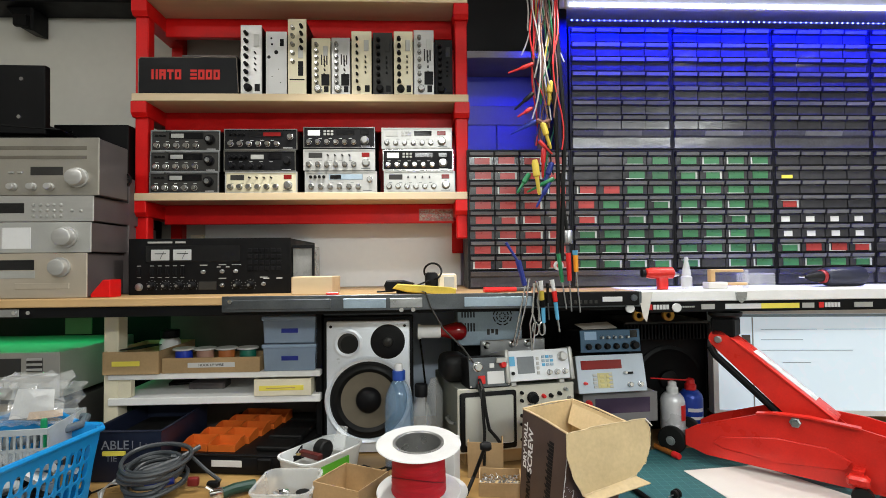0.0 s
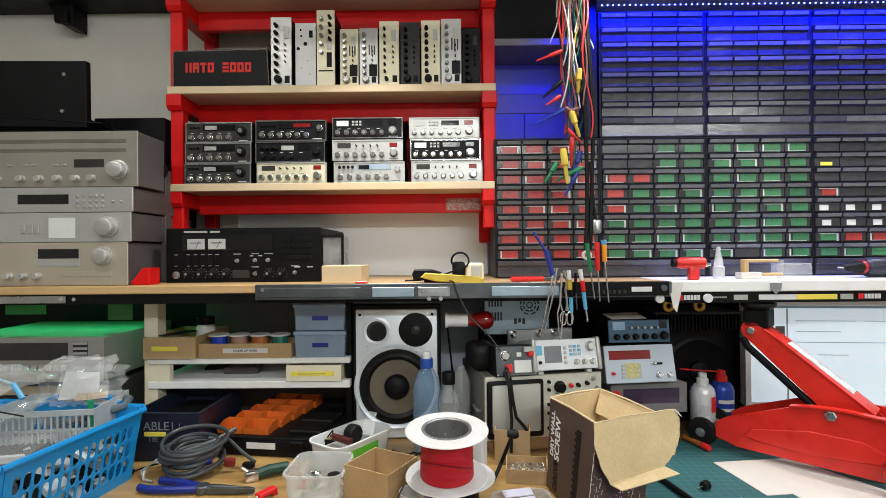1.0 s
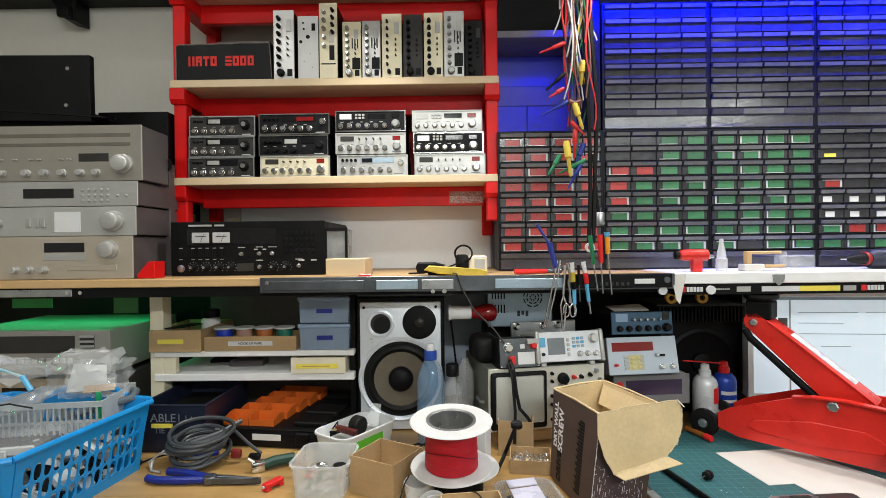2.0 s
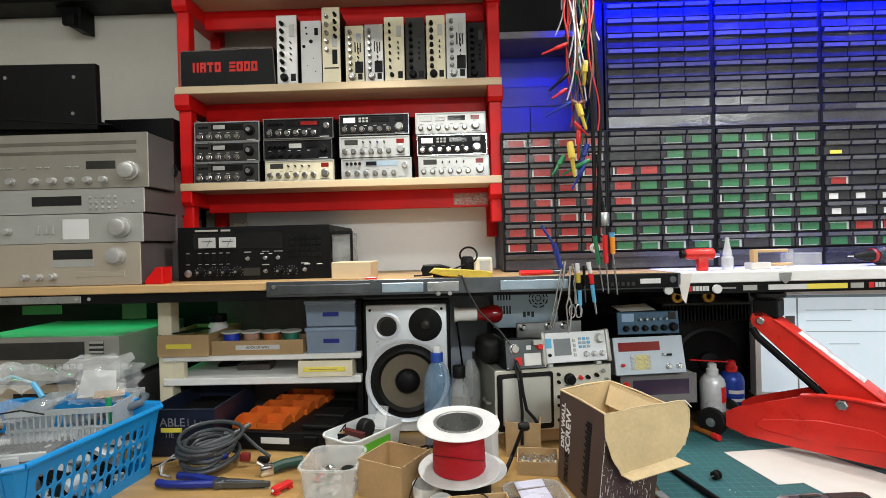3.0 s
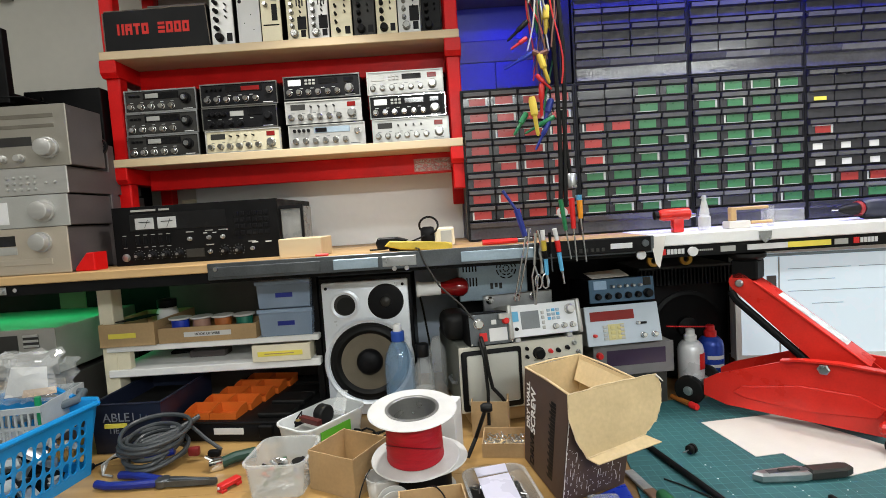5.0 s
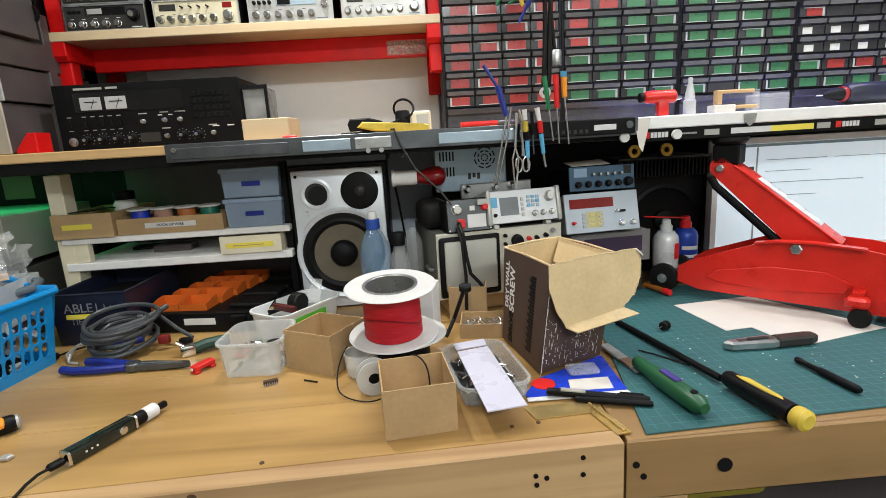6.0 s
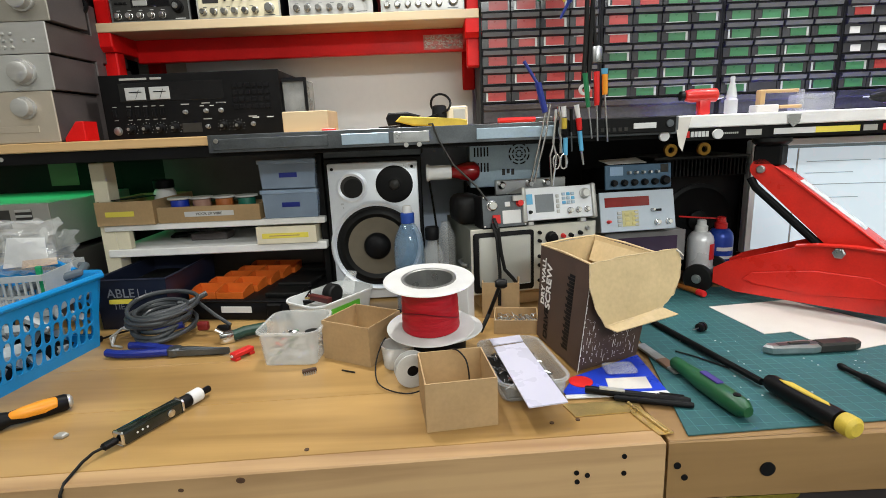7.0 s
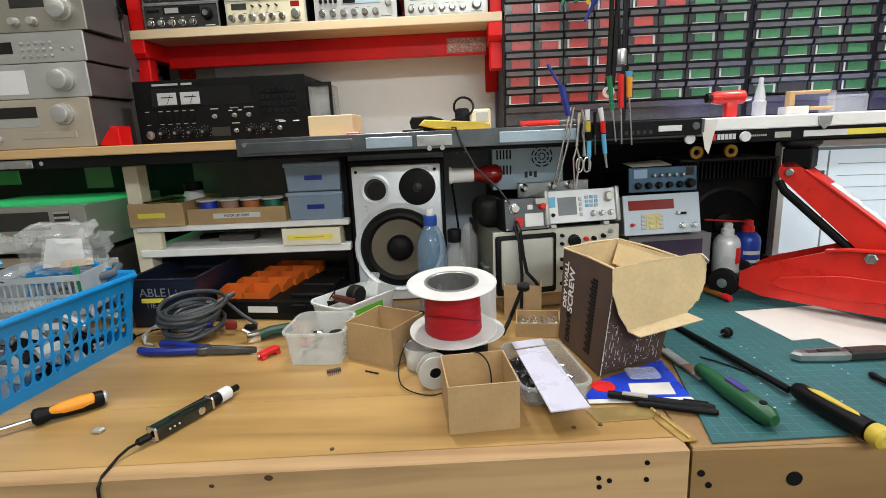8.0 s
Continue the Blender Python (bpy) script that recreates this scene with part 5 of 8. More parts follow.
F2 = unit("tape_deck", "brown tape deck under the grey amplifier", "tape deck", -1.425, 1.37, 0.9485, 0.427, 0.119, 0.32, CHAMP, CASE)
slab(F2, "display_window", 0.12, 0.24, 0.06, 0.095, 0.001, DGLASS)
for k in range(5):
    slab(F2, "button", 0.26 + 0.03 * k, 0.28 + 0.03 * k, 0.02, 0.032, 0.004, SILV)
F3 = thing("packing_board", "brown board under the hi-fi units", "board", (-1.43, 1.37, 0.9005))
part("board", G().box(0, 0.44, 0.01, 0.33, 0, 0.047, 0.003), CASE, F3)
gs = thing("green_tape", "strips of green tape under the shelf edge", "tape", (-1.30, 1.46, 1.262))
part("strip", G().box(-0.05, 0.065, 0, 0.003, -0.012, 0.055), M("green_tape", (0.05, 0.30, 0.08), 0.6), gs)
part("strip", G().box(0.245, 0.315, 0, 0.003, -0.03, 0.055), M("green_tape_dull", (0.06, 0.20, 0.07), 0.6), gs)

# loudspeaker
spk = thing("loudspeaker", "silver-fronted two-way loudspeaker in a black cabinet", "loudspeaker", (-0.346, 1.412, 0.9005), 2)
part("cabinet", G().box(0, 0.246, 0.014, 0.30, 0, 0.372, 0.003), BLACK, spk)
part("baffle", G().box(0.010, 0.236, 0.0, 0.0142, 0.004, 0.360, 0.004, 2), SPKS, spk)
WX, WZ = 0.123, 0.146
part("woofer_ring", G().rev([(0.118, 0.004), (0.118, -0.003), (0.113, -0.007), (0.107, -0.004), (0.105, 0.004)], (WX, 0, WZ), "y", 48, False), SPKS, spk)
part("surround", G().rev([(0.105, 0.001), (0.102, -0.003), (0.098, -0.003), (0.094, -0.007), (0.085, -0.009), (0.077, -0.003), (0.074, 0.0)], (WX, 0, WZ), "y", 48, False), RUBB, spk)
part("cone", G().rev([(0.075, -0.001), (0.045, -0.0005), (0.034, -0.0004)], (WX, 0, WZ), "y", 48, False), CONE, spk)
part("dust_cap", G().rev([(0.035, -0.0005), (0.033, -0.010), (0.025, -0.018), (0.012, -0.022), (0.001, -0.023)], (WX, 0, WZ), "y", 32), BLACK, spk)
part("tweeter", G().rev([(0.047, 0.001), (0.047, -0.002), (0.040, -0.004), (0.020, -0.0015), (0.018, -0.002)], (0.176, 0, 0.303), "y", 36), BLACK, spk)
part("dome", G().rev([(0.014, -0.0015), (0.012, -0.006), (0.006, -0.009), (0.001, -0.010)], (0.176, 0, 0.303), "y", 24), DGREY, spk)
part("port_ring", G().rev([(0.040, 0.001), (0.040, -0.003), (0.034, -0.005), (0.027, -0.001)], (0.068, 0, 0.300), "y", 36, False), SPKS, spk)
part("port_throat", G().rev([(0.030, -0.0015), (0.012, -0.001)], (0.068, 0, 0.300), "y", 30), DGREY, spk)
part("port_hole", G().rev([(0.024, -0.0025), (0.010, -0.0022)], (0.072, 0, 0.297), "y", 26), RUBB, spk)
for u, v in ((0.022, 0.346), (0.222, 0.346)):
    part("screw", G().rev([(0.004, 0), (0.004, -0.003)], (u, 0, v), "y", 10), BLACK, spk)
g = thing("speaker_spacer", "dark bracket between loudspeaker and shelf", "bracket", (-0.35, 1.45, 1.2728))
part("bracket", G().box(0, 0.25, 0, 0.2, 0, 0.0185, 0.001), DSTEEL, g)

lamp = thing("bulb", "deep red reflector bulb in a white holder", "bulb", (-0.088, 1.44, 1.226))
part("holder", G().rev([(0.021, 0), (0.022, 0.004), (0.0185, 0.010), (0.0185, 0.060), (0.017, 0.064)], (0, 0, 0), "x", 24), WHITE, lamp)
part("glass", G().rev([(0.016, 0.064), (0.017, 0.075), (0.022, 0.092), (0.026, 0.108), (0.025, 0.122), (0.018, 0.133), (0.006, 0.138)], (0, 0, 0), "x", 28), M("red_glass", (0.22, 0.006, 0.008), 0.1, coat=0.6), lamp)
part("lead", G().tube([(0.005, 0.02, -0.018), (0.01, 0.05, -0.06), (0.02, 0.08, -0.16), (0.025, 0.08, -0.30)], 0.003, 6), RUBB, lamp)

psu = thing("computer_power_supply", "grey steel power supply with a fan grille", "power supply", (0.025, 1.47, 1.180))
part("case", G().box(0, 0.186, 0, 0.14, 0, 0.112, 0.002), BLUST, psu)
for k in range(5):
    slab(psu, "vent_slot", 0.012 + 0.0085 * k, 0.016 + 0.0085 * k, 0.080, 0.104, 0.0008, BLACK)
    slab(psu, "vent_slot", 0.012 + 0.0085 * k, 0.016 + 0.0085 * k, 0.040, 0.064, 0.0008, BLACK)
for r in (0.008, 0.017, 0.026):
    for j in range(8):
        a0, a1 = math.pi * j / 4 + 0.12, math.pi * (j + 1) / 4 - 0.12
        arc = [(0.130 + r * math.cos(a0 + (a1 - a0) * q / 4), -0.001, 0.084 + r * math.sin(a0 + (a1 - a0) * q / 4)) for q in range(5)]
        part("grille_slot", G().tube(arc, 0.0018, 5), BLACK, psu)
for k in range(3):
    slab(psu, "mark", 0.085 + 0.012 * k, 0.093 + 0.012 * k, 0.030 + 0.004 * (k % 2), 0.046, 0.0006, DGREY)
sup = thing("block", "dark steel box carrying the power supply", "case", (0.02, 1.53, 0.9005))
part("case", G().box(0, 0.19, 0, 0.16, 0, 0.279, 0.002), SATIN, sup)

# oscilloscope and instruments
SR = 11
stand = thing("riser_block", "wooden riser under the oscilloscope", "riser", (0.03, 1.315, 0.9005), SR)
part("block", G().box(0, 0.27, 0.0, 0.22, 0, 0.043, 0.002), EDGEW, stand)
OS = unit("oscilloscope", "old grey oscilloscope with a square screen", "oscilloscope", 0.010, 1.275, 0.945, 0.314, 0.158, 0.26, M("scope_face", (0.62, 0.60, 0.52), 0.42, 0.15, var=0.08), M("olive_grey_case", (0.16, 0.17, 0.145), 0.45, 0.1), SR)
part("bezel", G().box(0.004, 0.152, -0.010, 0.0, 0.006, 0.150, 0.006, 2), SATIN, OS)
part("screen", G().box(0.016, 0.142, -0.0125, -0.009, 0.022, 0.140, 0.004, 2), OSCR, OS, "grey-green screen")
for x0, v in ((0.168, 0.140), (0.168, 0.120), (0.168, 0.082), (0.168, 0.060), (0.168, 0.022)):
    knob(OS, x0, v, 0.0045, 0.010, BLACK)
knob(OS, 0.198, 0.126, 0.015, 0.018, BLACK)
for u, v in ((0.228, 0.128), (0.248, 0.128), (0.272, 0.132), (0.290, 0.142), (0.30, 0.118), (0.228, 0.09), (0.262, 0.09), (0.295, 0.09)):
    knob(OS, u, v, 0.0055, 0.012, REDP if v == 0.128 and u < 0.23 else (BLACK if u < 0.28 else STEEL))
for k in range(7):
    slab(OS, "caption", 0.185 + 0.018 * k, 0.195 + 0.018 * k, 0.108, 0.1095, 0.0006, DGREY)
part("handle", G().tube([(-0.004, 0.08, 0.07), (-0.012, 0.07, 0.07), (-0.012, 0.03, 0.07), (-0.004, 0.02, 0.07)], 0.004, 8), STEEL, OS)
TB = thing("control_box", "black control box with a chrome knob and red switch", "control box", (0.038, 1.275, 1.1040), SR, rx=-8)
part("case", G().box(0, 0.098, 0, 0.07, 0, 0.070, 0.002), SATIN, TB)
part("face_plate", G().box(0.002, 0.096, -0.0012, 0.0, 0.002, 0.068, 0.0005), DSTEEL, TB, "scratched grey face plate")
part("terminal", G().box(0.066, 0.092, -0.010, -0.001, 0.054, 0.066, 0.001), GREYP, TB)
knob(TB, 0.022, 0.048, 0.0115, 0.014, CHROME)
slab(TB, "red_switch", 0.022, 0.038, 0.010, 0.028, 0.006, REDP)
slab(TB, "paper_label", 0.044, 0.084, 0.008, 0.036, 0.0022, LWHT)
slab(TB, "white_switch", 0.050, 0.061, 0.044, 0.054, 0.004, LWHT)
knob(TB, 0.082, 0.050, 0.008, 0.012, REDP)
for u, v in ((0.005, 0.065), (0.093, 0.065), (0.005, 0.005), (0.093, 0.005)):
    part("screw", G().rev([(0.003, 0), (0.002, -0.002)], (u, 0, v), "y", 8), CHROME, TB)
part("lead", G().tube([(0.024, -0.006, 0.02), (0.024, -0.03, 0.0), (0.028, -0.030, -0.05), (0.034, -0.028, -0.085), (0.050, -0.030, -0.105), (0.056, -0.030, -0.115)], 0.0038, 8), RUBB, TB, "black lead with a bare plug tip")
part("plug_tip", G().tube([(0.056, -0.030, -0.115), (0.062, -0.030, -0.122)], 0.002, 6), CHROME, TB)
part("lead", G().tube([(0.020, -0.006, 0.01), (0.022, -0.026, -0.02), (0.024, -0.026, -0.09), (0.020, -0.022, -0.16)], 0.0036, 8), RUBB, TB)
resize(TB, 1.12, 1.0, 1.10)
bg = thing("cable_bag", "black soft pouch on the oscilloscope", "pouch", (-0.018, 1.33, 1.1030), SR)
part("pouch", G().box(0, 0.07, 0, 0.10, 0, 0.072, 0.022, 3), RUBB, bg)
GN = unit("signal_generator", "white signal generator with a small screen", "signal generator", 0.138, 1.290, 1.1160, 0.186, 0.076, 0.14, M("instrument_white", (0.70, 0.72, 0.75), 0.4, var=0.05), M("instrument_side", (0.52, 0.54, 0.56), 0.45), SR, rx=-13)
slab(GN, "screen", 0.030, 0.078, 0.018, 0.060, 0.0012, M("grey_screen", (0.20, 0.22, 0.24), 0.15))
slab(GN, "blue_badge", 0.008, 0.024, 0.038, 0.062, 0.001, LBL_B)
knob(GN, 0.160, 0.056, 0.013, 0.014, SILV)
knob(GN, 0.016, 0.020, 0.0045, 0.008, BLACK)
for u in (0.118, 0.140, 0.163):
    knob(GN, u, 0.018, 0.0072, 0.014, CHROME, "socket")
for k in range(4):
    slab(GN, "key", 0.084, 0.092, 0.014 + 0.012 * k, 0.022 + 0.012 * k, 0.0025, GREYP)
for k in range(3):
    for j in range(3):
        slab(GN, "key", 0.100 + 0.012 * k, 0.109 + 0.012 * k, 0.034 + 0.010 * j, 0.041 + 0.010 * j, 0.0025, BLUST if (k + j) % 3 else LBL_B)
part("foot", G().box(0.012, 0.028, 0.01, 0.03, -0.012, 0.0, 0.002), GREYP, GN)
part("foot", G().box(0.150, 0.166, 0.01, 0.03, -0.012, 0.0, 0.002), GREYP, GN)
resize(GN, 0.965, 1.0, 1.0)
for u in (-0.004, 0.178):
    part("end_bumper", G().box(u, u + 0.012, -0.006, 0.15, -0.004, 0.080, 0.005, 2), GREYP, GN, "rounded grey end bumper")
bk = thing("steel_bracket", "steel bracket with bolts behind the instruments", "bracket", (0.085, 1.41, 1.104), SR)
part("plate", G().box(0, 0.19, 0, 0.01, 0, 0.098, 0.002), STEEL, bk)
for u in (0.015, 0.09, 0.135):
    part("bolt", G().rev([(0.010, 0), (0.010, -0.006), (0.006, -0.008), (0.006, -0.016)], (u, 0, 0.086), "y", 14), CHROME, bk)
P2 = unit("bench_supply", "grey bench supply with a purple-tinted window", "power supply", 0.350, 1.36, 0.983, 0.212, 0.080, 0.22, M("worn_grey_panel", (0.17, 0.165, 0.17), 0.4, 0.3, var=0.15), GREYP, 5)
slab(P2, "display_window", 0.035, 0.190, 0.026, 0.066, 0.0012, M("purple_window", (0.045, 0.025, 0.055), 0.15))
knob(P2, 0.016, 0.056, 0.009, 0.012, REDP)
P3 = unit("bench_supply", "dark grey instrument at the bottom of the stack", "power supply", 0.330, 1.365, 0.9005, 0.215, 0.0815, 0.22, DGREY, SATIN, 5)
for k in range(4):
    knob(P3, 0.04 + 0.04 * k, 0.04, 0.010, 0.012, STEEL)
CT = unit("frequency_counter", "grey frequency counter with a red display", "frequency counter", 0.330, 1.325, 1.073, 0.182, 0.100, 0.18, M("counter_face", (0.43, 0.49, 0.56), 0.42, var=0.05), GREYP, 7, rx=-13)
slab(CT, "display_window", 0.012, 0.120, 0.062, 0.086, 0.0012, REDDISP, "dark red display")
slab(CT, "keypad", 0.052, 0.092, 0.012, 0.052, 0.0008, M("straw_panel", (0.50, 0.45, 0.22), 0.5))
for k in range(2):
    for j in range(4):
        slab(CT, "key", 0.040 + 0.042 * k, 0.050 + 0.042 * k, 0.013 + 0.010 * j, 0.020 + 0.010 * j, 0.0025, GREYP)
for k in range(2):
    for j in range(3):
        slab(CT, "key", 0.058 + 0.017 * k, 0.069 + 0.017 * k, 0.015 + 0.012 * j, 0.023 + 0.012 * j, 0.0022, M("straw_key", (0.55, 0.48, 0.20), 0.5) if not (k or j) else bpy.data.materials["straw_key"])
for u, v in ((0.018, 0.026), (0.126, 0.050), (0.136, 0.018), (0.164, 0.018)):
    knob(CT, u, v, 0.0075 if v < 0.02 else 0.0045, 0.012, REDP if u < 0.05 else CHROME, "socket")
slab(CT, "rocker", 0.128, 0.148, 0.046, 0.052, 0.004, BLACK)
resize(CT, 1.06, 1.0, 0.97)
BR = unit("mobile_radio", "blue-grey mobile radio with a row of knobs", "radio", 0.352, 1.375, 1.1700, 0.170, 0.060, 0.17, M("blue_grey_face", (0.040, 0.090, 0.150), 0.4, 0.2), SATIN, 4, rx=-6)
slab(BR, "display_window", 0.012, 0.046, 0.034, 0.056, 0.0012, M("lcd_blue", (0.25, 0.36, 0.50), 0.2))
for k in range(5):
    knob(BR, 0.060 + 0.018 * k, 0.040, 0.0045, 0.012, STEEL)
    knob(BR, 0.022 + 0.026 * k, 0.016, 0.0085, 0.012, BLACK)
slab(BR, "channel_window", 0.142, 0.162, 0.038, 0.058, 0.0012, DGLASS)
knob(BR, 0.152, 0.018, 0.012, 0.015, BLACK)
pp = thing("papers", "loose white papers on the mobile radio", "paper", (0.365, 1.395, 1.2305), 6)
part("sheet", G().strip([(0, 0, 0), (0.10, 0.0, 0.001), (0.105, 0.07, 0.010), (0.005, 0.07, 0.006)], 0.0012), PAPER, pp)
hs = thing("power_amplifier", "black finned power amplifier with two brass rings", "amplifier", (0.525, 1.50, 1.180))
part("case", G().box(0, 0.26, 0.012, 0.2, 0, 0.050, 0.002), BLACK, hs)
for k in range(24):
    part("fin", G().box(0.006 + 0.0105 * k, 0.010 + 0.0105 * k, 0.0, 0.012, 0.004, 0.046), SATIN, hs)
part("top_plate", G().box(0, 0.26, 0, 0.2, 0.050, 0.056, 0.001), DGREY, hs)
for u in (0.045, 0.135):
    part("ring_mount", G().rev([(0.017, -0.006), (0.017, 0.006), (0.008, 0.006), (0.008, -0.006), (0.017, -0.006)], (u, 0.01, 0.074), "y", 24, False), M("brass_ring", (0.55, 0.30, 0.05), 0.35, 0.6), hs)
sub = thing("subwoofer", "black subwoofer cabinet with a large cone", "loudspeaker", (0.555, 1.56, 0.9005))
part("cabinet", G().box(0, 0.25, 0.0, 0.2, 0, 0.290, 0.004), BLACK, sub)
part("cone", G().rev([(0.105, 0.001), (0.105, -0.006), (0.095, -0.010), (0.085, -0.004), (0.03, -0.0006), (0.028, -0.012), (0.002, -0.02)], (0.125, 0, 0.150), "y", 40, False), SATIN, sub)
# black sheets standing in front of the pale wall under the shelf
pn = thing("rear_panel", "black panel against the wall under the shelf", "panel", (0.20, 1.764, 0.9005))
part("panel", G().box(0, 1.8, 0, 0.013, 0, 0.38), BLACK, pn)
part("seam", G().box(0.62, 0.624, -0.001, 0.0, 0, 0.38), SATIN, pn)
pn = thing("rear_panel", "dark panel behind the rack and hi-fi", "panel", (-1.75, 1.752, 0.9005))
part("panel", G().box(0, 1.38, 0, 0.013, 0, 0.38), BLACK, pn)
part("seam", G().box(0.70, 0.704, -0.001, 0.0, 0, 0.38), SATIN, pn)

# added sheet: the monitor's bluish glow on the wall, put into its colour
pn = thing("rear_panel", "added sheet tinted like bluish glow on the wall behind the loudspeaker", "panel", (-0.365, 1.750, 0.9005))
part("panel", G().box(0, 0.56, 0, 0.0135, 0, 0.40, 0.001), M("wall_glow_blue", (0.50, 0.57, 0.68), 0.55, var=0.10, scale=5), pn)
part("edge_batten", G().box(0.52, 0.56, -0.012, -0.0003, 0, 0.40, 0.001), SATIN, pn)
for v in (0.03, 0.37):
    part("screw", G().rev([(0.004, 0.0), (0.003, -0.002)], (0.30, -0.0003, v), "y", 10), STEEL, pn)

mon = thing("monitor", "white-framed flat monitor showing a pale web page", "monitor", (0.790, 1.50, 0.9005), -6)
resize(mon, 1.0, 1.0, 1.03)
part("back_shell", G().box(0, 0.56, 0.012, 0.04, 0.055, 0.36, 0.004), WHITE, mon)
fr = G().box(0, 0.56, 0, 0.0118, 0.345, 0.36).box(0, 0.56, 0, 0.0118, 0.055, 0.07).box(0, 0.015, 0, 0.0118, 0.07, 0.345).box(0.545, 0.56, 0, 0.0118, 0.07, 0.345)
part("frame", fr, WHITE, mon)
part("screen", G().box(0.015, 0.545, 0.004, 0.0115, 0.07, 0.345), SCREENW, mon, "pale glowing screen")
for u0, u1, v in ((0.14, 0.30, 0.30), (0.14, 0.26, 0.27), (0.20, 0.28, 0.205), (0.14, 0.40, 0.24), (0.32, 0.5, 0.30)):
    slab(mon, "text_bar", u0, u1, v, v + 0.0016, -0.0025, GREYP)
part("sidebar", G().box(0.115, 0.119, 0.0025, 0.0038, 0.075, 0.335), GREYP, mon)
part("page_header", G().box(0.02, 0.54, 0.0025, 0.0038, 0.336, 0.344), BLUST, mon)
part("menu_block", G().box(0.085, 0.11, 0.0025, 0.0038, 0.245, 0.285), CASE, mon)
part("foot", G().box(0.16, 0.40, -0.02, 0.14, 0, 0.012, 0.004), WHITE, mon)
part("stem", G().box(0.25, 0.31, 0.04, 0.07, 0.012, 0.2, 0.004), WHITE, mon)

for x, y, mt, cm, nm in ((0.633, 1.44, M("can_white", (0.66, 0.66, 0.68), 0.3, 0.2), LWHT, "white aerosol can with a red label patch"), (0.702, 1.47, M("can_blue", (0.02, 0.06, 0.38), 0.3, 0.2), REDP, "blue aerosol can of contact cleaner with a red cap")):
    c = thing("spray_can", nm, "spray can", (x, y, 0.9005), 0, "aerosol cans")
    part("can", G().rev([(0.031, 0), (0.033, 0.004), (0.033, 0.118), (0.030, 0.130), (0.022, 0.140), (0.018, 0.142)], (0, 0, 0), "z", 28), mt, c)
    part("cap", G().rev([(0.016, 0.142), (0.016, 0.156), (0.012, 0.160), (0.011, 0.172), (0.007, 0.174)], (0, 0, 0), "z", 18), cm, c)
    if cm is REDP:
        part("straw", G().tube([(0, 0, 0.168), (-0.06, -0.02, 0.176), (-0.135, -0.04, 0.186)], 0.002, 6), REDP, c, "thin red straw")
        for k, (w_, h_) in enumerate(((0.040, 0.010), (0.044, 0.008), (0.036, 0.010))):
            arc = [(0.0338 * math.sin(a), -0.0338 * math.cos(a)) for a in [(-0.7 + 1.4 * j / 8) for j in range(9)]]
            g = G()
            for (xa, ya), (xb, yb) in zip(arc, arc[1:]):
                g.strip([(xa, ya, 0.085 - 0.022 * k), (xb, yb, 0.085 - 0.022 * k), (xb, yb, 0.085 - 0.022 * k + h_), (xa, ya, 0.085 - 0.022 * k + h_)], 0.0004)
            part("print_band", g, LWHT, c)
    else:
        arc = [(0.0338 * math.sin(a), -0.0338 * math.cos(a)) for a in [(0.25 + 0.9 * j / 8) for j in range(9)]]
        g = G()
        for (xa, ya), (xb, yb) in zip(arc, arc[1:]):
            g.strip([(xa, ya, 0.070), (xb, yb, 0.070), (xb, yb, 0.112), (xa, ya, 0.112)], 0.0004)
        part("print_band", g, REDP, c)

# ---- trolley jack ----
jk = thing("trolley_jack", "red trolley jack with its arm raised under the shelf", "trolley jack", (0.608, 1.325, 0.9025), -46.6)
side = [(0.0, 0.034), (0.0, 0.072), (0.030, 0.092), (0.17, 0.146), (0.205, 0.153), (0.27, 0.156), (0.36, 0.150), (0.52, 0.120), (0.56, 0.09), (0.56, 0.03), (0.42, 0.020), (0.05, 0.020)]
part("side_plate", G().prism(side, 0.0, 0.006, "xz", 0.0012), JRED, jk)
part("side_plate", G().prism(side, 0.120, 0.126, "xz", 0.0012), JRED, jk)
rib = [(0.065, 0.055), (0.085, 0.075), (0.20, 0.098), (0.30, 0.098), (0.345, 0.078), (0.33, 0.055), (0.2, 0.042), (0.09, 0.046)]
part("pressed_panel", G().prism(rib, -0.003, 0.001, "xz", 0.0025), JRED, jk)
part("top_flange", G().prism([(0.165, 0.146), (0.205, 0.153), (0.27, 0.156), (0.36, 0.150), (0.36, 0.154), (0.27, 0.160), (0.205, 0.157), (0.165, 0.150)], -0.010, 0.010, "xz"), JRED, jk)
part("cross_member", G().box(0.38, 0.52, 0.006, 0.120, 0.03, 0.10, 0.004), JRED, jk)
for y in (-0.004, 0.108):
    w_ = part("front_wheel", G().rev([(0.024, 0), (0.034, 0.002), (0.036, 0.005), (0.036, 0.017), (0.034, 0.020), (0.024, 0.022)], (-0.036, y, 0.0365), "y", 28), RUBB, jk)
    part("hub", G().rev([(0.011, -0.002), (0.012, 0.0), (0.012, 0.023)], (-0.036, y, 0.0365), "y", 16), STEEL, w_)
part("axle", G().rev([(0.007, -0.008), (0.007, 0.134)], (-0.036, 0, 0.0365), "y", 12), STEEL, jk)
part("pivot_bolt", G().rev([(0.012, 0.0), (0.012, -0.007), (0.009, -0.009)], (0.243, 0, 0.142), "y", 6), STEEL, jk)
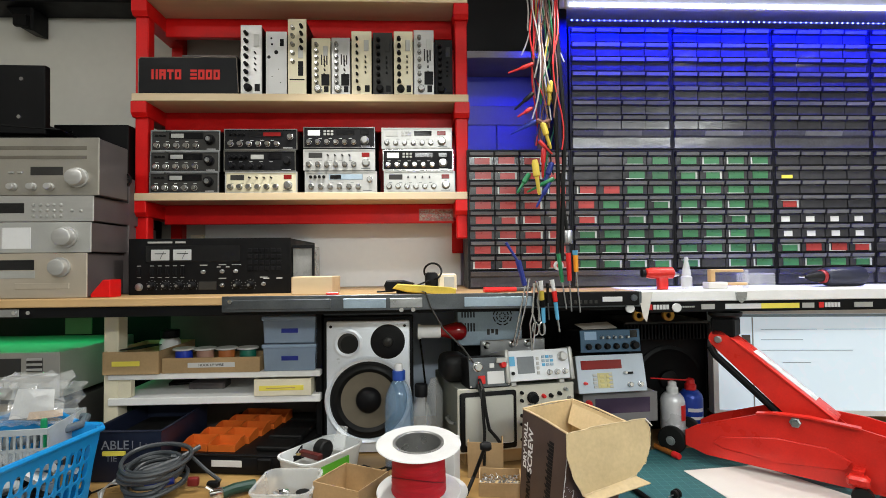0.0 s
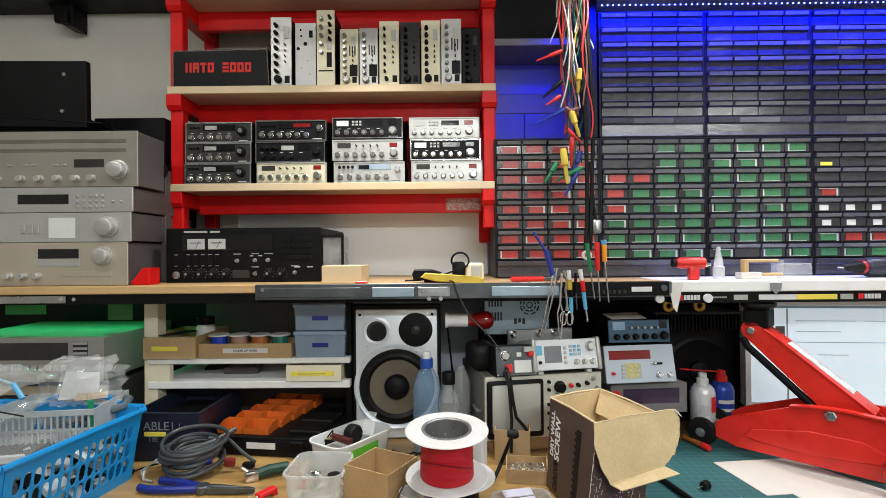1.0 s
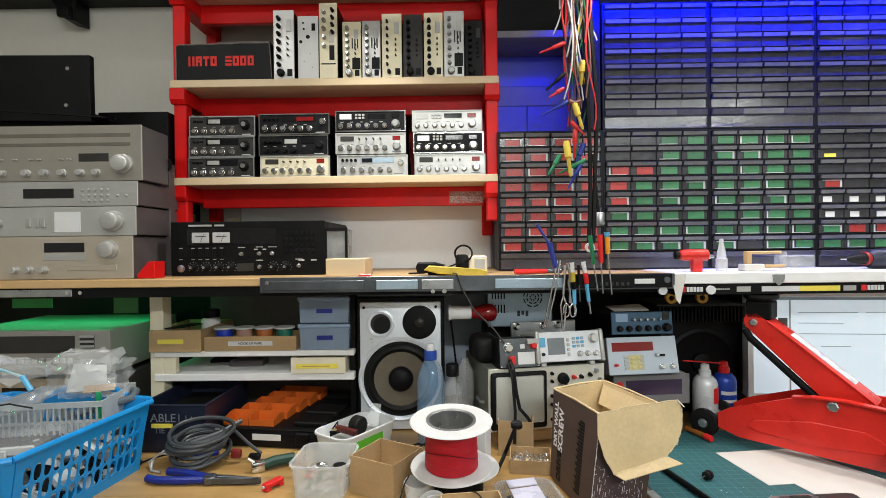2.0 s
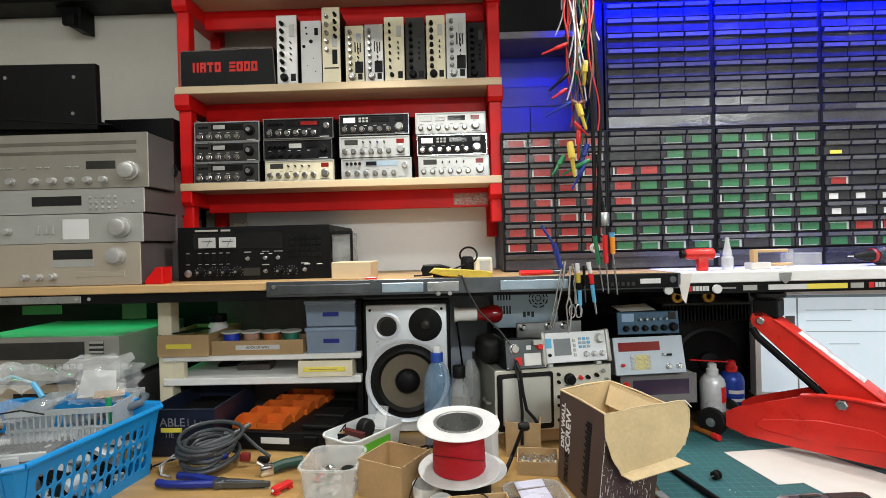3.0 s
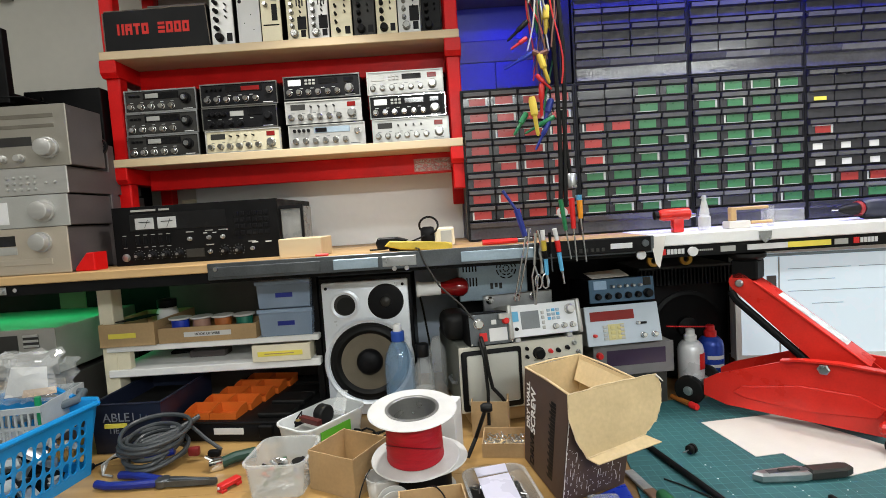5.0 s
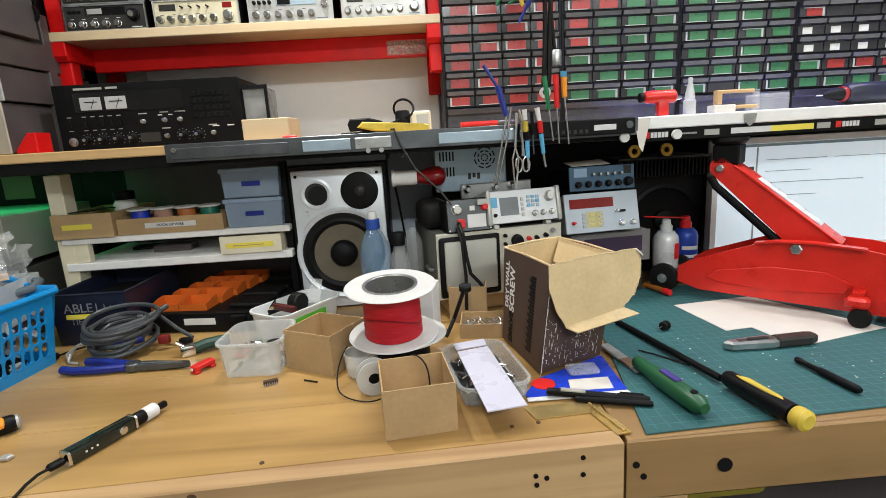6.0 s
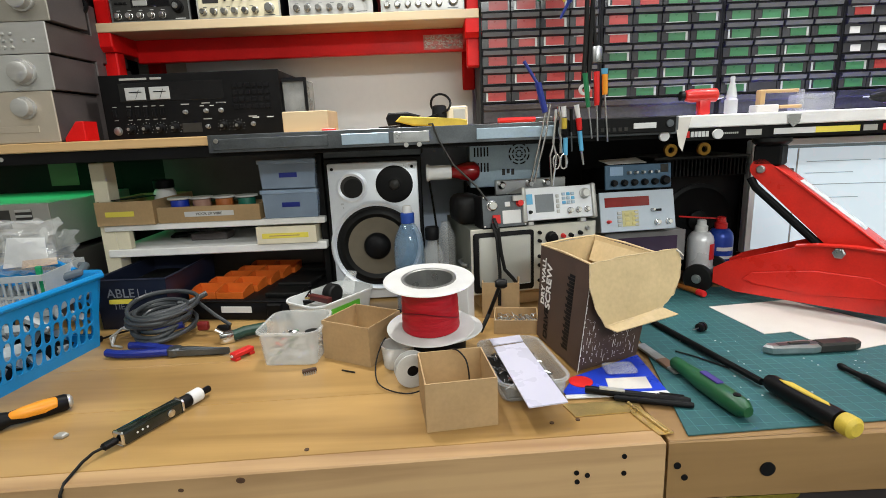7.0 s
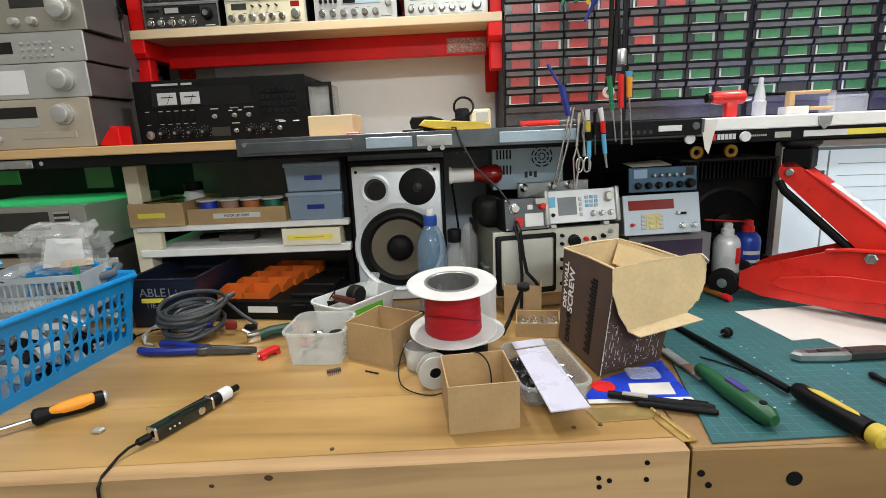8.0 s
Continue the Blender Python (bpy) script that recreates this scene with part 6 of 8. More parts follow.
for y in (-0.030, 0.156):
    c_ = part("caster_fork", G().box(0.335, 0.375, y - 0.016, y + 0.016, 0.040, 0.062, 0.006), JRED, jk)
    part("caster_wheel", G().rev([(0.012, -0.011), (0.019, -0.009), (0.019, 0.009), (0.012, 0.011)], (0.362, y, 0.0195), "y", 20), RUBB, c_)
    part("caster_arm", G().box(0.345, 0.365, min(y, 0.0) if y < 0 else 0.126, 0.0 if y < 0 else y, 0.062, 0.070), JRED, c_)
a0, a1 = Vector((0.072, 0.312)), Vector((0.285, 0.118))
d_ = (a1 - a0).normalized()
n_ = Vector((-d_.y, d_.x))
arm = []
for k in range(9):
    a = math.pi * k / 8
    q_ = a0 + 0.022 * (-d_ * math.sin(a) + n_ * math.cos(a) * -1)
    arm.append((q_.x, q_.y))
arm = arm + [((a1 + n_ * 0.040).x, (a1 + n_ * 0.040).y), ((a1 + d_ * 0.05 + n_ * 0.04).x, (a1 + d_ * 0.05 + n_ * 0.04).y), ((a1 + d_ * 0.05 - n_ * 0.03).x, (a1 + d_ * 0.05 - n_ * 0.03).y), ((a1 - n_ * 0.028).x, (a1 - n_ * 0.028).y)]
part("arm_plate", G().prism(arm, 0.040, 0.045, "xz"), JRED, jk)
part("arm_plate", G().prism(arm, 0.088, 0.093, "xz"), JRED, jk)
top = [a0 + n_ * 0.026 + d_ * 0.02, a0 + n_ * 0.030 + d_ * 0.06, a1 + n_ * 0.045, a1 + n_ * 0.041, a0 + n_ * 0.022 + d_ * 0.02]
part("arm_cover", G().prism([(p.x, p.y) for p in top], 0.036, 0.104, "xz", 0.0015), JRED, jk)
lbl = [a0 + n_ * 0.0290 + d_ * 0.075, a0 + n_ * 0.0400 + d_ * 0.235, a0 + n_ * 0.0385 + d_ * 0.235, a0 + n_ * 0.0275 + d_ * 0.075]
part("warning_label", G().prism([((p + n_ * 0.003).x, (p + n_ * 0.003).y) for p in lbl], 0.058, 0.096, "xz"), M("worn_label", (0.55, 0.60, 0.62), 0.5, var=0.4, scale=60), jk)
part("arm_bolt", G().rev([(0.009, 0.040), (0.009, 0.034), (0.007, 0.032)], (0.074, 0, 0.310), "y", 16), STEEL, jk)
rod0, rod1 = a0 - n_ * 0.030 - d_ * 0.0, a1 - n_ * 0.038
part("link_rod", G().tube([(rod0.x, 0.046, rod0.y), (rod0.x + 0.012, 0.046, rod0.y - 0.022), (rod1.x, 0.05, rod1.y)], 0.009, 10), SATIN, jk, "black greasy link rod")
part("saddle_block", G().box(0.055, 0.112, 0.040, 0.096, 0.318, 0.365, 0.004), SATIN, jk)
part("saddle", G().rev([(0.030, 0.364), (0.034, 0.366), (0.040, 0.372), (0.040, 0.380), (0.034, 0.378), (0.030, 0.370)], (0.083, 0.068, 0), "z", 28), RUBB, jk)


# ---- on the bench ----
mat = thing("cutting_mat", "dark green cutting mat with a faint grid", "cutting mat", (0.269, 0.748, 0.8985))
part("sheet", G().prism([(0, 0), (0.9, 0.045), (0.9, 0.66), (0.10, 0.64), (0.062, 0.32)], 0.0, 0.003, "xy", 0.0008), MATG, mat)
ln = G()
for k in range(44):
    x = 0.02 + 0.02 * k
    lo = 0.006 + 0.05 * x
    hi = 0.62 if x > 0.11 else 0.32 if x > 0.065 else x / 0.062 * 0.30
    if hi > lo + 0.01:
        ln.box(x - 0.0004, x + 0.0004, lo, hi, 0.0030, 0.00325)
for k in range(30):
    y = 0.02 + 0.02 * k
    x0 = 0.064 * y / 0.32 + 0.004 if y < 0.32 else 0.066 + (y - 0.32) / 0.32 * 0.04
    ln.box(x0, 0.89 if y > 0.05 else 0.5, y - 0.0004, y + 0.0004, 0.0030, 0.00325)
tagged(part("grid", ln, MATL, mat), kind="stuff")
rs = random.Random(11)
sp = G()
for k in range(60):
    x, y, r = rs.uniform(0.12, 0.55), rs.uniform(0.08, 0.32), rs.uniform(0.0004, 0.0016)
    sp.box(x - r, x + r, y - r * 0.7, y + r * 0.7, 0.003, 0.0036)
tagged(part("crumbs", sp, LWHT, mat), kind="stuff")
BT = 0.9003   # bench top
MT = 0.9019   # mat top

t = thing("card_sheet", "off-white card with a stepped edge on the mat", "card", (0, 0, MT))
part("sheet", G().prism([(0.560, 1.244), (0.758, 1.266), (0.880, 1.03), (0.70, 0.985), (0.650, 1.035), (0.641, 1.081), (0.583, 1.074)], 0.0, 0.0012, "xy"), PAPER, t)
t = thing("stud", "small black terminal stud with wire ends", "component", (0.470, 1.104, MT), 30)
part("body", G().rev([(0.006, -0.010), (0.009, -0.008), (0.009, -0.001), (0.006, 0.0), (0.010, 0.001), (0.010, 0.006), (0.005, 0.008)], (0, 0, 0.0098), "x", 14), RUBB, t)
part("pin", G().tube([(-0.028, 0, 0.0098), (0.016, 0, 0.0098)], 0.0012, 6), STEEL, t)
t = thing("screwdriver", "small screwdriver with a red handle end", "screwdriver", (0.574, 1.345, MT), -73)
part("handle", G().rev([(0.006, 0), (0.0085, 0.003), (0.0085, 0.020), (0.007, 0.024)], (0.012, 0, 0.0088), "x", 14), REDP, t)
part("handle_body", G().rev([(0.007, -0.05), (0.0075, 0.012)], (0, 0, 0.0088), "x", 12), M("amber_handle", (0.30, 0.10, 0.02), 0.25), t)

kn = thing("utility_knife", "grey utility knife with a metal body", "knife", (0.524, 0.984, MT), 2)
part("body", G().prism([(0.0, 0.004), (0.012, -0.008), (0.085, -0.014), (0.10, -0.012), (0.10, 0.013), (0.085, 0.014), (0.01, 0.012)], 0.0, 0.018, "xy", 0.004), STEEL, kn)
part("grip", G().prism([(0.10, -0.013), (0.165, -0.012), (0.182, -0.004), (0.180, 0.012), (0.165, 0.016), (0.10, 0.014)], 0.0, 0.019, "xy", 0.004), DGREY, kn)
part("slider", G().box(0.045, 0.085, -0.004, 0.004, 0.018, 0.0215, 0.0015), DGREY, kn)
part("groove", G().box(0.025, 0.10, -0.0055, 0.0055, 0.0175, 0.0185), DSTEEL, kn)
pn = thing("pen", "slim black ribbed pen on the mat", "pen", (0.611, 0.918, MT), -84)
part("barrel", G().rev([(0.003, 0), (0.0055, 0.004), (0.0055, 0.012), (0.0045, 0.014), (0.0045, 0.045), (0.0065, 0.05), (0.0065, 0.115), (0.004, 0.12)], (0, 0, 0.0068), "x", 14), SATIN, pn)

pr = thing("pry_bar", "long black bar with a black and yellow handle", "pry bar", (0.387, 1.166, MT))
pr.matrix_world = pose(0.389, 1.160, MT, 0, 0, -79.2)
part("shaft", G().tube([(0, 0, 0.0065), (0.02, 0.0, 0.006), (0.30, 0.0, 0.010)], 0.006, 10), SATIN, pr)
part("handle", G().rev([(0.011, 0.312), (0.0135, 0.320), (0.0135, 0.340), (0.0145, 0.36), (0.0150, 0.41), (0.0152, 0.432)], (0, 0, 0.0178), "x", 20), BLACK, pr)
part("end_cap", G().rev([(0.0150, 0.436), (0.0156, 0.440), (0.0152, 0.452), (0.010, 0.456)], (0, 0, 0.0182), "x", 20), YEL, pr, "yellow end cap")
part("inlay", G().prism([(0.335, -0.004), (0.345, -0.0065), (0.40, -0.005), (0.418, -0.002), (0.41, 0.004), (0.35, 0.006)], 0.0310, 0.0334, "xy", 0.001), YEL, pr)

fl = thing("file", "flat file with a green rubber handle", "file", (0.319, 1.045, MT), -80.6)
part("blade", G().box(0, 0.125, -0.010, 0.010, 0.001, 0.006, 0.001), M("file_steel", (0.34, 0.34, 0.33), 0.5, 0.6, var=0.25, scale=90), fl)
part("handle", G().rev([(0.007, 0.106), (0.011, 0.112), (0.0115, 0.14), (0.0155, 0.18), (0.016, 0.235), (0.0145, 0.268), (0.008, 0.280)], (0, 0, 0.0165), "x", 22), GREENH, fl, "green rubber handle")
part("grip_inlay", G().box(0.180, 0.222, -0.006, 0.006, 0.0318, 0.0335, 0.0015), M("purple_grip", (0.05, 0.03, 0.20), 0.5), fl)
part("rust_patch", G().box(0.070, 0.104, -0.0102, 0.0102, 0.0008, 0.0064, 0.001), M("rusty_steel", (0.20, 0.115, 0.075), 0.6, 0.3, var=0.3, scale=60), fl, "brown discoloured steel")
part("hang_hole", G().rev([(0.0055, 0.0005), (0.0055, 0.003)], (0.256, 0, 0.0295), "z", 14), BLACK, fl)
wr = thing("wire_offcut", "thin black wire offcut on the mat", "wire", (0.374, 1.012, MT))
part("wire", G().tube([(0, 0, 0.0018), (0.02, -0.022, 0.002), (0.04, -0.05, 0.0018), (0.058, -0.078, 0.0018)], 0.0016, 6), RUBB, wr)
mk_ = thing("marker", "black marker pen with a white barcode label", "marker", (0.160, 0.868, 0.9125), -16, ry=2)
part("barrel", G().rev([(0.005, 0), (0.0062, 0.003), (0.0062, 0.105), (0.0055, 0.108)], (0, 0, 0), "x", 16), BLACK, mk_)
part("cap", G().rev([(0.0066, 0.108), (0.0066, 0.150), (0.005, 0.156)], (0, 0, 0), "x", 16), SATIN, mk_)
part("label", G().box(0.022, 0.060, -0.0045, 0.0045, 0.0046, 0.0066), GREYP, mk_)
part("pocket_clip", G().box(0.112, 0.148, 0.004, 0.008, 0.003, 0.0065, 0.001), BLACK, mk_)
t = thing("marker", "second slim black pen beside the marker", "marker", (0.200, 0.848, 0.9065), -17)
part("barrel", G().rev([(0.0035, 0), (0.005, 0.004), (0.005, 0.11), (0.004, 0.115)], (0, 0, 0), "x", 14), BLACK, t)

bl = thing("blister_pack", "blue and white blister pack with a red seal", "packaging", (0, 0, BT))
BLUEP = M("blue_print", (0.012, 0.045, 0.50), 0.3, var=0.08)
part("backing_card", G().prism([(0.128, 0.880), (0.160, 0.930), (0.298, 1.004), (0.293, 0.868), (0.130, 0.868)], 0.002, 0.0036, "xy"), BLUEP, bl)
part("white_edge", G().prism([(0.128, 0.868), (0.293, 0.868), (0.2945, 0.858), (0.128, 0.857)], 0.002, 0.0034, "xy"), LWHT, bl)
part("white_panel", G().prism([(0.209, 0.916), (0.278, 0.916), (0.273, 0.876), (0.203, 0.878)], 0.0037, 0.0042, "xy"), PAPER, bl)
part("red_seal", G().rev([(0.020, 0.0037), (0.020, 0.0046)], (0.165, 0.909, 0), "z", 24), REDP, bl)
part("blister", G().box(0.215, 0.270, 0.924, 0.962, 0.0038, 0.014, 0.006, 2), CLEAR, bl)
t = thing("brass_strip", "bent brass strip on the bench edge", "brass strip", (0, 0, BT))
BRASS = M("brass", (0.66, 0.49, 0.20), 0.34, 0.85, var=0.2, scale=30)
part("leaf", G().prism([(0.205, 0.836), (0.226, 0.836), (0.252, 0.754), (0.230, 0.750)], 0.0006, 0.0022, "xy"), BRASS, t)
part("knuckle", G().tube([(0.218, 0.835, 0.0035), (0.242, 0.754, 0.0035)], 0.0028, 8), BRASS, t)
t = thing("brass_plate", "shiny brass plate lying on the bench", "metal plate", (0, 0, BT))
part("plate", G().prism([(0.118, 0.842), (0.215, 0.846), (0.213, 0.812), (0.128, 0.806)], 0.0006, 0.002, "xy"), BRASS, t)

# drywall screw box
DB = thing("screw_box", "dark brown drywall screw carton with an open flap", "cardboard box", (0, 0, BT))
BROWN = M("brown_print", (0.070, 0.042, 0.032), 0.5, var=0.25, scale=22)
base = [(0.133, 1.122), (0.169, 0.948), (0.296, 1.006), (0.262, 1.185)]
topc = [(0.143, 1.125), (0.193, 0.952), (0.330, 1.010), (0.272, 1.192)]


def inset(p, f):
    """A corner drawn in towards the middle of the box."""
    return 0.222 + (p[0] - 0.222) * f, 1.068 + (p[1] - 1.068) * f


def wall4(bz, tz, b0, b1, t0, t1, thick):
    g = G()
    g.strip([(*b0, bz), (*b1, bz), (*t1, tz), (*t0, tz)], thick)
    return g


for k in range(4):
    j = (k + 1) % 4
    if k:
        part("side", wall4(0.0035, 0.195, base[k], base[j], topc[k], topc[j], 0.0008), BROWN, DB)
    if k:
        part("inner_side", wall4(0.005, 0.1955, inset(base[k], 0.972), inset(base[j], 0.972), inset(topc[k], 0.972), inset(topc[j], 0.972), -0.001), CARDL, DB)
    part("rim", G().tube([(*topc[k], 0.196), (topc[k][0] * 0.5 + topc[j][0] * 0.5, topc[k][1] * 0.5 + topc[j][1] * 0.5, 0.1985), (*topc[j], 0.196)], 0.0022, 6), CARDL, DB)
part("bottom", G().prism([(x * 0.98 + 0.0042, y * 0.98 + 0.021) for x, y in base], 0.0046, 0.006, "xy"), CARDL, DB)
fc = [Vector(p) for p in ((0.187, 0.950, 0.198), (0.270, 0.986, 0.202), (0.370, 1.027, 0.199), (0.378, 1.027, 0.179), (0.375, 1.019, 0.149), (0.359, 1.007, 0.119), (0.333, 0.992, 0.101), (0.288, 0.972, 0.094), (0.213, 0.939, 0.090), (0.196, 0.938, 0.120), (0.185, 0.941, 0.159))]
g = G()
nn = Vector((0.0008, -0.002, 0.0003))
lo = [g.bm.verts.new(p) for p in fc]
hi = [g.bm.verts.new(p + nn) for p in fc]
cl_, ch_ = g.bm.verts.new(Vector((0.28, 0.976, 0.145))), g.bm.verts.new(Vector((0.28, 0.973, 0.145)))
for k in range(len(fc)):
    j = (k + 1) % len(fc)
    g.bm.faces.new((lo[k], lo[j], cl_))
    g.bm.faces.new((hi[j], hi[k], ch_))
    g.bm.faces.new((lo[j], lo[k], hi[k], hi[j]))
part("flap", g, CARDL, DB, "torn plain cardboard flap hanging down")
tn = G()
for k in range(len(fc)):
    a_, b_ = fc[k], fc[(k + 1) % len(fc)]
    run = [a_.lerp(b_, q / 6) + nn * 1.1 + Vector((rs.gauss(0, 0.0006), rs.gauss(0, 0.0005), rs.gauss(0, 0.0006))) for q in range(7)]
    tn.tube(run, 0.0011, 5)
part("torn_edge", tn, M("torn_card", (0.60, 0.47, 0.29), 0.85, var=0.25, scale=60, bump=0.4), DB, "pale torn edge of the flap")
g = G().strip([(0.213, 0.938, 0.090), (0.333, 0.991, 0.101), (0.362, 0.985, 0.088), (0.230, 0.925, 0.084)], 0.002)
part("flap_end", g, CARDL, DB)
part("inner_flap", G().strip([(0.268, 1.180, 0.190), (0.322, 1.018, 0.188), (0.300, 1.020, 0.150), (0.252, 1.165, 0.150)], 0.002), CARDL, DB)
part("torn_paper", G().tube([(0.370, 1.024, 0.198), (0.376, 1.021, 0.193), (0.381, 1.018, 0.187)], 0.0022, 6, 0.4), PAPER, DB)
e0 = Vector((base[0][0], base[0][1], 0.0))
ux = Vector((base[1][0] - base[0][0], base[1][1] - base[0][1], 0)).normalized()
uz = Vector((0.5 * (topc[0][0] - base[0][0] + topc[1][0] - base[1][0]), 0.5 * (topc[0][1] - base[0][1] + topc[1][1] - base[1][1]), 0.192)).normalized()
un = ux.cross(uz)


PRINTW = M("white_print", (0.70, 0.68, 0.66), 0.6, var=0.12, scale=60)
B4, T4 = [Vector((*p, 0.0035)) for p in base], [Vector((*p, 0.195)) for p in topc]


def skin(u, v):
    """A point on the bulging printed side, u along its foot and v up it."""
    f = u / 0.178
    a, b = B4[0].lerp(B4[1], f), T4[0].lerp(T4[1], f)
    return a.lerp(b, v / 0.192)


g = G()
grid = [[g.bm.verts.new(skin(0.178 * i / 8, 0.192 * j / 8) + un * 0.0008) for j in range(9)] for i in range(9)]
back = [[g.bm.verts.new(skin(0.178 * i / 8, 0.192 * j / 8)) for j in range(9)] for i in range(9)]
for L in (grid, back):
    for i in range(8):
        for j in range(8):
            g.bm.faces.new((L[i][j], L[i + 1][j], L[i + 1][j + 1], L[i][j + 1]))
part("printed_side", g, BROWN, DB, "brown printed side")
g = G()
back = [[g.bm.verts.new(skin(0.004 + 0.170 * i / 8, 0.002 + 0.190 * j / 8) - un * (0.0012 + 0.001 * k)) for j in range(9)] for k in range(2) for i in range(9)]
for L in (back[:9], back[9:]):
    for i in range(8):
        for j in range(8):
            g.bm.faces.new((L[i][j], L[i + 1][j], L[i + 1][j + 1], L[i][j + 1]))
part("inner_side", g, CARDL, DB)


def printed(text, size, u0, v0, mt):
    """Lettering that runs up the printed side."""
    ob = words(text, size, mt, DB, pose(0, 0, 0), 0.0003, bold=0.0006)
    for w in ob.data.vertices:
        x, y, z = w.co
        w.co = skin(u0 - y, v0 + x) + un * (0.0016 + z)
    ob.data.update()


printed("DRY WALL", 0.0195, 0.020, 0.122, PRINTW)
printed("SCREW", 0.0275, 0.043, 0.116, PRINTW)
printed("DRIVE", 0.024, 0.040, 0.040, BLACK)
teeth = G()
for k in range(22):
    q = [skin(0.112 + 0.004 * (k % 2), 0.02 + 0.0065 * k), skin(0.134, 0.02 + 0.0065 * k), skin(0.134, 0.0255 + 0.0065 * k), skin(0.108 + 0.008 * (k % 2), 0.0255 + 0.0065 * k)]
    teeth.strip([p + un * 0.0009 for p in q], 0.0003)
part("screw_picture", teeth, BLACK, DB)
def front(u, v):
    """A point on the plain side under the flap, u along its foot and v up it."""
    f = u / 0.140
    return B4[1].lerp(B4[2], f).lerp(T4[1].lerp(T4[2], f), v / 0.192)


sc_ = G()
f0, fx = Vector((base[1][0], base[1][1], 0)), Vector((base[2][0] - base[1][0], base[2][1] - base[1][1], 0)).normalized()
fz = Vector((0.022, 0.004, 0.192)).normalized()
fn = fx.cross(fz)
for k in range(190):
    tall = k % 3 == 0
    u, v = rs.uniform(0.004, 0.128), 0.006 + 0.090 * rs.random()
    w_, h_ = (rs.uniform(0.0004, 0.0009), rs.uniform(0.004, 0.014)) if tall else (rs.uniform(0.0006, 0.0035), rs.uniform(0.0003, 0.0009))
    q = [front(u, v), front(u + w_, v), front(u + w_, v + h_), front(u, v + h_)]
    sc_.strip([p + fn * 0.0012 for p in q], 0.0003)
for k in range(46):
    p = f0.lerp(Vector((topc[1][0], topc[1][1], 0.195)), k / 45) + fn * 0.0008
    e_ = rs.uniform(0.0006, 0.0026)
    sc_.strip([p, p + fx * e_, p + fx * e_ + fz * 0.0045, p + fz * 0.0045], 0.0004)
tagged(part("scuffs", sc_, PRINTW, DB, "pale scuff marks"), kind="stuff")

# cardboard boxes
cb1 = open_box("cardboard_box", "small open cardboard box, empty", (-0.094, 0.784, BT), 0.106, 0.112, 0.076, CARD, 7, 0.0022, CARDL, "cardboard box", group="open cartons")
cb2 = open_box("cardboard_box", "small open cardboard box holding scraps", (-0.300, 1.062, BT), 0.112, 0.108, 0.078, CARD, -29, 0.0022, CARDL, "cardboard box", group="open cartons")
t = open_box("cardboard_box", "cardboard tray of small screws", (0.045, 1.145, BT), 0.095, 0.085, 0.030, CARD, -8, 0.0022, CARDL, "cardboard box", group="open cartons")
scr = G()
for k in range(160):
    x, y = rs.uniform(0.006, 0.088), rs.uniform(0.006, 0.078)
    a = rs.uniform(0, 6.28)
    scr.tube([(x, y, 0.012 + rs.uniform(0, 0.008)), (x + 0.008 * math.cos(a), y + 0.008 * math.sin(a), 0.014 + rs.uniform(0, 0.008))], 0.0011, 4)
tagged(part("screws", scr, STEEL, t), kind="stuff")
t = open_box("cardboard_box", "upright cardboard offcut box behind the spool", (0.030, 1.245, BT), 0.085, 0.055, 0.085, CARD, -10, 0.0022, CARDL, "cardboard box", group="open cartons")
hm = thing("probe", "black probe with a knob leaning on the carton", "probe", (0, 0, 0))
part("rod", G().tube([(0.013, 1.099, 0.925), (0.033, 1.122, 0.955), (0.054, 1.102, 1.020)], 0.0042, 8), RUBB, hm)
part("knob", G().rev([(0.006, -0.012), (0.010, -0.006), (0.010, 0.006), (0.007, 0.012)], (0.057, 1.107, 1.023), "x", 14), RUBB, hm)
wbx = thing("white_carton", "white carton behind the wire spool", "box", (-0.108, 1.165, BT), -18)
part("body", G().box(0, 0.105, 0, 0.05, 0, 0.124, 0.002), LWHT, wbx)
for u in (0.03, 0.06, 0.075):
    part("dot", G().rev([(0.0022, 0), (0.0022, -0.0006)], (u, 0, 0.085), "y", 8), BLACK, wbx)

def outline(w, d, r, grow, n=5):
    """A rounded rectangle from (0, 0) to (w, d), grown outwards."""
    pts = []
    for cx, cy, a0 in ((w - r, r, -90), (w - r, d - r, 0), (r, d - r, 90), (r, r, 180)):
        for k in range(n + 1):
            a = radians(a0 + 90 * k / n)
            pts.append((cx + (r + grow) * math.cos(a), cy + (r + grow) * math.sin(a)))
    return pts


def tub(name, label, category, at, w, d, h, taper, r, mt, rz):
    """A thin moulded tub with rounded corners and a rolled rim."""
    t = thing(name, label, category, at, rz)
    g = G()
    rings = [[g.bm.verts.new((x, y, z)) for x, y in outline(w, d, r, gr)] for gr, z in ((-0.004, 0.0), (0.0, 0.002), (taper, h - 0.004), (taper + 0.004, h - 0.004), (taper + 0.004, h), (taper - 0.0015, h), (-0.0015, 0.004), (-0.006, 0.0025))]
    m = len(rings[0])
    for a, b in zip(rings, rings[1:]):
        for k in range(m):
            g.bm.faces.new((a[k], a[(k + 1) % m], b[(k + 1) % m], b[k]))
    g.bm.faces.new(list(reversed(rings[0])))
    g.bm.faces.new(rings[-1])
    part("moulded_tub", g, mt, t)
    return t


# plastic case with lid
pc = tub("parts_case", "smoky clear parts case with loose screws", "parts case", (0.028, 0.855, BT), 0.106, 0.175, 0.034, 0.004, 0.018, M("smoky_plastic", (0.50, 0.53, 0.55), 0.12, var=0.08, alpha=0.34), 8)
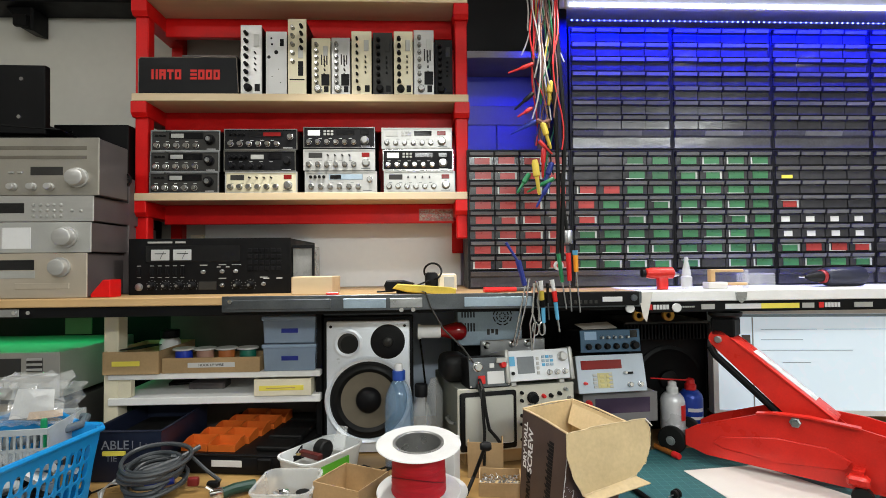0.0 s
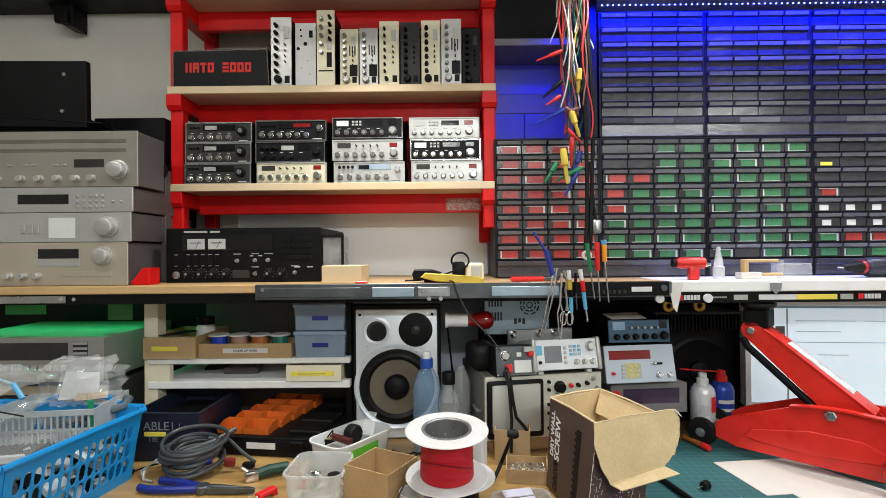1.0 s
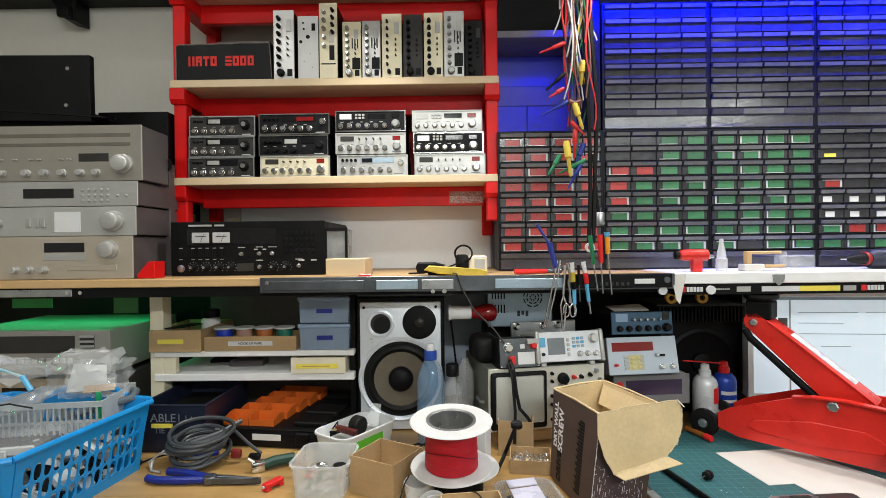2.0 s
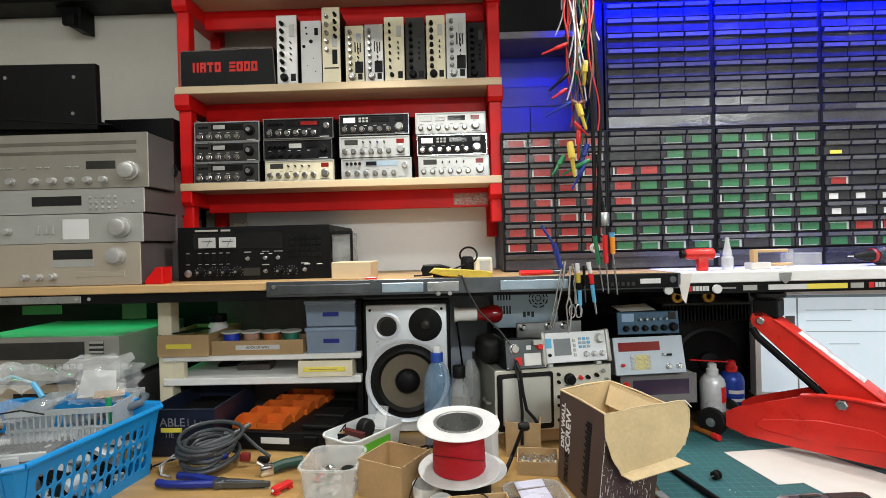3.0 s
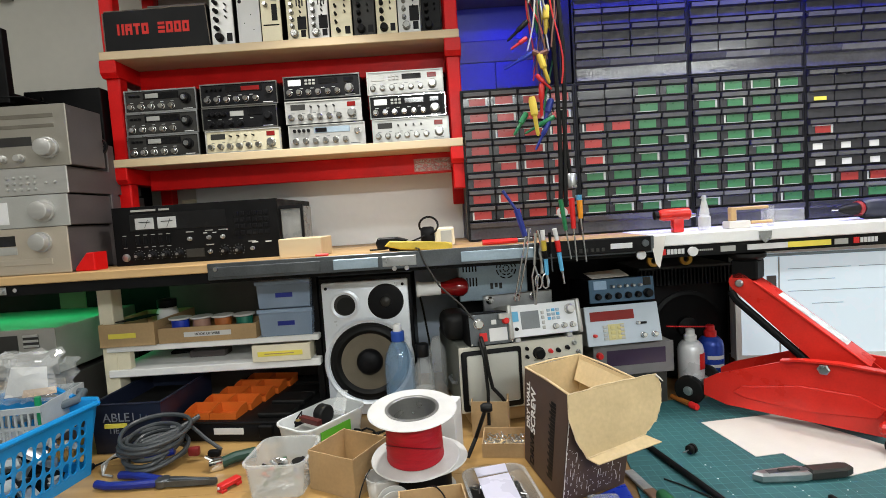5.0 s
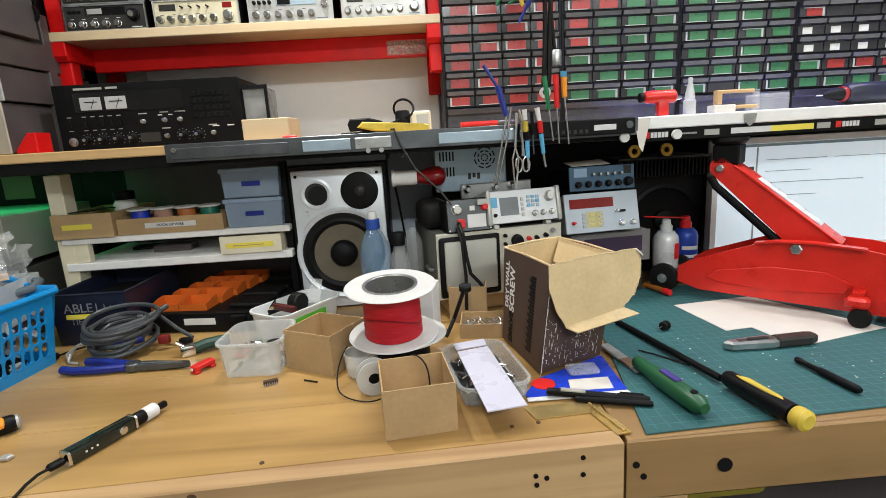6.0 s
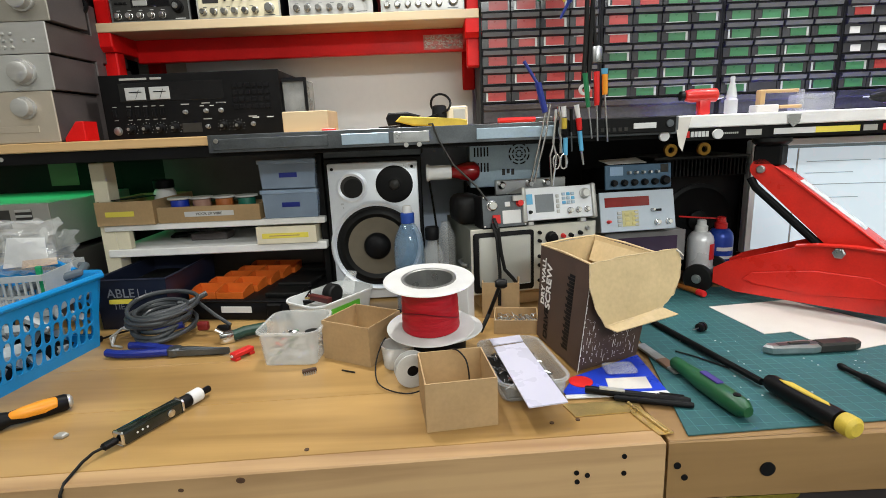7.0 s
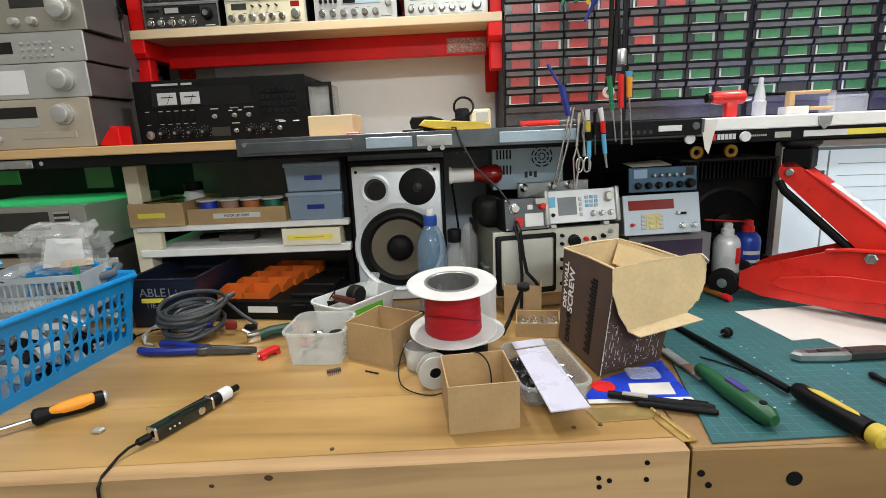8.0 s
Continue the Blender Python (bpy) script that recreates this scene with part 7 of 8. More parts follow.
part("tray_floor", G().box(0.006, 0.10, 0.006, 0.168, 0.003, 0.005), DGREY, pc)
scr = G()
for k in range(150):
    x, y = rs.uniform(0.010, 0.092), rs.uniform(0.012, 0.16)
    a = rs.uniform(0, 6.28)
    scr.tube([(x, y, 0.010 + rs.uniform(0, 0.010)), (x + 0.011 * math.cos(a), y + 0.011 * math.sin(a), 0.012 + rs.uniform(0, 0.010))], 0.0013, 5)
tagged(part("screws", scr, CHROME, pc), kind="stuff")
ld = thing("case_lid", "frosted lilac plastic lid resting on the parts case", "lid", (0, 0, BT))
part("lid", G().strip([(0.053, 0.778, 0.0352), (0.112, 0.788, 0.0352), (0.084, 1.000, 0.0385), (0.027, 0.985, 0.0385)], 0.002), M("lilac_plastic", (0.56, 0.55, 0.66), 0.3, var=0.02, alpha=0.94), ld)
part("lid_step", G().strip([(0.026, 0.988, 0.0412), (0.083, 1.002, 0.0412), (0.081, 1.030, 0.0416), (0.022, 1.016, 0.0416)], 0.0018), bpy.data.materials["lilac_plastic"], ld)

def glide(p, n=5):
    """A smooth run of points through the given ones."""
    p = [Vector(q) for q in p]
    out = []
    for k in range(len(p) - 1):
        a, b, c, d = p[max(k - 1, 0)], p[k], p[k + 1], p[min(k + 2, len(p) - 1)]
        for j in range(n):
            s = j / n
            out.append(b + (c - a) * (0.5 * s) + (a * 2 - b * 5 + c * 4 - d) * (0.5 * s * s) + (b * 3 - a - c * 3 + d) * (0.5 * s ** 3))
    return out + [p[-1]]


# wire spools
rw = thing("wire_spool", "white spool of red wire standing on another spool", "wire spool", (-0.086, 1.024, 0.9705), 0, rx=5.5)
part("flange", G().rev([(0.030, 0.0), (0.081, 0.0), (0.083, 0.0015), (0.081, 0.003), (0.030, 0.003)], (0, 0, 0), "z", 56), SPOOLW, rw)
wn = [(0.0535 - 0.003 * (k / 39) + (0.0003 if k % 2 else 0.0) + 0.0003 * math.sin(k * 0.9), 0.004 + 0.00228 * k) for k in range(40)]
part("winding", G().rev(wn, (0, 0, 0), "z", 48, False), WIREW, rw, "tight red wire winding")
part("flange", G().rev([(0.044, 0.094), (0.081, 0.094), (0.083, 0.0955), (0.081, 0.097), (0.045, 0.097)], (0, 0, 0), "z", 56, False), SPOOLW, rw)
part("bore", G().rev([(0.050, 0.0972), (0.050, 0.0990), (0.046, 0.0990), (0.044, 0.0975), (0.043, 0.015)], (0, 0, 0), "z", 40, False), M("bore_steel", (0.34, 0.34, 0.33), 0.32, 0.75), rw, "grey steel bore")
part("bore_floor", G().rev([(0.043, 0.016), (0.043, 0.017)], (0, 0, 0), "z", 36), GREYP, rw)
part("stray_strand", G().tube([(0.0535 * math.cos(a), 0.0545 * math.sin(a), 0.034 - 0.016 * math.sin(1.4 * a + 1.0)) for a in [-2.9 + 0.13 * k for k in range(20)]], 0.0011, 5), M("dark_red_wire", (0.16, 0.004, 0.010), 0.45), rw, "darker strand crossing the winding")
s2 = thing("wire_spool", "white spool with a dark core lying flat", "wire spool", (-0.073, 1.040, BT))
part("flange", G().rev([(0.060, 0), (0.060, 0.003)], (0, 0, 0), "z", 36), SPOOLW, s2)
part("core", G().rev([(0.052, 0.003), (0.052, 0.060)], (0, 0, 0), "z", 36), BLACK, s2)
part("flange", G().rev([(0.083, 0.060), (0.085, 0.062), (0.084, 0.0645)], (0, 0, 0), "z", 48), SPOOLW, s2)
s3 = thing("wire_spool", "small white reel standing on edge", "wire spool", (-0.118, 0.922, BT), 15)
part("flange", G().rev([(0.030, 0.0), (0.030, 0.003), (0.010, 0.003), (0.010, 0.0), (0.030, 0.0)], (0, 0, 0.0305), "y", 32, False), SPOOLW, s3)
part("winding", G().rev([(0.011, 0.003), (0.011, 0.018)], (0, 0, 0.0305), "y", 20), BLACK, s3)
part("flange", G().rev([(0.030, 0.018), (0.030, 0.021)], (0, 0, 0.0305), "y", 32), SPOOLW, s3)
lw = thing("wire_end", "loose thin dark wire looping off the spool", "wire", (0, 0, BT))
part("wire", G().tube(glide([(-0.170, 1.000, 0.062), (-0.178, 0.985, 0.052), (-0.186, 0.960, 0.028), (-0.180, 0.930, 0.008), (-0.150, 0.905, 0.003), (-0.115, 0.898, 0.004), (-0.085, 0.905, 0.02), (-0.062, 0.92, 0.065)]), 0.0013, 6), RUBB, lw)
part("wire", G().tube(glide([(-0.062, 0.92, 0.065), (-0.045, 0.895, 0.079), (-0.030, 0.872, 0.070), (-0.026, 0.862, 0.040), (-0.030, 0.855, 0.010)]), 0.0013, 6), RUBB, lw)
t2 = thing("plastic_tub", "small clear tub of clips beside the spools", "tub", (-0.150, 1.015, BT))
part("tub", G().rev([(0.026, 0.0), (0.028, 0.002), (0.032, 0.044), (0.030, 0.044), (0.026, 0.003)], (0, 0, 0), "z", 28, False), FROST, t2)
part("clips", G().rev([(0.025, 0.003), (0.027, 0.018)], (0, 0, 0), "z", 18), LWHT, t2)

# tubs
tb = tub("plastic_tub", "clear plastic tub of small parts and bags", "tub", (-0.412, 1.034, BT), 0.104, 0.112, 0.070, 0.007, 0.014, M("cloudy_plastic", (0.74, 0.76, 0.75), 0.2, var=0.06, alpha=0.34), -3)
rc = random.Random(5)
for k in range(54):
    mt = (CHROME, BLACK, GREYP, CHROME, STEEL, REDP, GREYP, STEEL, GREENH)[k % 9]
    g = G().box(-0.008, 0.008, -0.004, 0.004, -0.003, 0.003, 0.001)
    c = part("component", g, mt, tb)
    c.matrix_basis = pose(rc.uniform(0.012, 0.098), rc.uniform(0.012, 0.10), rc.uniform(0.008, 0.040), rc.uniform(-40, 40), rc.uniform(-40, 40), rc.uniform(0, 180))
g = G().box(0.008, 0.102, 0.008, 0.107, 0.003, 0.022, 0.008, 2)
part("bag_of_parts", g, CLEAR, tb)
part("jar_lid", G().rev([(0.013, 0), (0.014, 0.006)], (0.085, 0.05, 0.045), "z", 16), BLACK, tb)
tw_ = tub("plastic_tub", "white plastic tub with a green label", "tub", (-0.414, 1.240, BT), 0.096, 0.172, 0.066, 0.010, 0.020, M("tub_white", (0.72, 0.74, 0.74), 0.35, var=0.05, alpha=0.88), -35)
part("label", G().box(0.1045, 0.1075, 0.030, 0.120, 0.014, 0.050), M("green_print", (0.10, 0.42, 0.03), 0.45), tw_)
part("motor", G().rev([(0.020, -0.014), (0.023, -0.010), (0.023, 0.010), (0.020, 0.014)], (0.055, 0.085, 0.066), "x", 20), RUBB, tw_)
part("board", G().box(0.025, 0.090, 0.035, 0.050, 0.060, 0.072, 0.001), M("maroon_board", (0.08, 0.012, 0.01), 0.4), tw_)
part("ring_terminal", G().rev([(0.006, -0.001), (0.006, 0.001)], (0.03, 0.03, 0.066), "z", 12), BRASS, tw_)
part("clear_bag", G().strip([(0.06, 0.10, 0.060), (0.10, 0.11, 0.062), (0.085, 0.14, 0.110), (0.065, 0.13, 0.112)], 0.001), CLEAR, tw_)
part("filling", G().box(0.008, 0.088, 0.010, 0.160, 0.004, 0.045, 0.006), GREYP, tw_)
part("bracket", G().tube([(0.01, 0.04, 0.06), (0.02, 0.05, 0.078), (0.03, 0.04, 0.07)], 0.0018, 6), BLACK, tw_)

# bottles
wbt = thing("water_bottle", "blue plastic bottle with a pale cap", "bottle", (-0.137, 1.335, BT))
resize(wbt, 1.0, 1.0, 1.06)
part("bottle", G().rev([(0.030, 0), (0.036, 0.004), (0.037, 0.03), (0.0355, 0.035), (0.037, 0.04), (0.037, 0.10), (0.0355, 0.105), (0.037, 0.11), (0.037, 0.150), (0.033, 0.172), (0.022, 0.195), (0.0145, 0.205), (0.0145, 0.222)], (0, 0, 0), "z", 32), BLUEB, wbt)
part("neck_band", G().rev([(0.016, 0.205), (0.0165, 0.207), (0.0165, 0.226), (0.015, 0.228)], (0, 0, 0), "z", 24), M("blue_cap", (0.02, 0.07, 0.36), 0.4), wbt)
part("cap", G().rev([(0.011, 0.228), (0.011, 0.240), (0.009, 0.244)], (0, 0, 0), "z", 20), LWHT, wbt)
gb = thing("glass_bottle", "clear square bottle with a black cap", "bottle", (-0.080, 1.345, BT))
part("bottle", G().rev([(0.024, 0), (0.027, 0.003), (0.027, 0.130), (0.022, 0.148), (0.013, 0.160), (0.013, 0.172)], (0, 0, 0), "z", 24), CLEAR, gb)
part("cap", G().rev([(0.0165, 0.172), (0.017, 0.174), (0.017, 0.200), (0.015, 0.203)], (0, 0, 0), "z", 20), BLACK, gb)
part("label", G().rev([(0.0274, 0.05), (0.0274, 0.09)], (0, 0, 0), "z", 24, False), FROST, gb)
gb2 = thing("glass_bottle", "clear plastic bottle behind the black-capped one", "bottle", (-0.045, 1.40, BT))
part("bottle", G().rev([(0.022, 0), (0.024, 0.003), (0.024, 0.170), (0.012, 0.195), (0.010, 0.205)], (0, 0, 0), "z", 20), CLEAR, gb2)

lc = thing("loose_cables", "tangle of thin black cables on the bench", "cables", (-0.16, 1.27, BT))
for k in range(4):
    ph = 1.3 * k
    part("cable", G().tube([(-0.10 + 0.018 * j, 0.03 * math.sin(0.9 * j + ph), 0.004 + 0.012 * abs(math.sin(0.6 * j + ph))) for j in range(14)], 0.0025, 6), RUBB, lc)
# bins
nb = open_box("parts_bin", "navy plastic bin with scratched lettering", (-0.872, 1.282, BT), 0.165, 0.24, 0.121, NAVY, -2, 0.004, None, "bin", 0.004)
part("rim", G().tube([(-0.004, -0.004, 0.121), (0.169, -0.004, 0.121), (0.169, 0.244, 0.121), (-0.004, 0.244, 0.121), (-0.004, -0.004, 0.121)], 0.003, 6), NAVY, nb)
SCR = M("scratched_print", (0.20, 0.21, 0.25), 0.6, var=0.5, scale=120)
for k, u in enumerate((0.10, 0.118, 0.132)):
    part("scratch", G().box(u, u + 0.0012, -0.0052, -0.0030, 0.080 + 0.004 * k, 0.098 - 0.003 * k), SCR, nb)
words("ABLE", 0.030, SCR, nb, pose(0.060, -0.0055, 0.088, 90, 0, 0), 0.0003)
words("TIE", 0.020, SCR, nb, pose(0.050, -0.0042, 0.056, 90, 0, 0), 0.0003)
part("yellow_strip", G().box(0.030, 0.084, -0.0066, -0.0030, 0.064, 0.074), LYEL, nb)
part("filling", G().box(0.008, 0.157, 0.008, 0.232, 0.004, 0.09, 0.01), RUBB, nb)

tr = thing("organiser", "black organiser case with orange compartment bins", "organiser", (-0.704, 1.322, BT), -8)
part("lower_shell", G().box(0, 0.335, 0, 0.36, 0, 0.046, 0.008, 2), BLACK, tr)
part("rim", G().tube([(0.004, 0.004, 0.047), (0.331, 0.004, 0.047), (0.331, 0.356, 0.047), (0.004, 0.356, 0.047), (0.004, 0.004, 0.047)], 0.004, 6), BLACK, tr)
part("latch", G().box(0.225, 0.262, -0.008, 0.002, 0.012, 0.044, 0.003), SATIN, tr)
slab(tr, "label", 0.106, 0.184, 0.020, 0.036, 0.001, LWHT)
part("well", G().box(0.012, 0.32, 0.012, 0.348, 0.046, 0.048), RUBB, tr)


def orange_bin(w, d, h):
    """An open compartment with thin sloping walls and a low front."""
    g = G()
    g.box(0.001, w - 0.001, 0.001, d - 0.001, 0.0, 0.002)
    g.prism([(0.0, 0.0), (d, 0.0), (d, h), (d * 0.55, h * 0.96), (0.0, h * 0.62)], 0.0, 0.002, "yz")
    g.prism([(0.0, 0.0), (d, 0.0), (d, h), (d * 0.55, h * 0.96), (0.0, h * 0.62)], w - 0.002, w, "yz")
    g.box(0.002, w - 0.002, 0.0, 0.002, 0.0, h * 0.62).box(0.002, w - 0.002, d - 0.002, d, 0.0, h)
    return g.mesh("orange_bin", ORNG)


OBIN = orange_bin(0.070, 0.054, 0.026)
for j in range(5):
    for i in range(2):
        c = part("orange_bin", OBIN, None, tr)
        c.location = (0.012 + 0.008 * j + 0.072 * i, 0.022 + 0.060 * j, 0.0472)
for j in range(4):
    c = part("black_bin", G().box(0, 0.090, 0, 0.066, 0.0, 0.012 + 0.004 * (j % 2), 0.003), RUBB, tr, "dark filled compartment")
    c.location = (0.205, 0.030 + 0.074 * j, 0.048)

# blue basket
BK = thing("basket", "blue plastic basket full of clear parts boxes and bags", "basket", (-0.864, 0.870, BT), -8)
resize(BK, 1.0, 1.0, 1.07)
BL_, BWD = 0.315, 0.36   # length along its side, width


def lattice(org, u, v, n, ulen, rows, lean):
    """One wall of the basket: a moulded sheet with rows of rounded slots between solid bands."""
    g = G()
    o, u, v, n = Vector(org), Vector(u), Vector(v), Vector(n)
    thick = n * 0.0026

    def spot(a, b):
        return o + u * a + v * b + n * lean * b

    def sheet(a0, b0, a1, b1):
        g.strip([spot(a0, b0), spot(a1, b0), spot(a1, b1), spot(a0, b1)], 0.0026)

    sheet(0, 0, ulen, rows[0])
    sheet(0, rows[-1], ulen, 0.147)
    sheet(0, rows[0], 0.014, rows[-1])
    sheet(ulen - 0.014, rows[0], ulen, rows[-1])
    cols = int((ulen - 0.028) / 0.0195)
    step = (ulen - 0.028) / cols
    for k in range(cols):
        for b0, b1 in zip(rows, rows[1:]):
            a0, a1 = 0.014 + step * k, 0.014 + step * (k + 1)
            ca, cb_, hw, hh = (a0 + a1) / 2, (b0 + b1) / 2, step / 2, (b1 - b0) / 2
            edge, hole = [], []
            for q in range(12):
                t = 2 * math.pi * (q + 0.5) / 12
                c, d = math.cos(t), math.sin(t)
                f = 1 / max(abs(c), abs(d))
                edge.append((ca + hw * c * f, cb_ + hh * d * f))
                hole.append((ca + hw * 0.80 * math.copysign(abs(c) ** 0.7, c), cb_ + hh * 0.90 * math.copysign(abs(d) ** 0.75, d)))
            lo = [[g.bm.verts.new(spot(*p) + w) for p in ring] for ring in (edge, hole) for w in (Vector((0, 0, 0)), thick)]
            for q in range(12):
                r = (q + 1) % 12
                g.bm.faces.new((lo[0][q], lo[0][r], lo[2][r], lo[2][q]))
                g.bm.faces.new((lo[1][q], lo[3][q], lo[3][r], lo[1][r]))
                g.bm.faces.new((lo[2][q], lo[2][r], lo[3][r], lo[3][q]))
    return g


part("side_wall", lattice((0, 0, 0), (0, 1, 0), (0, 0, 1), (1, 0, 0), BL_, (0.020, 0.054, 0.090, 0.124), 0.18), BASK, BK)
part("side_wall", lattice((-BWD, 0, 0), (0, 1, 0), (0, 0, 1), (-1, 0, 0), BL_, (0.020, 0.054, 0.090, 0.124), 0.18), BASK, BK)
part("end_wall", lattice((-BWD, 0, 0), (1, 0, 0), (0, 0, 1), (0, -1, 0), BWD, (0.020, 0.054, 0.090, 0.124), 0.18), BASK, BK)
part("end_wall", lattice((-BWD, BL_, 0), (1, 0, 0), (0, 0, 1), (0, 1, 0), BWD, (0.020, 0.054, 0.090, 0.124), 0.18), BASK, BK)
part("floor_sheet", G().box(-BWD, 0, 0, BL_, 0.0, 0.003), BASK, BK)
r_ = 0.030
part("rim", G().tube([(r_, -r_ + 0.02, 0.147), (r_, BL_ + r_ - 0.02, 0.147), (r_ - 0.02, BL_ + r_, 0.147), (-BWD - r_ + 0.02, BL_ + r_, 0.147), (-BWD - r_, BL_ + r_ - 0.02, 0.147), (-BWD - r_, -r_ + 0.02, 0.147), (-BWD - r_ + 0.02, -r_, 0.147), (r_ - 0.02, -r_, 0.147), (r_, -r_ + 0.02, 0.147)], 0.006, 8), BASK, BK)
part("handle", G().tube([(-0.05, BL_ + r_, 0.150), (-0.10, BL_ + r_ + 0.006, 0.166), (-0.20, BL_ + r_ + 0.006, 0.166), (-0.25, BL_ + r_, 0.150)], 0.008, 8), BASK, BK)
for x, y, dx, dy in ((0.0, 0.0, 1, -1), (0.0, BL_, 1, 1), (-BWD, 0.0, -1, -1), (-BWD, BL_, -1, 1)):
    part("corner", G().strip([(x, y, 0.0), (x + dx * 0.0265, y, 0.147), (x + dx * 0.021, y + dy * 0.021, 0.147), (x, y + dy * 0.0265, 0.147)], 0.0022), BASK, BK)
ib = thing("inner_basket", "small grey perforated tray standing in the blue basket", "tray", (-1.075, 1.085, 0.995), 8)
GR2 = M("frost_grey", (0.50, 0.53, 0.54), 0.35, alpha=0.75)
for k in range(17):
    part("slat", G().box(0.008 + 0.0125 * k - 0.002, 0.008 + 0.0125 * k + 0.002, 0, 0.003, 0.0112, 0.0738), GR2, ib)
g = G()
g.box(0, 0.22, 0, 0.003, 0, 0.011).box(0, 0.22, -0.002, 0.004, 0.074, 0.086).box(0, 0.22, 0, 0.003, 0.040, 0.046)
part("slotted_wall", g, GR2, ib)
part("end_wall", G().box(0, 0.003, 0.003, 0.157, 0, 0.086), GR2, ib)
part("end_wall", G().box(0.217, 0.22, 0.003, 0.157, 0, 0.086), GR2, ib)
part("back_wall", G().box(0, 0.22, 0.157, 0.16, 0, 0.086), GR2, ib)
part("base", G().box(0, 0.22, 0.003, 0.157, 0, 0.003), GR2, ib)
pb = thing("parts_box", "clear lidded parts box lying in the basket", "parts box", (-1.16, 0.93, 0.985), 12)
part("box", G().box(0, 0.26, 0, 0.15, 0, 0.045, 0.004), CLEAR, pb)
part("lid_rim", G().box(-0.004, 0.264, -0.006, 0.002, 0.034, 0.050, 0.002), FROST, pb)
for x in (0.05, 0.19):
    part("latch", G().box(x, x + 0.03, -0.012, -0.006, 0.015, 0.046, 0.002), FROST, pb)
part("contents", G().box(0.01, 0.25, 0.01, 0.14, 0.003, 0.026, 0.003), DGREY, pb)
fl_ = G()
for k in range(140):
    c = Vector((-rs.uniform(0.02, BWD - 0.02), rs.uniform(0.02, BL_ - 0.02), rs.uniform(0.006, 0.085)))
    m = pose(*c, rs.uniform(0, 90), rs.uniform(0, 90), rs.uniform(0, 180))
    fl_.box(-0.022, 0.022, -0.012, 0.012, -0.006, 0.006, 0.0, m=m)
tagged(part("filling", fl_, M("clear_bits", (0.60, 0.66, 0.68), 0.2, var=0.2, alpha=0.55), BK, "clear bags and plastic parts"), kind="stuff")
fl_ = G()
for k in range(60):
    c = Vector((-rs.uniform(0.03, BWD - 0.03), rs.uniform(0.03, BL_ - 0.03), rs.uniform(0.006, 0.07)))
    m = pose(*c, rs.uniform(0, 90), rs.uniform(0, 90), rs.uniform(0, 180))
    fl_.box(-0.03, 0.03, -0.010, 0.010, -0.008, 0.008, 0.0, m=m)
tagged(part("filling", fl_, RUBB, BK, "dark parts"), kind="stuff")


def crumpled(name, label, at, w, d, h, mt, seed):
    """A crumpled plastic bag: a sheet folded into facets."""
    t = thing(name, label, "plastic bag", at, rs.uniform(-20, 20))
    g = G()
    r = random.Random(seed)
    nx, ny = 16, 12
    fold = [(r.uniform(0, 6.28), r.uniform(14, 38), r.uniform(0.10, 0.24)) for _ in range(6)]

    def crease(x, y):
        return sum(f * abs(math.sin((x * math.cos(a) + y * math.sin(a)) * k * 1.6 + a)) for a, k, f in fold) * h * 0.55

    V = []
    for side in (1, -0.5):
        V.append([])
        for i in range(nx + 1):
            V[-1].append([])
            for j in range(ny + 1):
                x, y = (i / nx - 0.5) * w, (j / ny - 0.5) * d
                puff = h * (math.sin(math.pi * i / nx) * math.sin(math.pi * j / ny)) ** 0.6 * 0.4
                V[-1][-1].append(g.bm.verts.new((x + r.gauss(0, 0.003), y + r.gauss(0, 0.003), side * (puff + crease(x, y)))))
    for L in V:
        for i in range(nx):
            for j in range(ny):
                g.bm.faces.new((L[i][j], L[i + 1][j], L[i + 1][j + 1]))
                g.bm.faces.new((L[i][j], L[i + 1][j + 1], L[i][j + 1]))
    f_ = part("film", g, mt, t)
    f_.data.polygons.foreach_set("use_smooth", [False] * len(f_.data.polygons))
    return t


FILM = M("bag_film", (0.80, 0.82, 0.82), 0.07, var=0.05, alpha=0.27, spec=1.0, coat=0.8)
b1 = crumpled("plastic_bag", "crumpled clear plastic bag on the parts boxes", (-0.950, 1.185, 1.115), 0.15, 0.10, 0.12, FILM, 1)
part("slip", G().strip([(-0.052, -0.038, -0.006), (0.036, -0.034, -0.004), (0.030, 0.020, 0.012), (-0.046, 0.026, 0.008)], 0.0008), LWHT, b1)
part("slip", G().strip([(-0.01, -0.044, 0.004), (0.060, -0.040, 0.006), (0.058, -0.026, 0.010), (-0.008, -0.028, 0.008)], 0.0008), M("peach_card", (0.62, 0.46, 0.34), 0.7), b1)
b1.matrix_world = pose(-0.935, 1.20, 1.118, 58, 0, 8)
b2 = crumpled("plastic_bag", "clear plastic bag of offcuts in the basket", (-1.11, 1.12, 1.095), 0.20, 0.16, 0.11, FILM, 2)
b3 = crumpled("plastic_bag", "silvery plastic bag at the basket rim", (-1.06, 0.90, 1.045), 0.22, 0.12, 0.06, FILM, 4)
gt = thing("green_clip", "green plastic clip on the inner tray", "clip", (-0.895, 1.150, 1.03), 18)
part("clip", G().box(0, 0.011, -0.007, 0.003, 0.0, 0.062, 0.002), M("bright_green", (0.01, 0.30, 0.12), 0.4), gt)
hose = thing("grey_hose", "grey coiled hose end resting in the basket", "hose", (-0.91, 1.16, 1.048))
part("hose", G().tube([(-0.02, -0.03, 0.0), (0.03, 0.02, 0.006), (0.06, 0.05, 0.012), (0.05, 0.085, 0.018), (0.0, 0.10, 0.016), (-0.06, 0.09, 0.012)], 0.009, 10), M("hose_grey", (0.10, 0.125, 0.15), 0.45), hose)
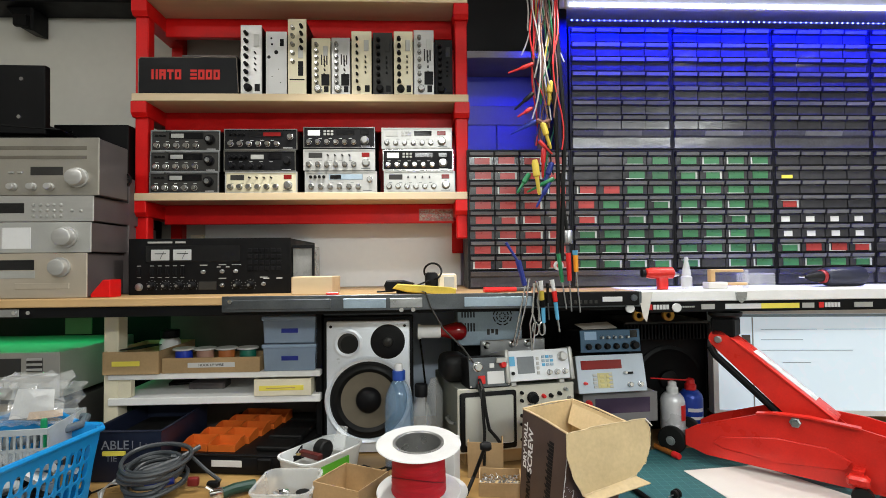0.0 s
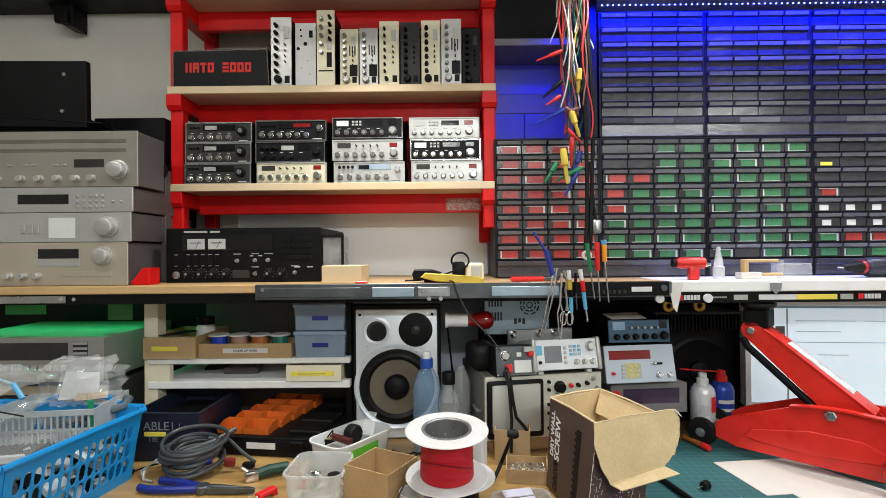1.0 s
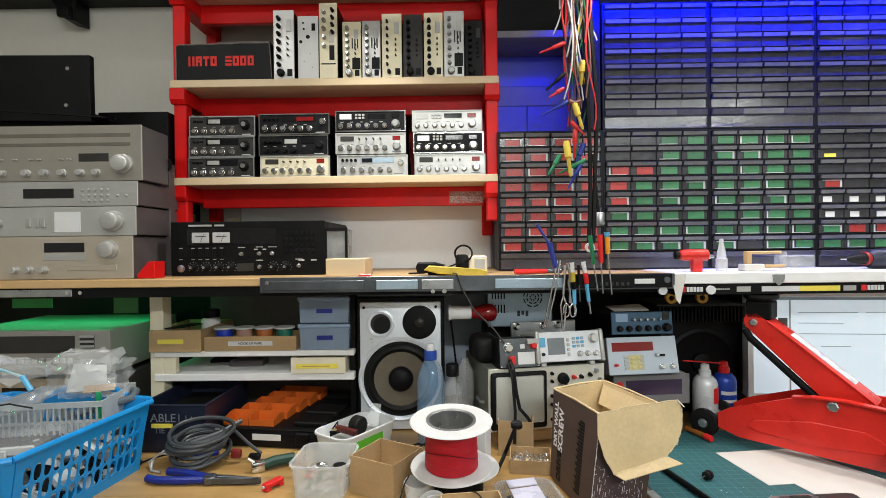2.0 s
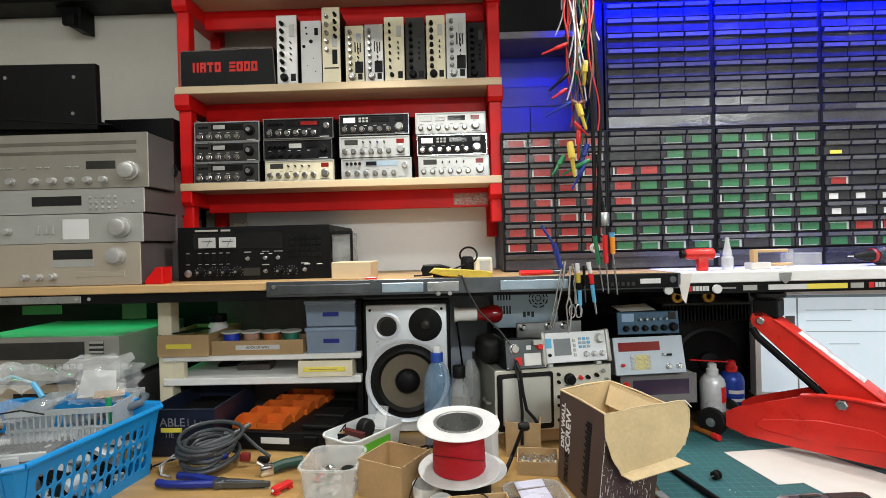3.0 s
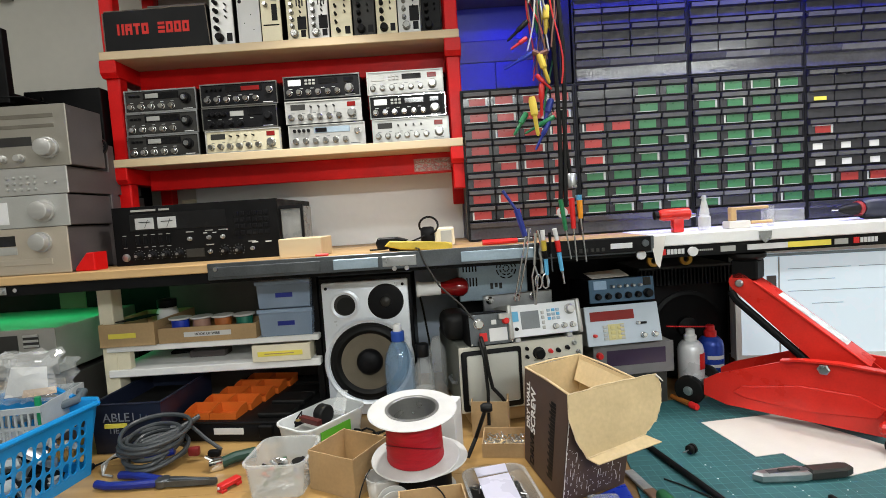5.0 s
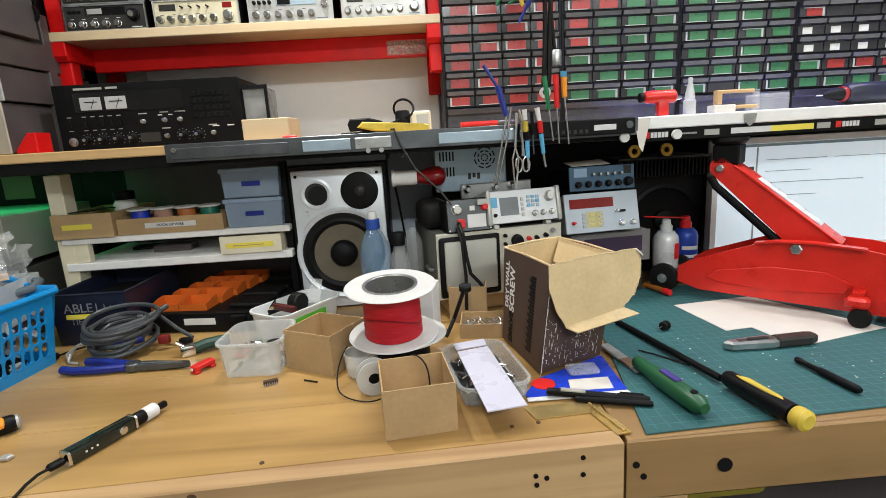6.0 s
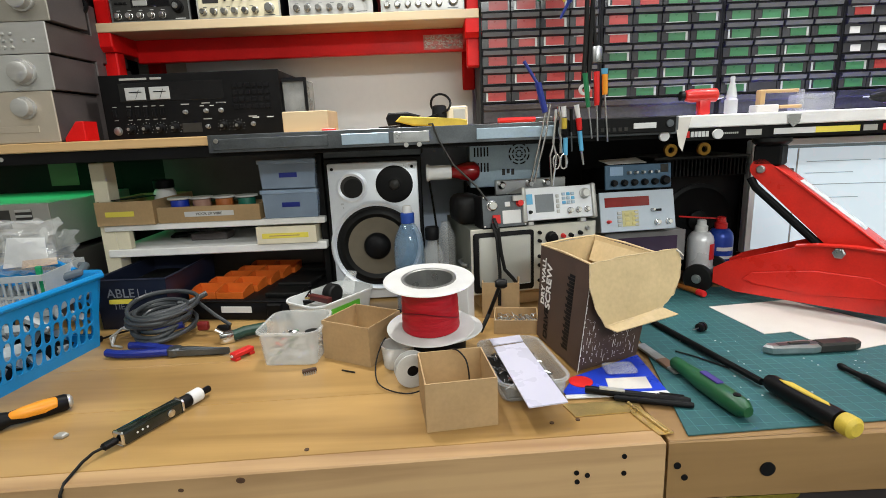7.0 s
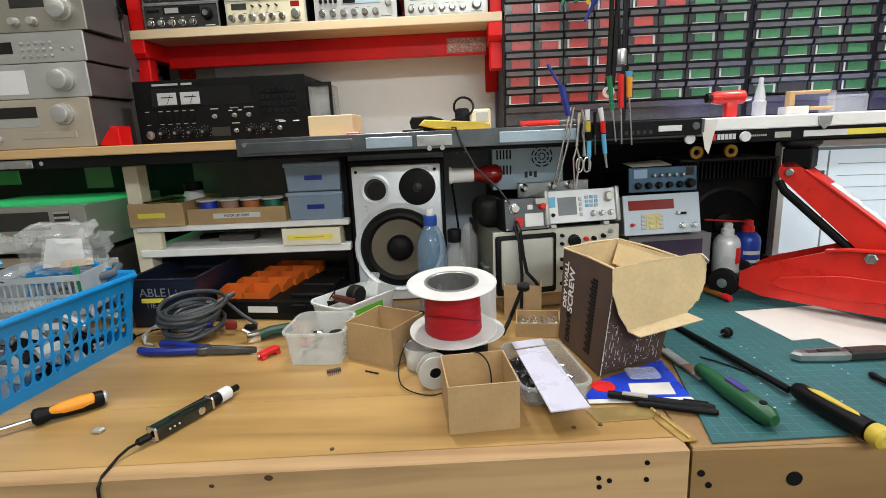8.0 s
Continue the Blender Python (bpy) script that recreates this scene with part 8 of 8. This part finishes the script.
bs = thing("blue_lead", "pale blue lead with a blue plug in the basket", "lead", (-1.04, 1.10, 1.10))
part("lead", G().tube([(-0.08, 0.0, -0.01), (-0.065, -0.01, 0.045), (-0.02, -0.012, 0.06), (0.03, -0.015, 0.045)], 0.0028, 8), M("pale_blue", (0.25, 0.48, 0.55), 0.4), bs)
part("plug", G().tube([(0.03, -0.015, 0.045), (0.055, -0.02, 0.015)], 0.0055, 8), LBL_B, bs)
bs = thing("black_lead", "thin black lead looped over the basket", "lead", (-1.02, 1.02, 1.04))
part("lead", G().tube([(-0.04, -0.06, -0.02), (-0.035, -0.03, 0.03), (-0.01, 0.0, 0.058), (0.03, 0.01, 0.062), (0.07, 0.02, 0.05)], 0.0018, 6), RUBB, bs)

# cable coil, pliers and small tools
cc = thing("cable_coil", "coil of dark grey cable with clips", "cable coil", (-0.690, 1.205, BT))
HG = M("cable_grey", (0.045, 0.050, 0.055), 0.42, var=0.15)
rr = random.Random(9)
for k in range(8):
    a, b, zz = 0.074 + rr.uniform(-0.022, 0.010), 0.058 + rr.uniform(-0.016, 0.010), 0.007 + 0.0072 * k
    ph, tx, ty = rr.uniform(0, 6), rr.uniform(-0.16, 0.16), rr.uniform(0.05, 0.30)
    pts = [(a * math.cos(q) + 0.006 * math.sin(2 * q + ph), b * math.sin(q), zz + a * math.cos(q) * tx * 0.3 + max(0, b * math.sin(q) * ty + 0.012)) for q in [2 * math.pi * j / 30 for j in range(31)]]
    part("loop", G().tube([(x + 0.006 * math.cos(ph), y + 0.006 * math.sin(ph), z) for x, y, z in pts], 0.0047, 8), HG, cc)
part("tail", G().tube([(0.03, 0.03, 0.065), (0.07, 0.05, 0.060), (0.12, 0.03, 0.035), (0.16, 0.02, 0.016)], 0.0042, 8), HG, cc)
part("crocodile_clip", G().box(0.085, 0.112, 0.0, 0.014, 0.012, 0.030, 0.004, 2), M("maroon_clip", (0.16, 0.012, 0.012), 0.4), cc)
part("crocodile_clip", G().box(0.128, 0.160, 0.008, 0.024, 0.004, 0.018, 0.005, 2), BLACK, cc)
part("boot", G().tube([(-0.01, -0.02, 0.05), (0.05, 0.02, 0.060), (0.09, 0.06, 0.075)], 0.008, 10, 0.7), HG, cc)
part("blue_boot", G().tube([(0.0, -0.03, 0.03), (0.06, -0.01, 0.035)], 0.011, 10), BLUEH, cc)
for k, mt in enumerate((GREYP, LWHT, GREYP)):
    part("thin_lead", G().tube([(-0.06, 0.0, 0.02), (-0.10, 0.015 * k, 0.025), (-0.125, -0.01 + 0.012 * k, 0.01), (-0.10, -0.04, 0.004), (-0.07, -0.05, 0.004)], 0.0022, 6), mt, cc)
part("plug", G().box(-0.175, -0.150, -0.012, 0.004, 0.0, 0.012, 0.003), BLACK, cc)
part("plug_lead", G().tube([(-0.15, 0, 0.006), (-0.13, 0.03, 0.006), (-0.09, 0.045, 0.01)], 0.002, 6), RUBB, cc)
resize(cc, 0.90, 1.0, 1.12)
pls = thing("pliers", "long-nose pliers with blue handles", "pliers", (-0.628, 1.108, BT), -5)
part("handle", G().tube([(-0.130, -0.006, 0.010), (-0.10, -0.014, 0.010), (-0.05, -0.012, 0.010), (0.004, -0.004, 0.010)], 0.0085, 10), BLUEH, pls)
part("handle", G().tube([(-0.105, 0.030, 0.010), (-0.07, 0.028, 0.010), (-0.035, 0.018, 0.010), (0.006, 0.006, 0.010)], 0.0085, 10), BLUEH, pls)
part("pivot", G().rev([(0.014, 0.002), (0.015, 0.004), (0.015, 0.016), (0.013, 0.018)], (0.012, 0.0, 0), "z", 20), DSTEEL, pls)
part("jaw", G().prism([(0.010, -0.012), (0.05, -0.009), (0.128, -0.0015), (0.128, 0.0), (0.01, 0.0)], 0.003, 0.016, "xy", 0.002), DSTEEL, pls)
part("jaw", G().prism([(0.010, 0.012), (0.05, 0.010), (0.128, 0.003), (0.128, 0.0008), (0.01, 0.0008)], 0.003, 0.016, "xy", 0.002), DSTEEL, pls)
cu = thing("cutter", "small cutter with a steel head and green grip", "cutter", (-0.535, 1.165, BT), 25)
part("head", G().box(-0.012, 0.018, -0.012, 0.012, 0.0, 0.024, 0.004, 2), CHROME, cu)
part("stem", G().tube([(-0.004, 0, 0.022), (-0.018, 0.004, 0.032)], 0.0045, 8), CHROME, cu)
part("grip", G().tube([(0.015, 0, 0.012), (0.04, 0.004, 0.016), (0.085, 0.01, 0.014)], 0.012, 10), M("dark_green_grip", (0.012, 0.045, 0.032), 0.45), cu)
rl_ = thing("red_switch", "small red plastic switch block", "component", (-0.482, 1.066, BT), 58)
part("block", G().box(0, 0.046, -0.009, 0.009, 0.006, 0.016, 0.002), REDP, rl_)
part("foot", G().box(0.0, 0.012, -0.009, 0.009, 0.0, 0.006, 0.001), REDP, rl_)
part("foot", G().box(0.034, 0.046, -0.009, 0.009, 0.0, 0.006, 0.001), REDP, rl_)
part("contact", G().rev([(0.003, 0), (0.003, -0.002)], (-0.001, 0, 0.010), "x", 8), LWHT, rl_)
tx = thing("wire_offcut", "short dark wire offcut beside the open box", "wire", (-0.255, 1.000, BT))
part("wire", G().tube([(0, 0, 0.0016), (0.012, -0.006, 0.0018), (0.026, -0.012, 0.0016)], 0.0016, 6), RUBB, tx)
ic = thing("chip", "small brown multi-pin chip on the bench", "component", (-0.314, 0.995, 0.900), 25)
part("body", G().box(-0.013, 0.013, -0.004, 0.004, 0.003, 0.010, 0.001), M("chip_brown", (0.06, 0.03, 0.02), 0.4), ic)
for k in range(6):
    part("pin", G().box(-0.011 + 0.004 * k, -0.0095 + 0.004 * k, -0.0055, -0.004, 0.0, 0.006), STEEL, ic)
op = thing("screwdriver", "orange and black handled screwdriver", "screwdriver", (-0.690, 0.905, BT), 220)
part("shaft", G().tube([(0.10, 0, 0.013), (0.22, 0, 0.010)], 0.0033, 8), CHROME, op)
part("handle", G().rev([(0.010, 0.0), (0.0135, 0.006), (0.0145, 0.03), (0.0125, 0.06), (0.0105, 0.078), (0.014, 0.090), (0.0135, 0.098), (0.008, 0.102)], (0, 0, 0.0145), "x", 20), BLACK, op)
part("end_cap", G().rev([(0.006, -0.004), (0.011, -0.001), (0.012, 0.006)], (0, 0, 0.0145), "x", 18), GREYP, op)
part("inlay", G().rev([(0.004, 0.010), (0.0112, 0.018), (0.0125, 0.034), (0.0108, 0.060), (0.0075, 0.076), (0.003, 0.082)], (0, 0.0030, 0.0180), "x", 20), ORH, op, "orange grip inlay")
part("inlay", G().rev([(0.003, 0.014), (0.0095, 0.020), (0.0105, 0.034), (0.009, 0.058), (0.003, 0.076)], (0, -0.0045, 0.0125), "x", 20), ORH, op, "orange grip inlay")
ck = thing("chip_of_stone", "small grey broken plastic chip", "chip", (-0.646, 0.818, 0.900))
part("chip", G().prism([(-0.008, -0.005), (0.006, -0.006), (0.010, 0.003), (0.002, 0.007), (-0.006, 0.005)], 0.0, 0.007, "xy", 0.002), GREYP, ck)

vp = thing("vape_pen", "black electronic pen with a steel ring, plugged in", "vaporiser", (-0.540, 0.790, BT), 64)
part("body", G().box(0.0, 0.098, -0.011, 0.011, 0.0008, 0.0225, 0.004, 2), M("gloss_black", (0.006, 0.012, 0.010), 0.14, coat=0.5), vp)
part("end_ring", G().box(-0.003, 0.001, -0.0115, 0.0115, 0.0004, 0.0232, 0.003), CHROME, vp)
part("end_ring", G().box(0.097, 0.100, -0.0115, 0.0115, 0.0004, 0.0232, 0.003), CHROME, vp)
part("collar", G().rev([(0.0098, 0.100), (0.0105, 0.102), (0.0105, 0.116), (0.0098, 0.118)], (0, 0, 0.0118), "x", 20), BLACK, vp)
part("glass", G().rev([(0.0112, 0.118), (0.0115, 0.119), (0.0115, 0.138), (0.010, 0.140)], (0, 0, 0.0118), "x", 22), LWHT, vp, "white ring marked tank")
part("mouthpiece", G().rev([(0.007, 0.140), (0.0055, 0.143), (0.006, 0.156), (0.005, 0.158)], (0, 0, 0.0118), "x", 16), BLACK, vp)
part("button", G().rev([(0.0062, 0), (0.0062, -0.0015), (0.005, -0.0022)], (0.076, -0.011, 0.0118), "y", 16), CHROME, vp)
for u in (0.020, 0.028, 0.036):
    part("indicator", G().rev([(0.0016, 0), (0.0016, -0.0008)], (u, -0.011, 0.0118), "y", 8), LWHT, vp)
part("plug", G().box(-0.026, -0.003, -0.006, 0.006, 0.006, 0.016, 0.003), BLACK, vp)
part("charging_lead", G().tube([vp.matrix_basis.inverted() @ Vector(p) for p in ((-0.550, 0.769, 0.911), (-0.557, 0.757, 0.911), (-0.563, 0.742, 0.907), (-0.564, 0.724, 0.9035), (-0.563, 0.706, 0.902), (-0.562, 0.694, 0.893), (-0.561, 0.690, 0.87), (-0.560, 0.690, 0.70))], 0.0022, 8), RUBB, vp, "thin black charging lead")
hc = thing("draped_cable", "thin grey cable draped from the shelf edge", "cable", (-0.075, 1.275, 1.345))
part("cable", G().tube([(0, 0.03, 0.0), (0.008, -0.004, 0.0), (0.02, -0.004, -0.035), (0.05, 0.0, -0.09), (0.10, 0.0, -0.14), (0.125, -0.005, -0.175)], 0.0022, 8), DGREY, hc)
rpx = thing("red_pliers", "red-handled pliers lying behind the tool bar", "pliers", (0.085, 1.315, 1.3395), 2)
part("handle", G().tube([(0, 0, 0.007), (0.04, 0.004, 0.007), (0.085, 0.012, 0.007)], 0.006, 8), REDP, rpx)
part("handle", G().tube([(0, 0.02, 0.007), (0.04, 0.018, 0.007), (0.085, 0.014, 0.007)], 0.006, 8), REDP, rpx)
part("jaw", G().box(0.083, 0.125, 0.007, 0.019, 0.002, 0.012, 0.002), DSTEEL, rpx)
hk = thing("wall_bracket", "black steel bracket high on the wall", "bracket", (-1.415, 1.70, 2.142))
part("arm", G().prism([(0.0, 0.20), (0.0, 0.115), (0.045, 0.055), (0.085, 0.045), (0.085, 0.20)], 0.0, 0.078, "xz", 0.006), SATIN, hk)
part("hook", G().box(0.035, 0.080, -0.02, 0.0, 0.050, 0.09, 0.008, 2), SATIN, hk)
bm_ = thing("ceiling_beam", "dark beam under the ceiling above the shelf", "beam", (-2.28, 1.66, 2.262))
part("beam", G().box(0.0, 1.36, 0.0, 0.118, 0.0, 0.06, 0.004), SATIN, bm_)
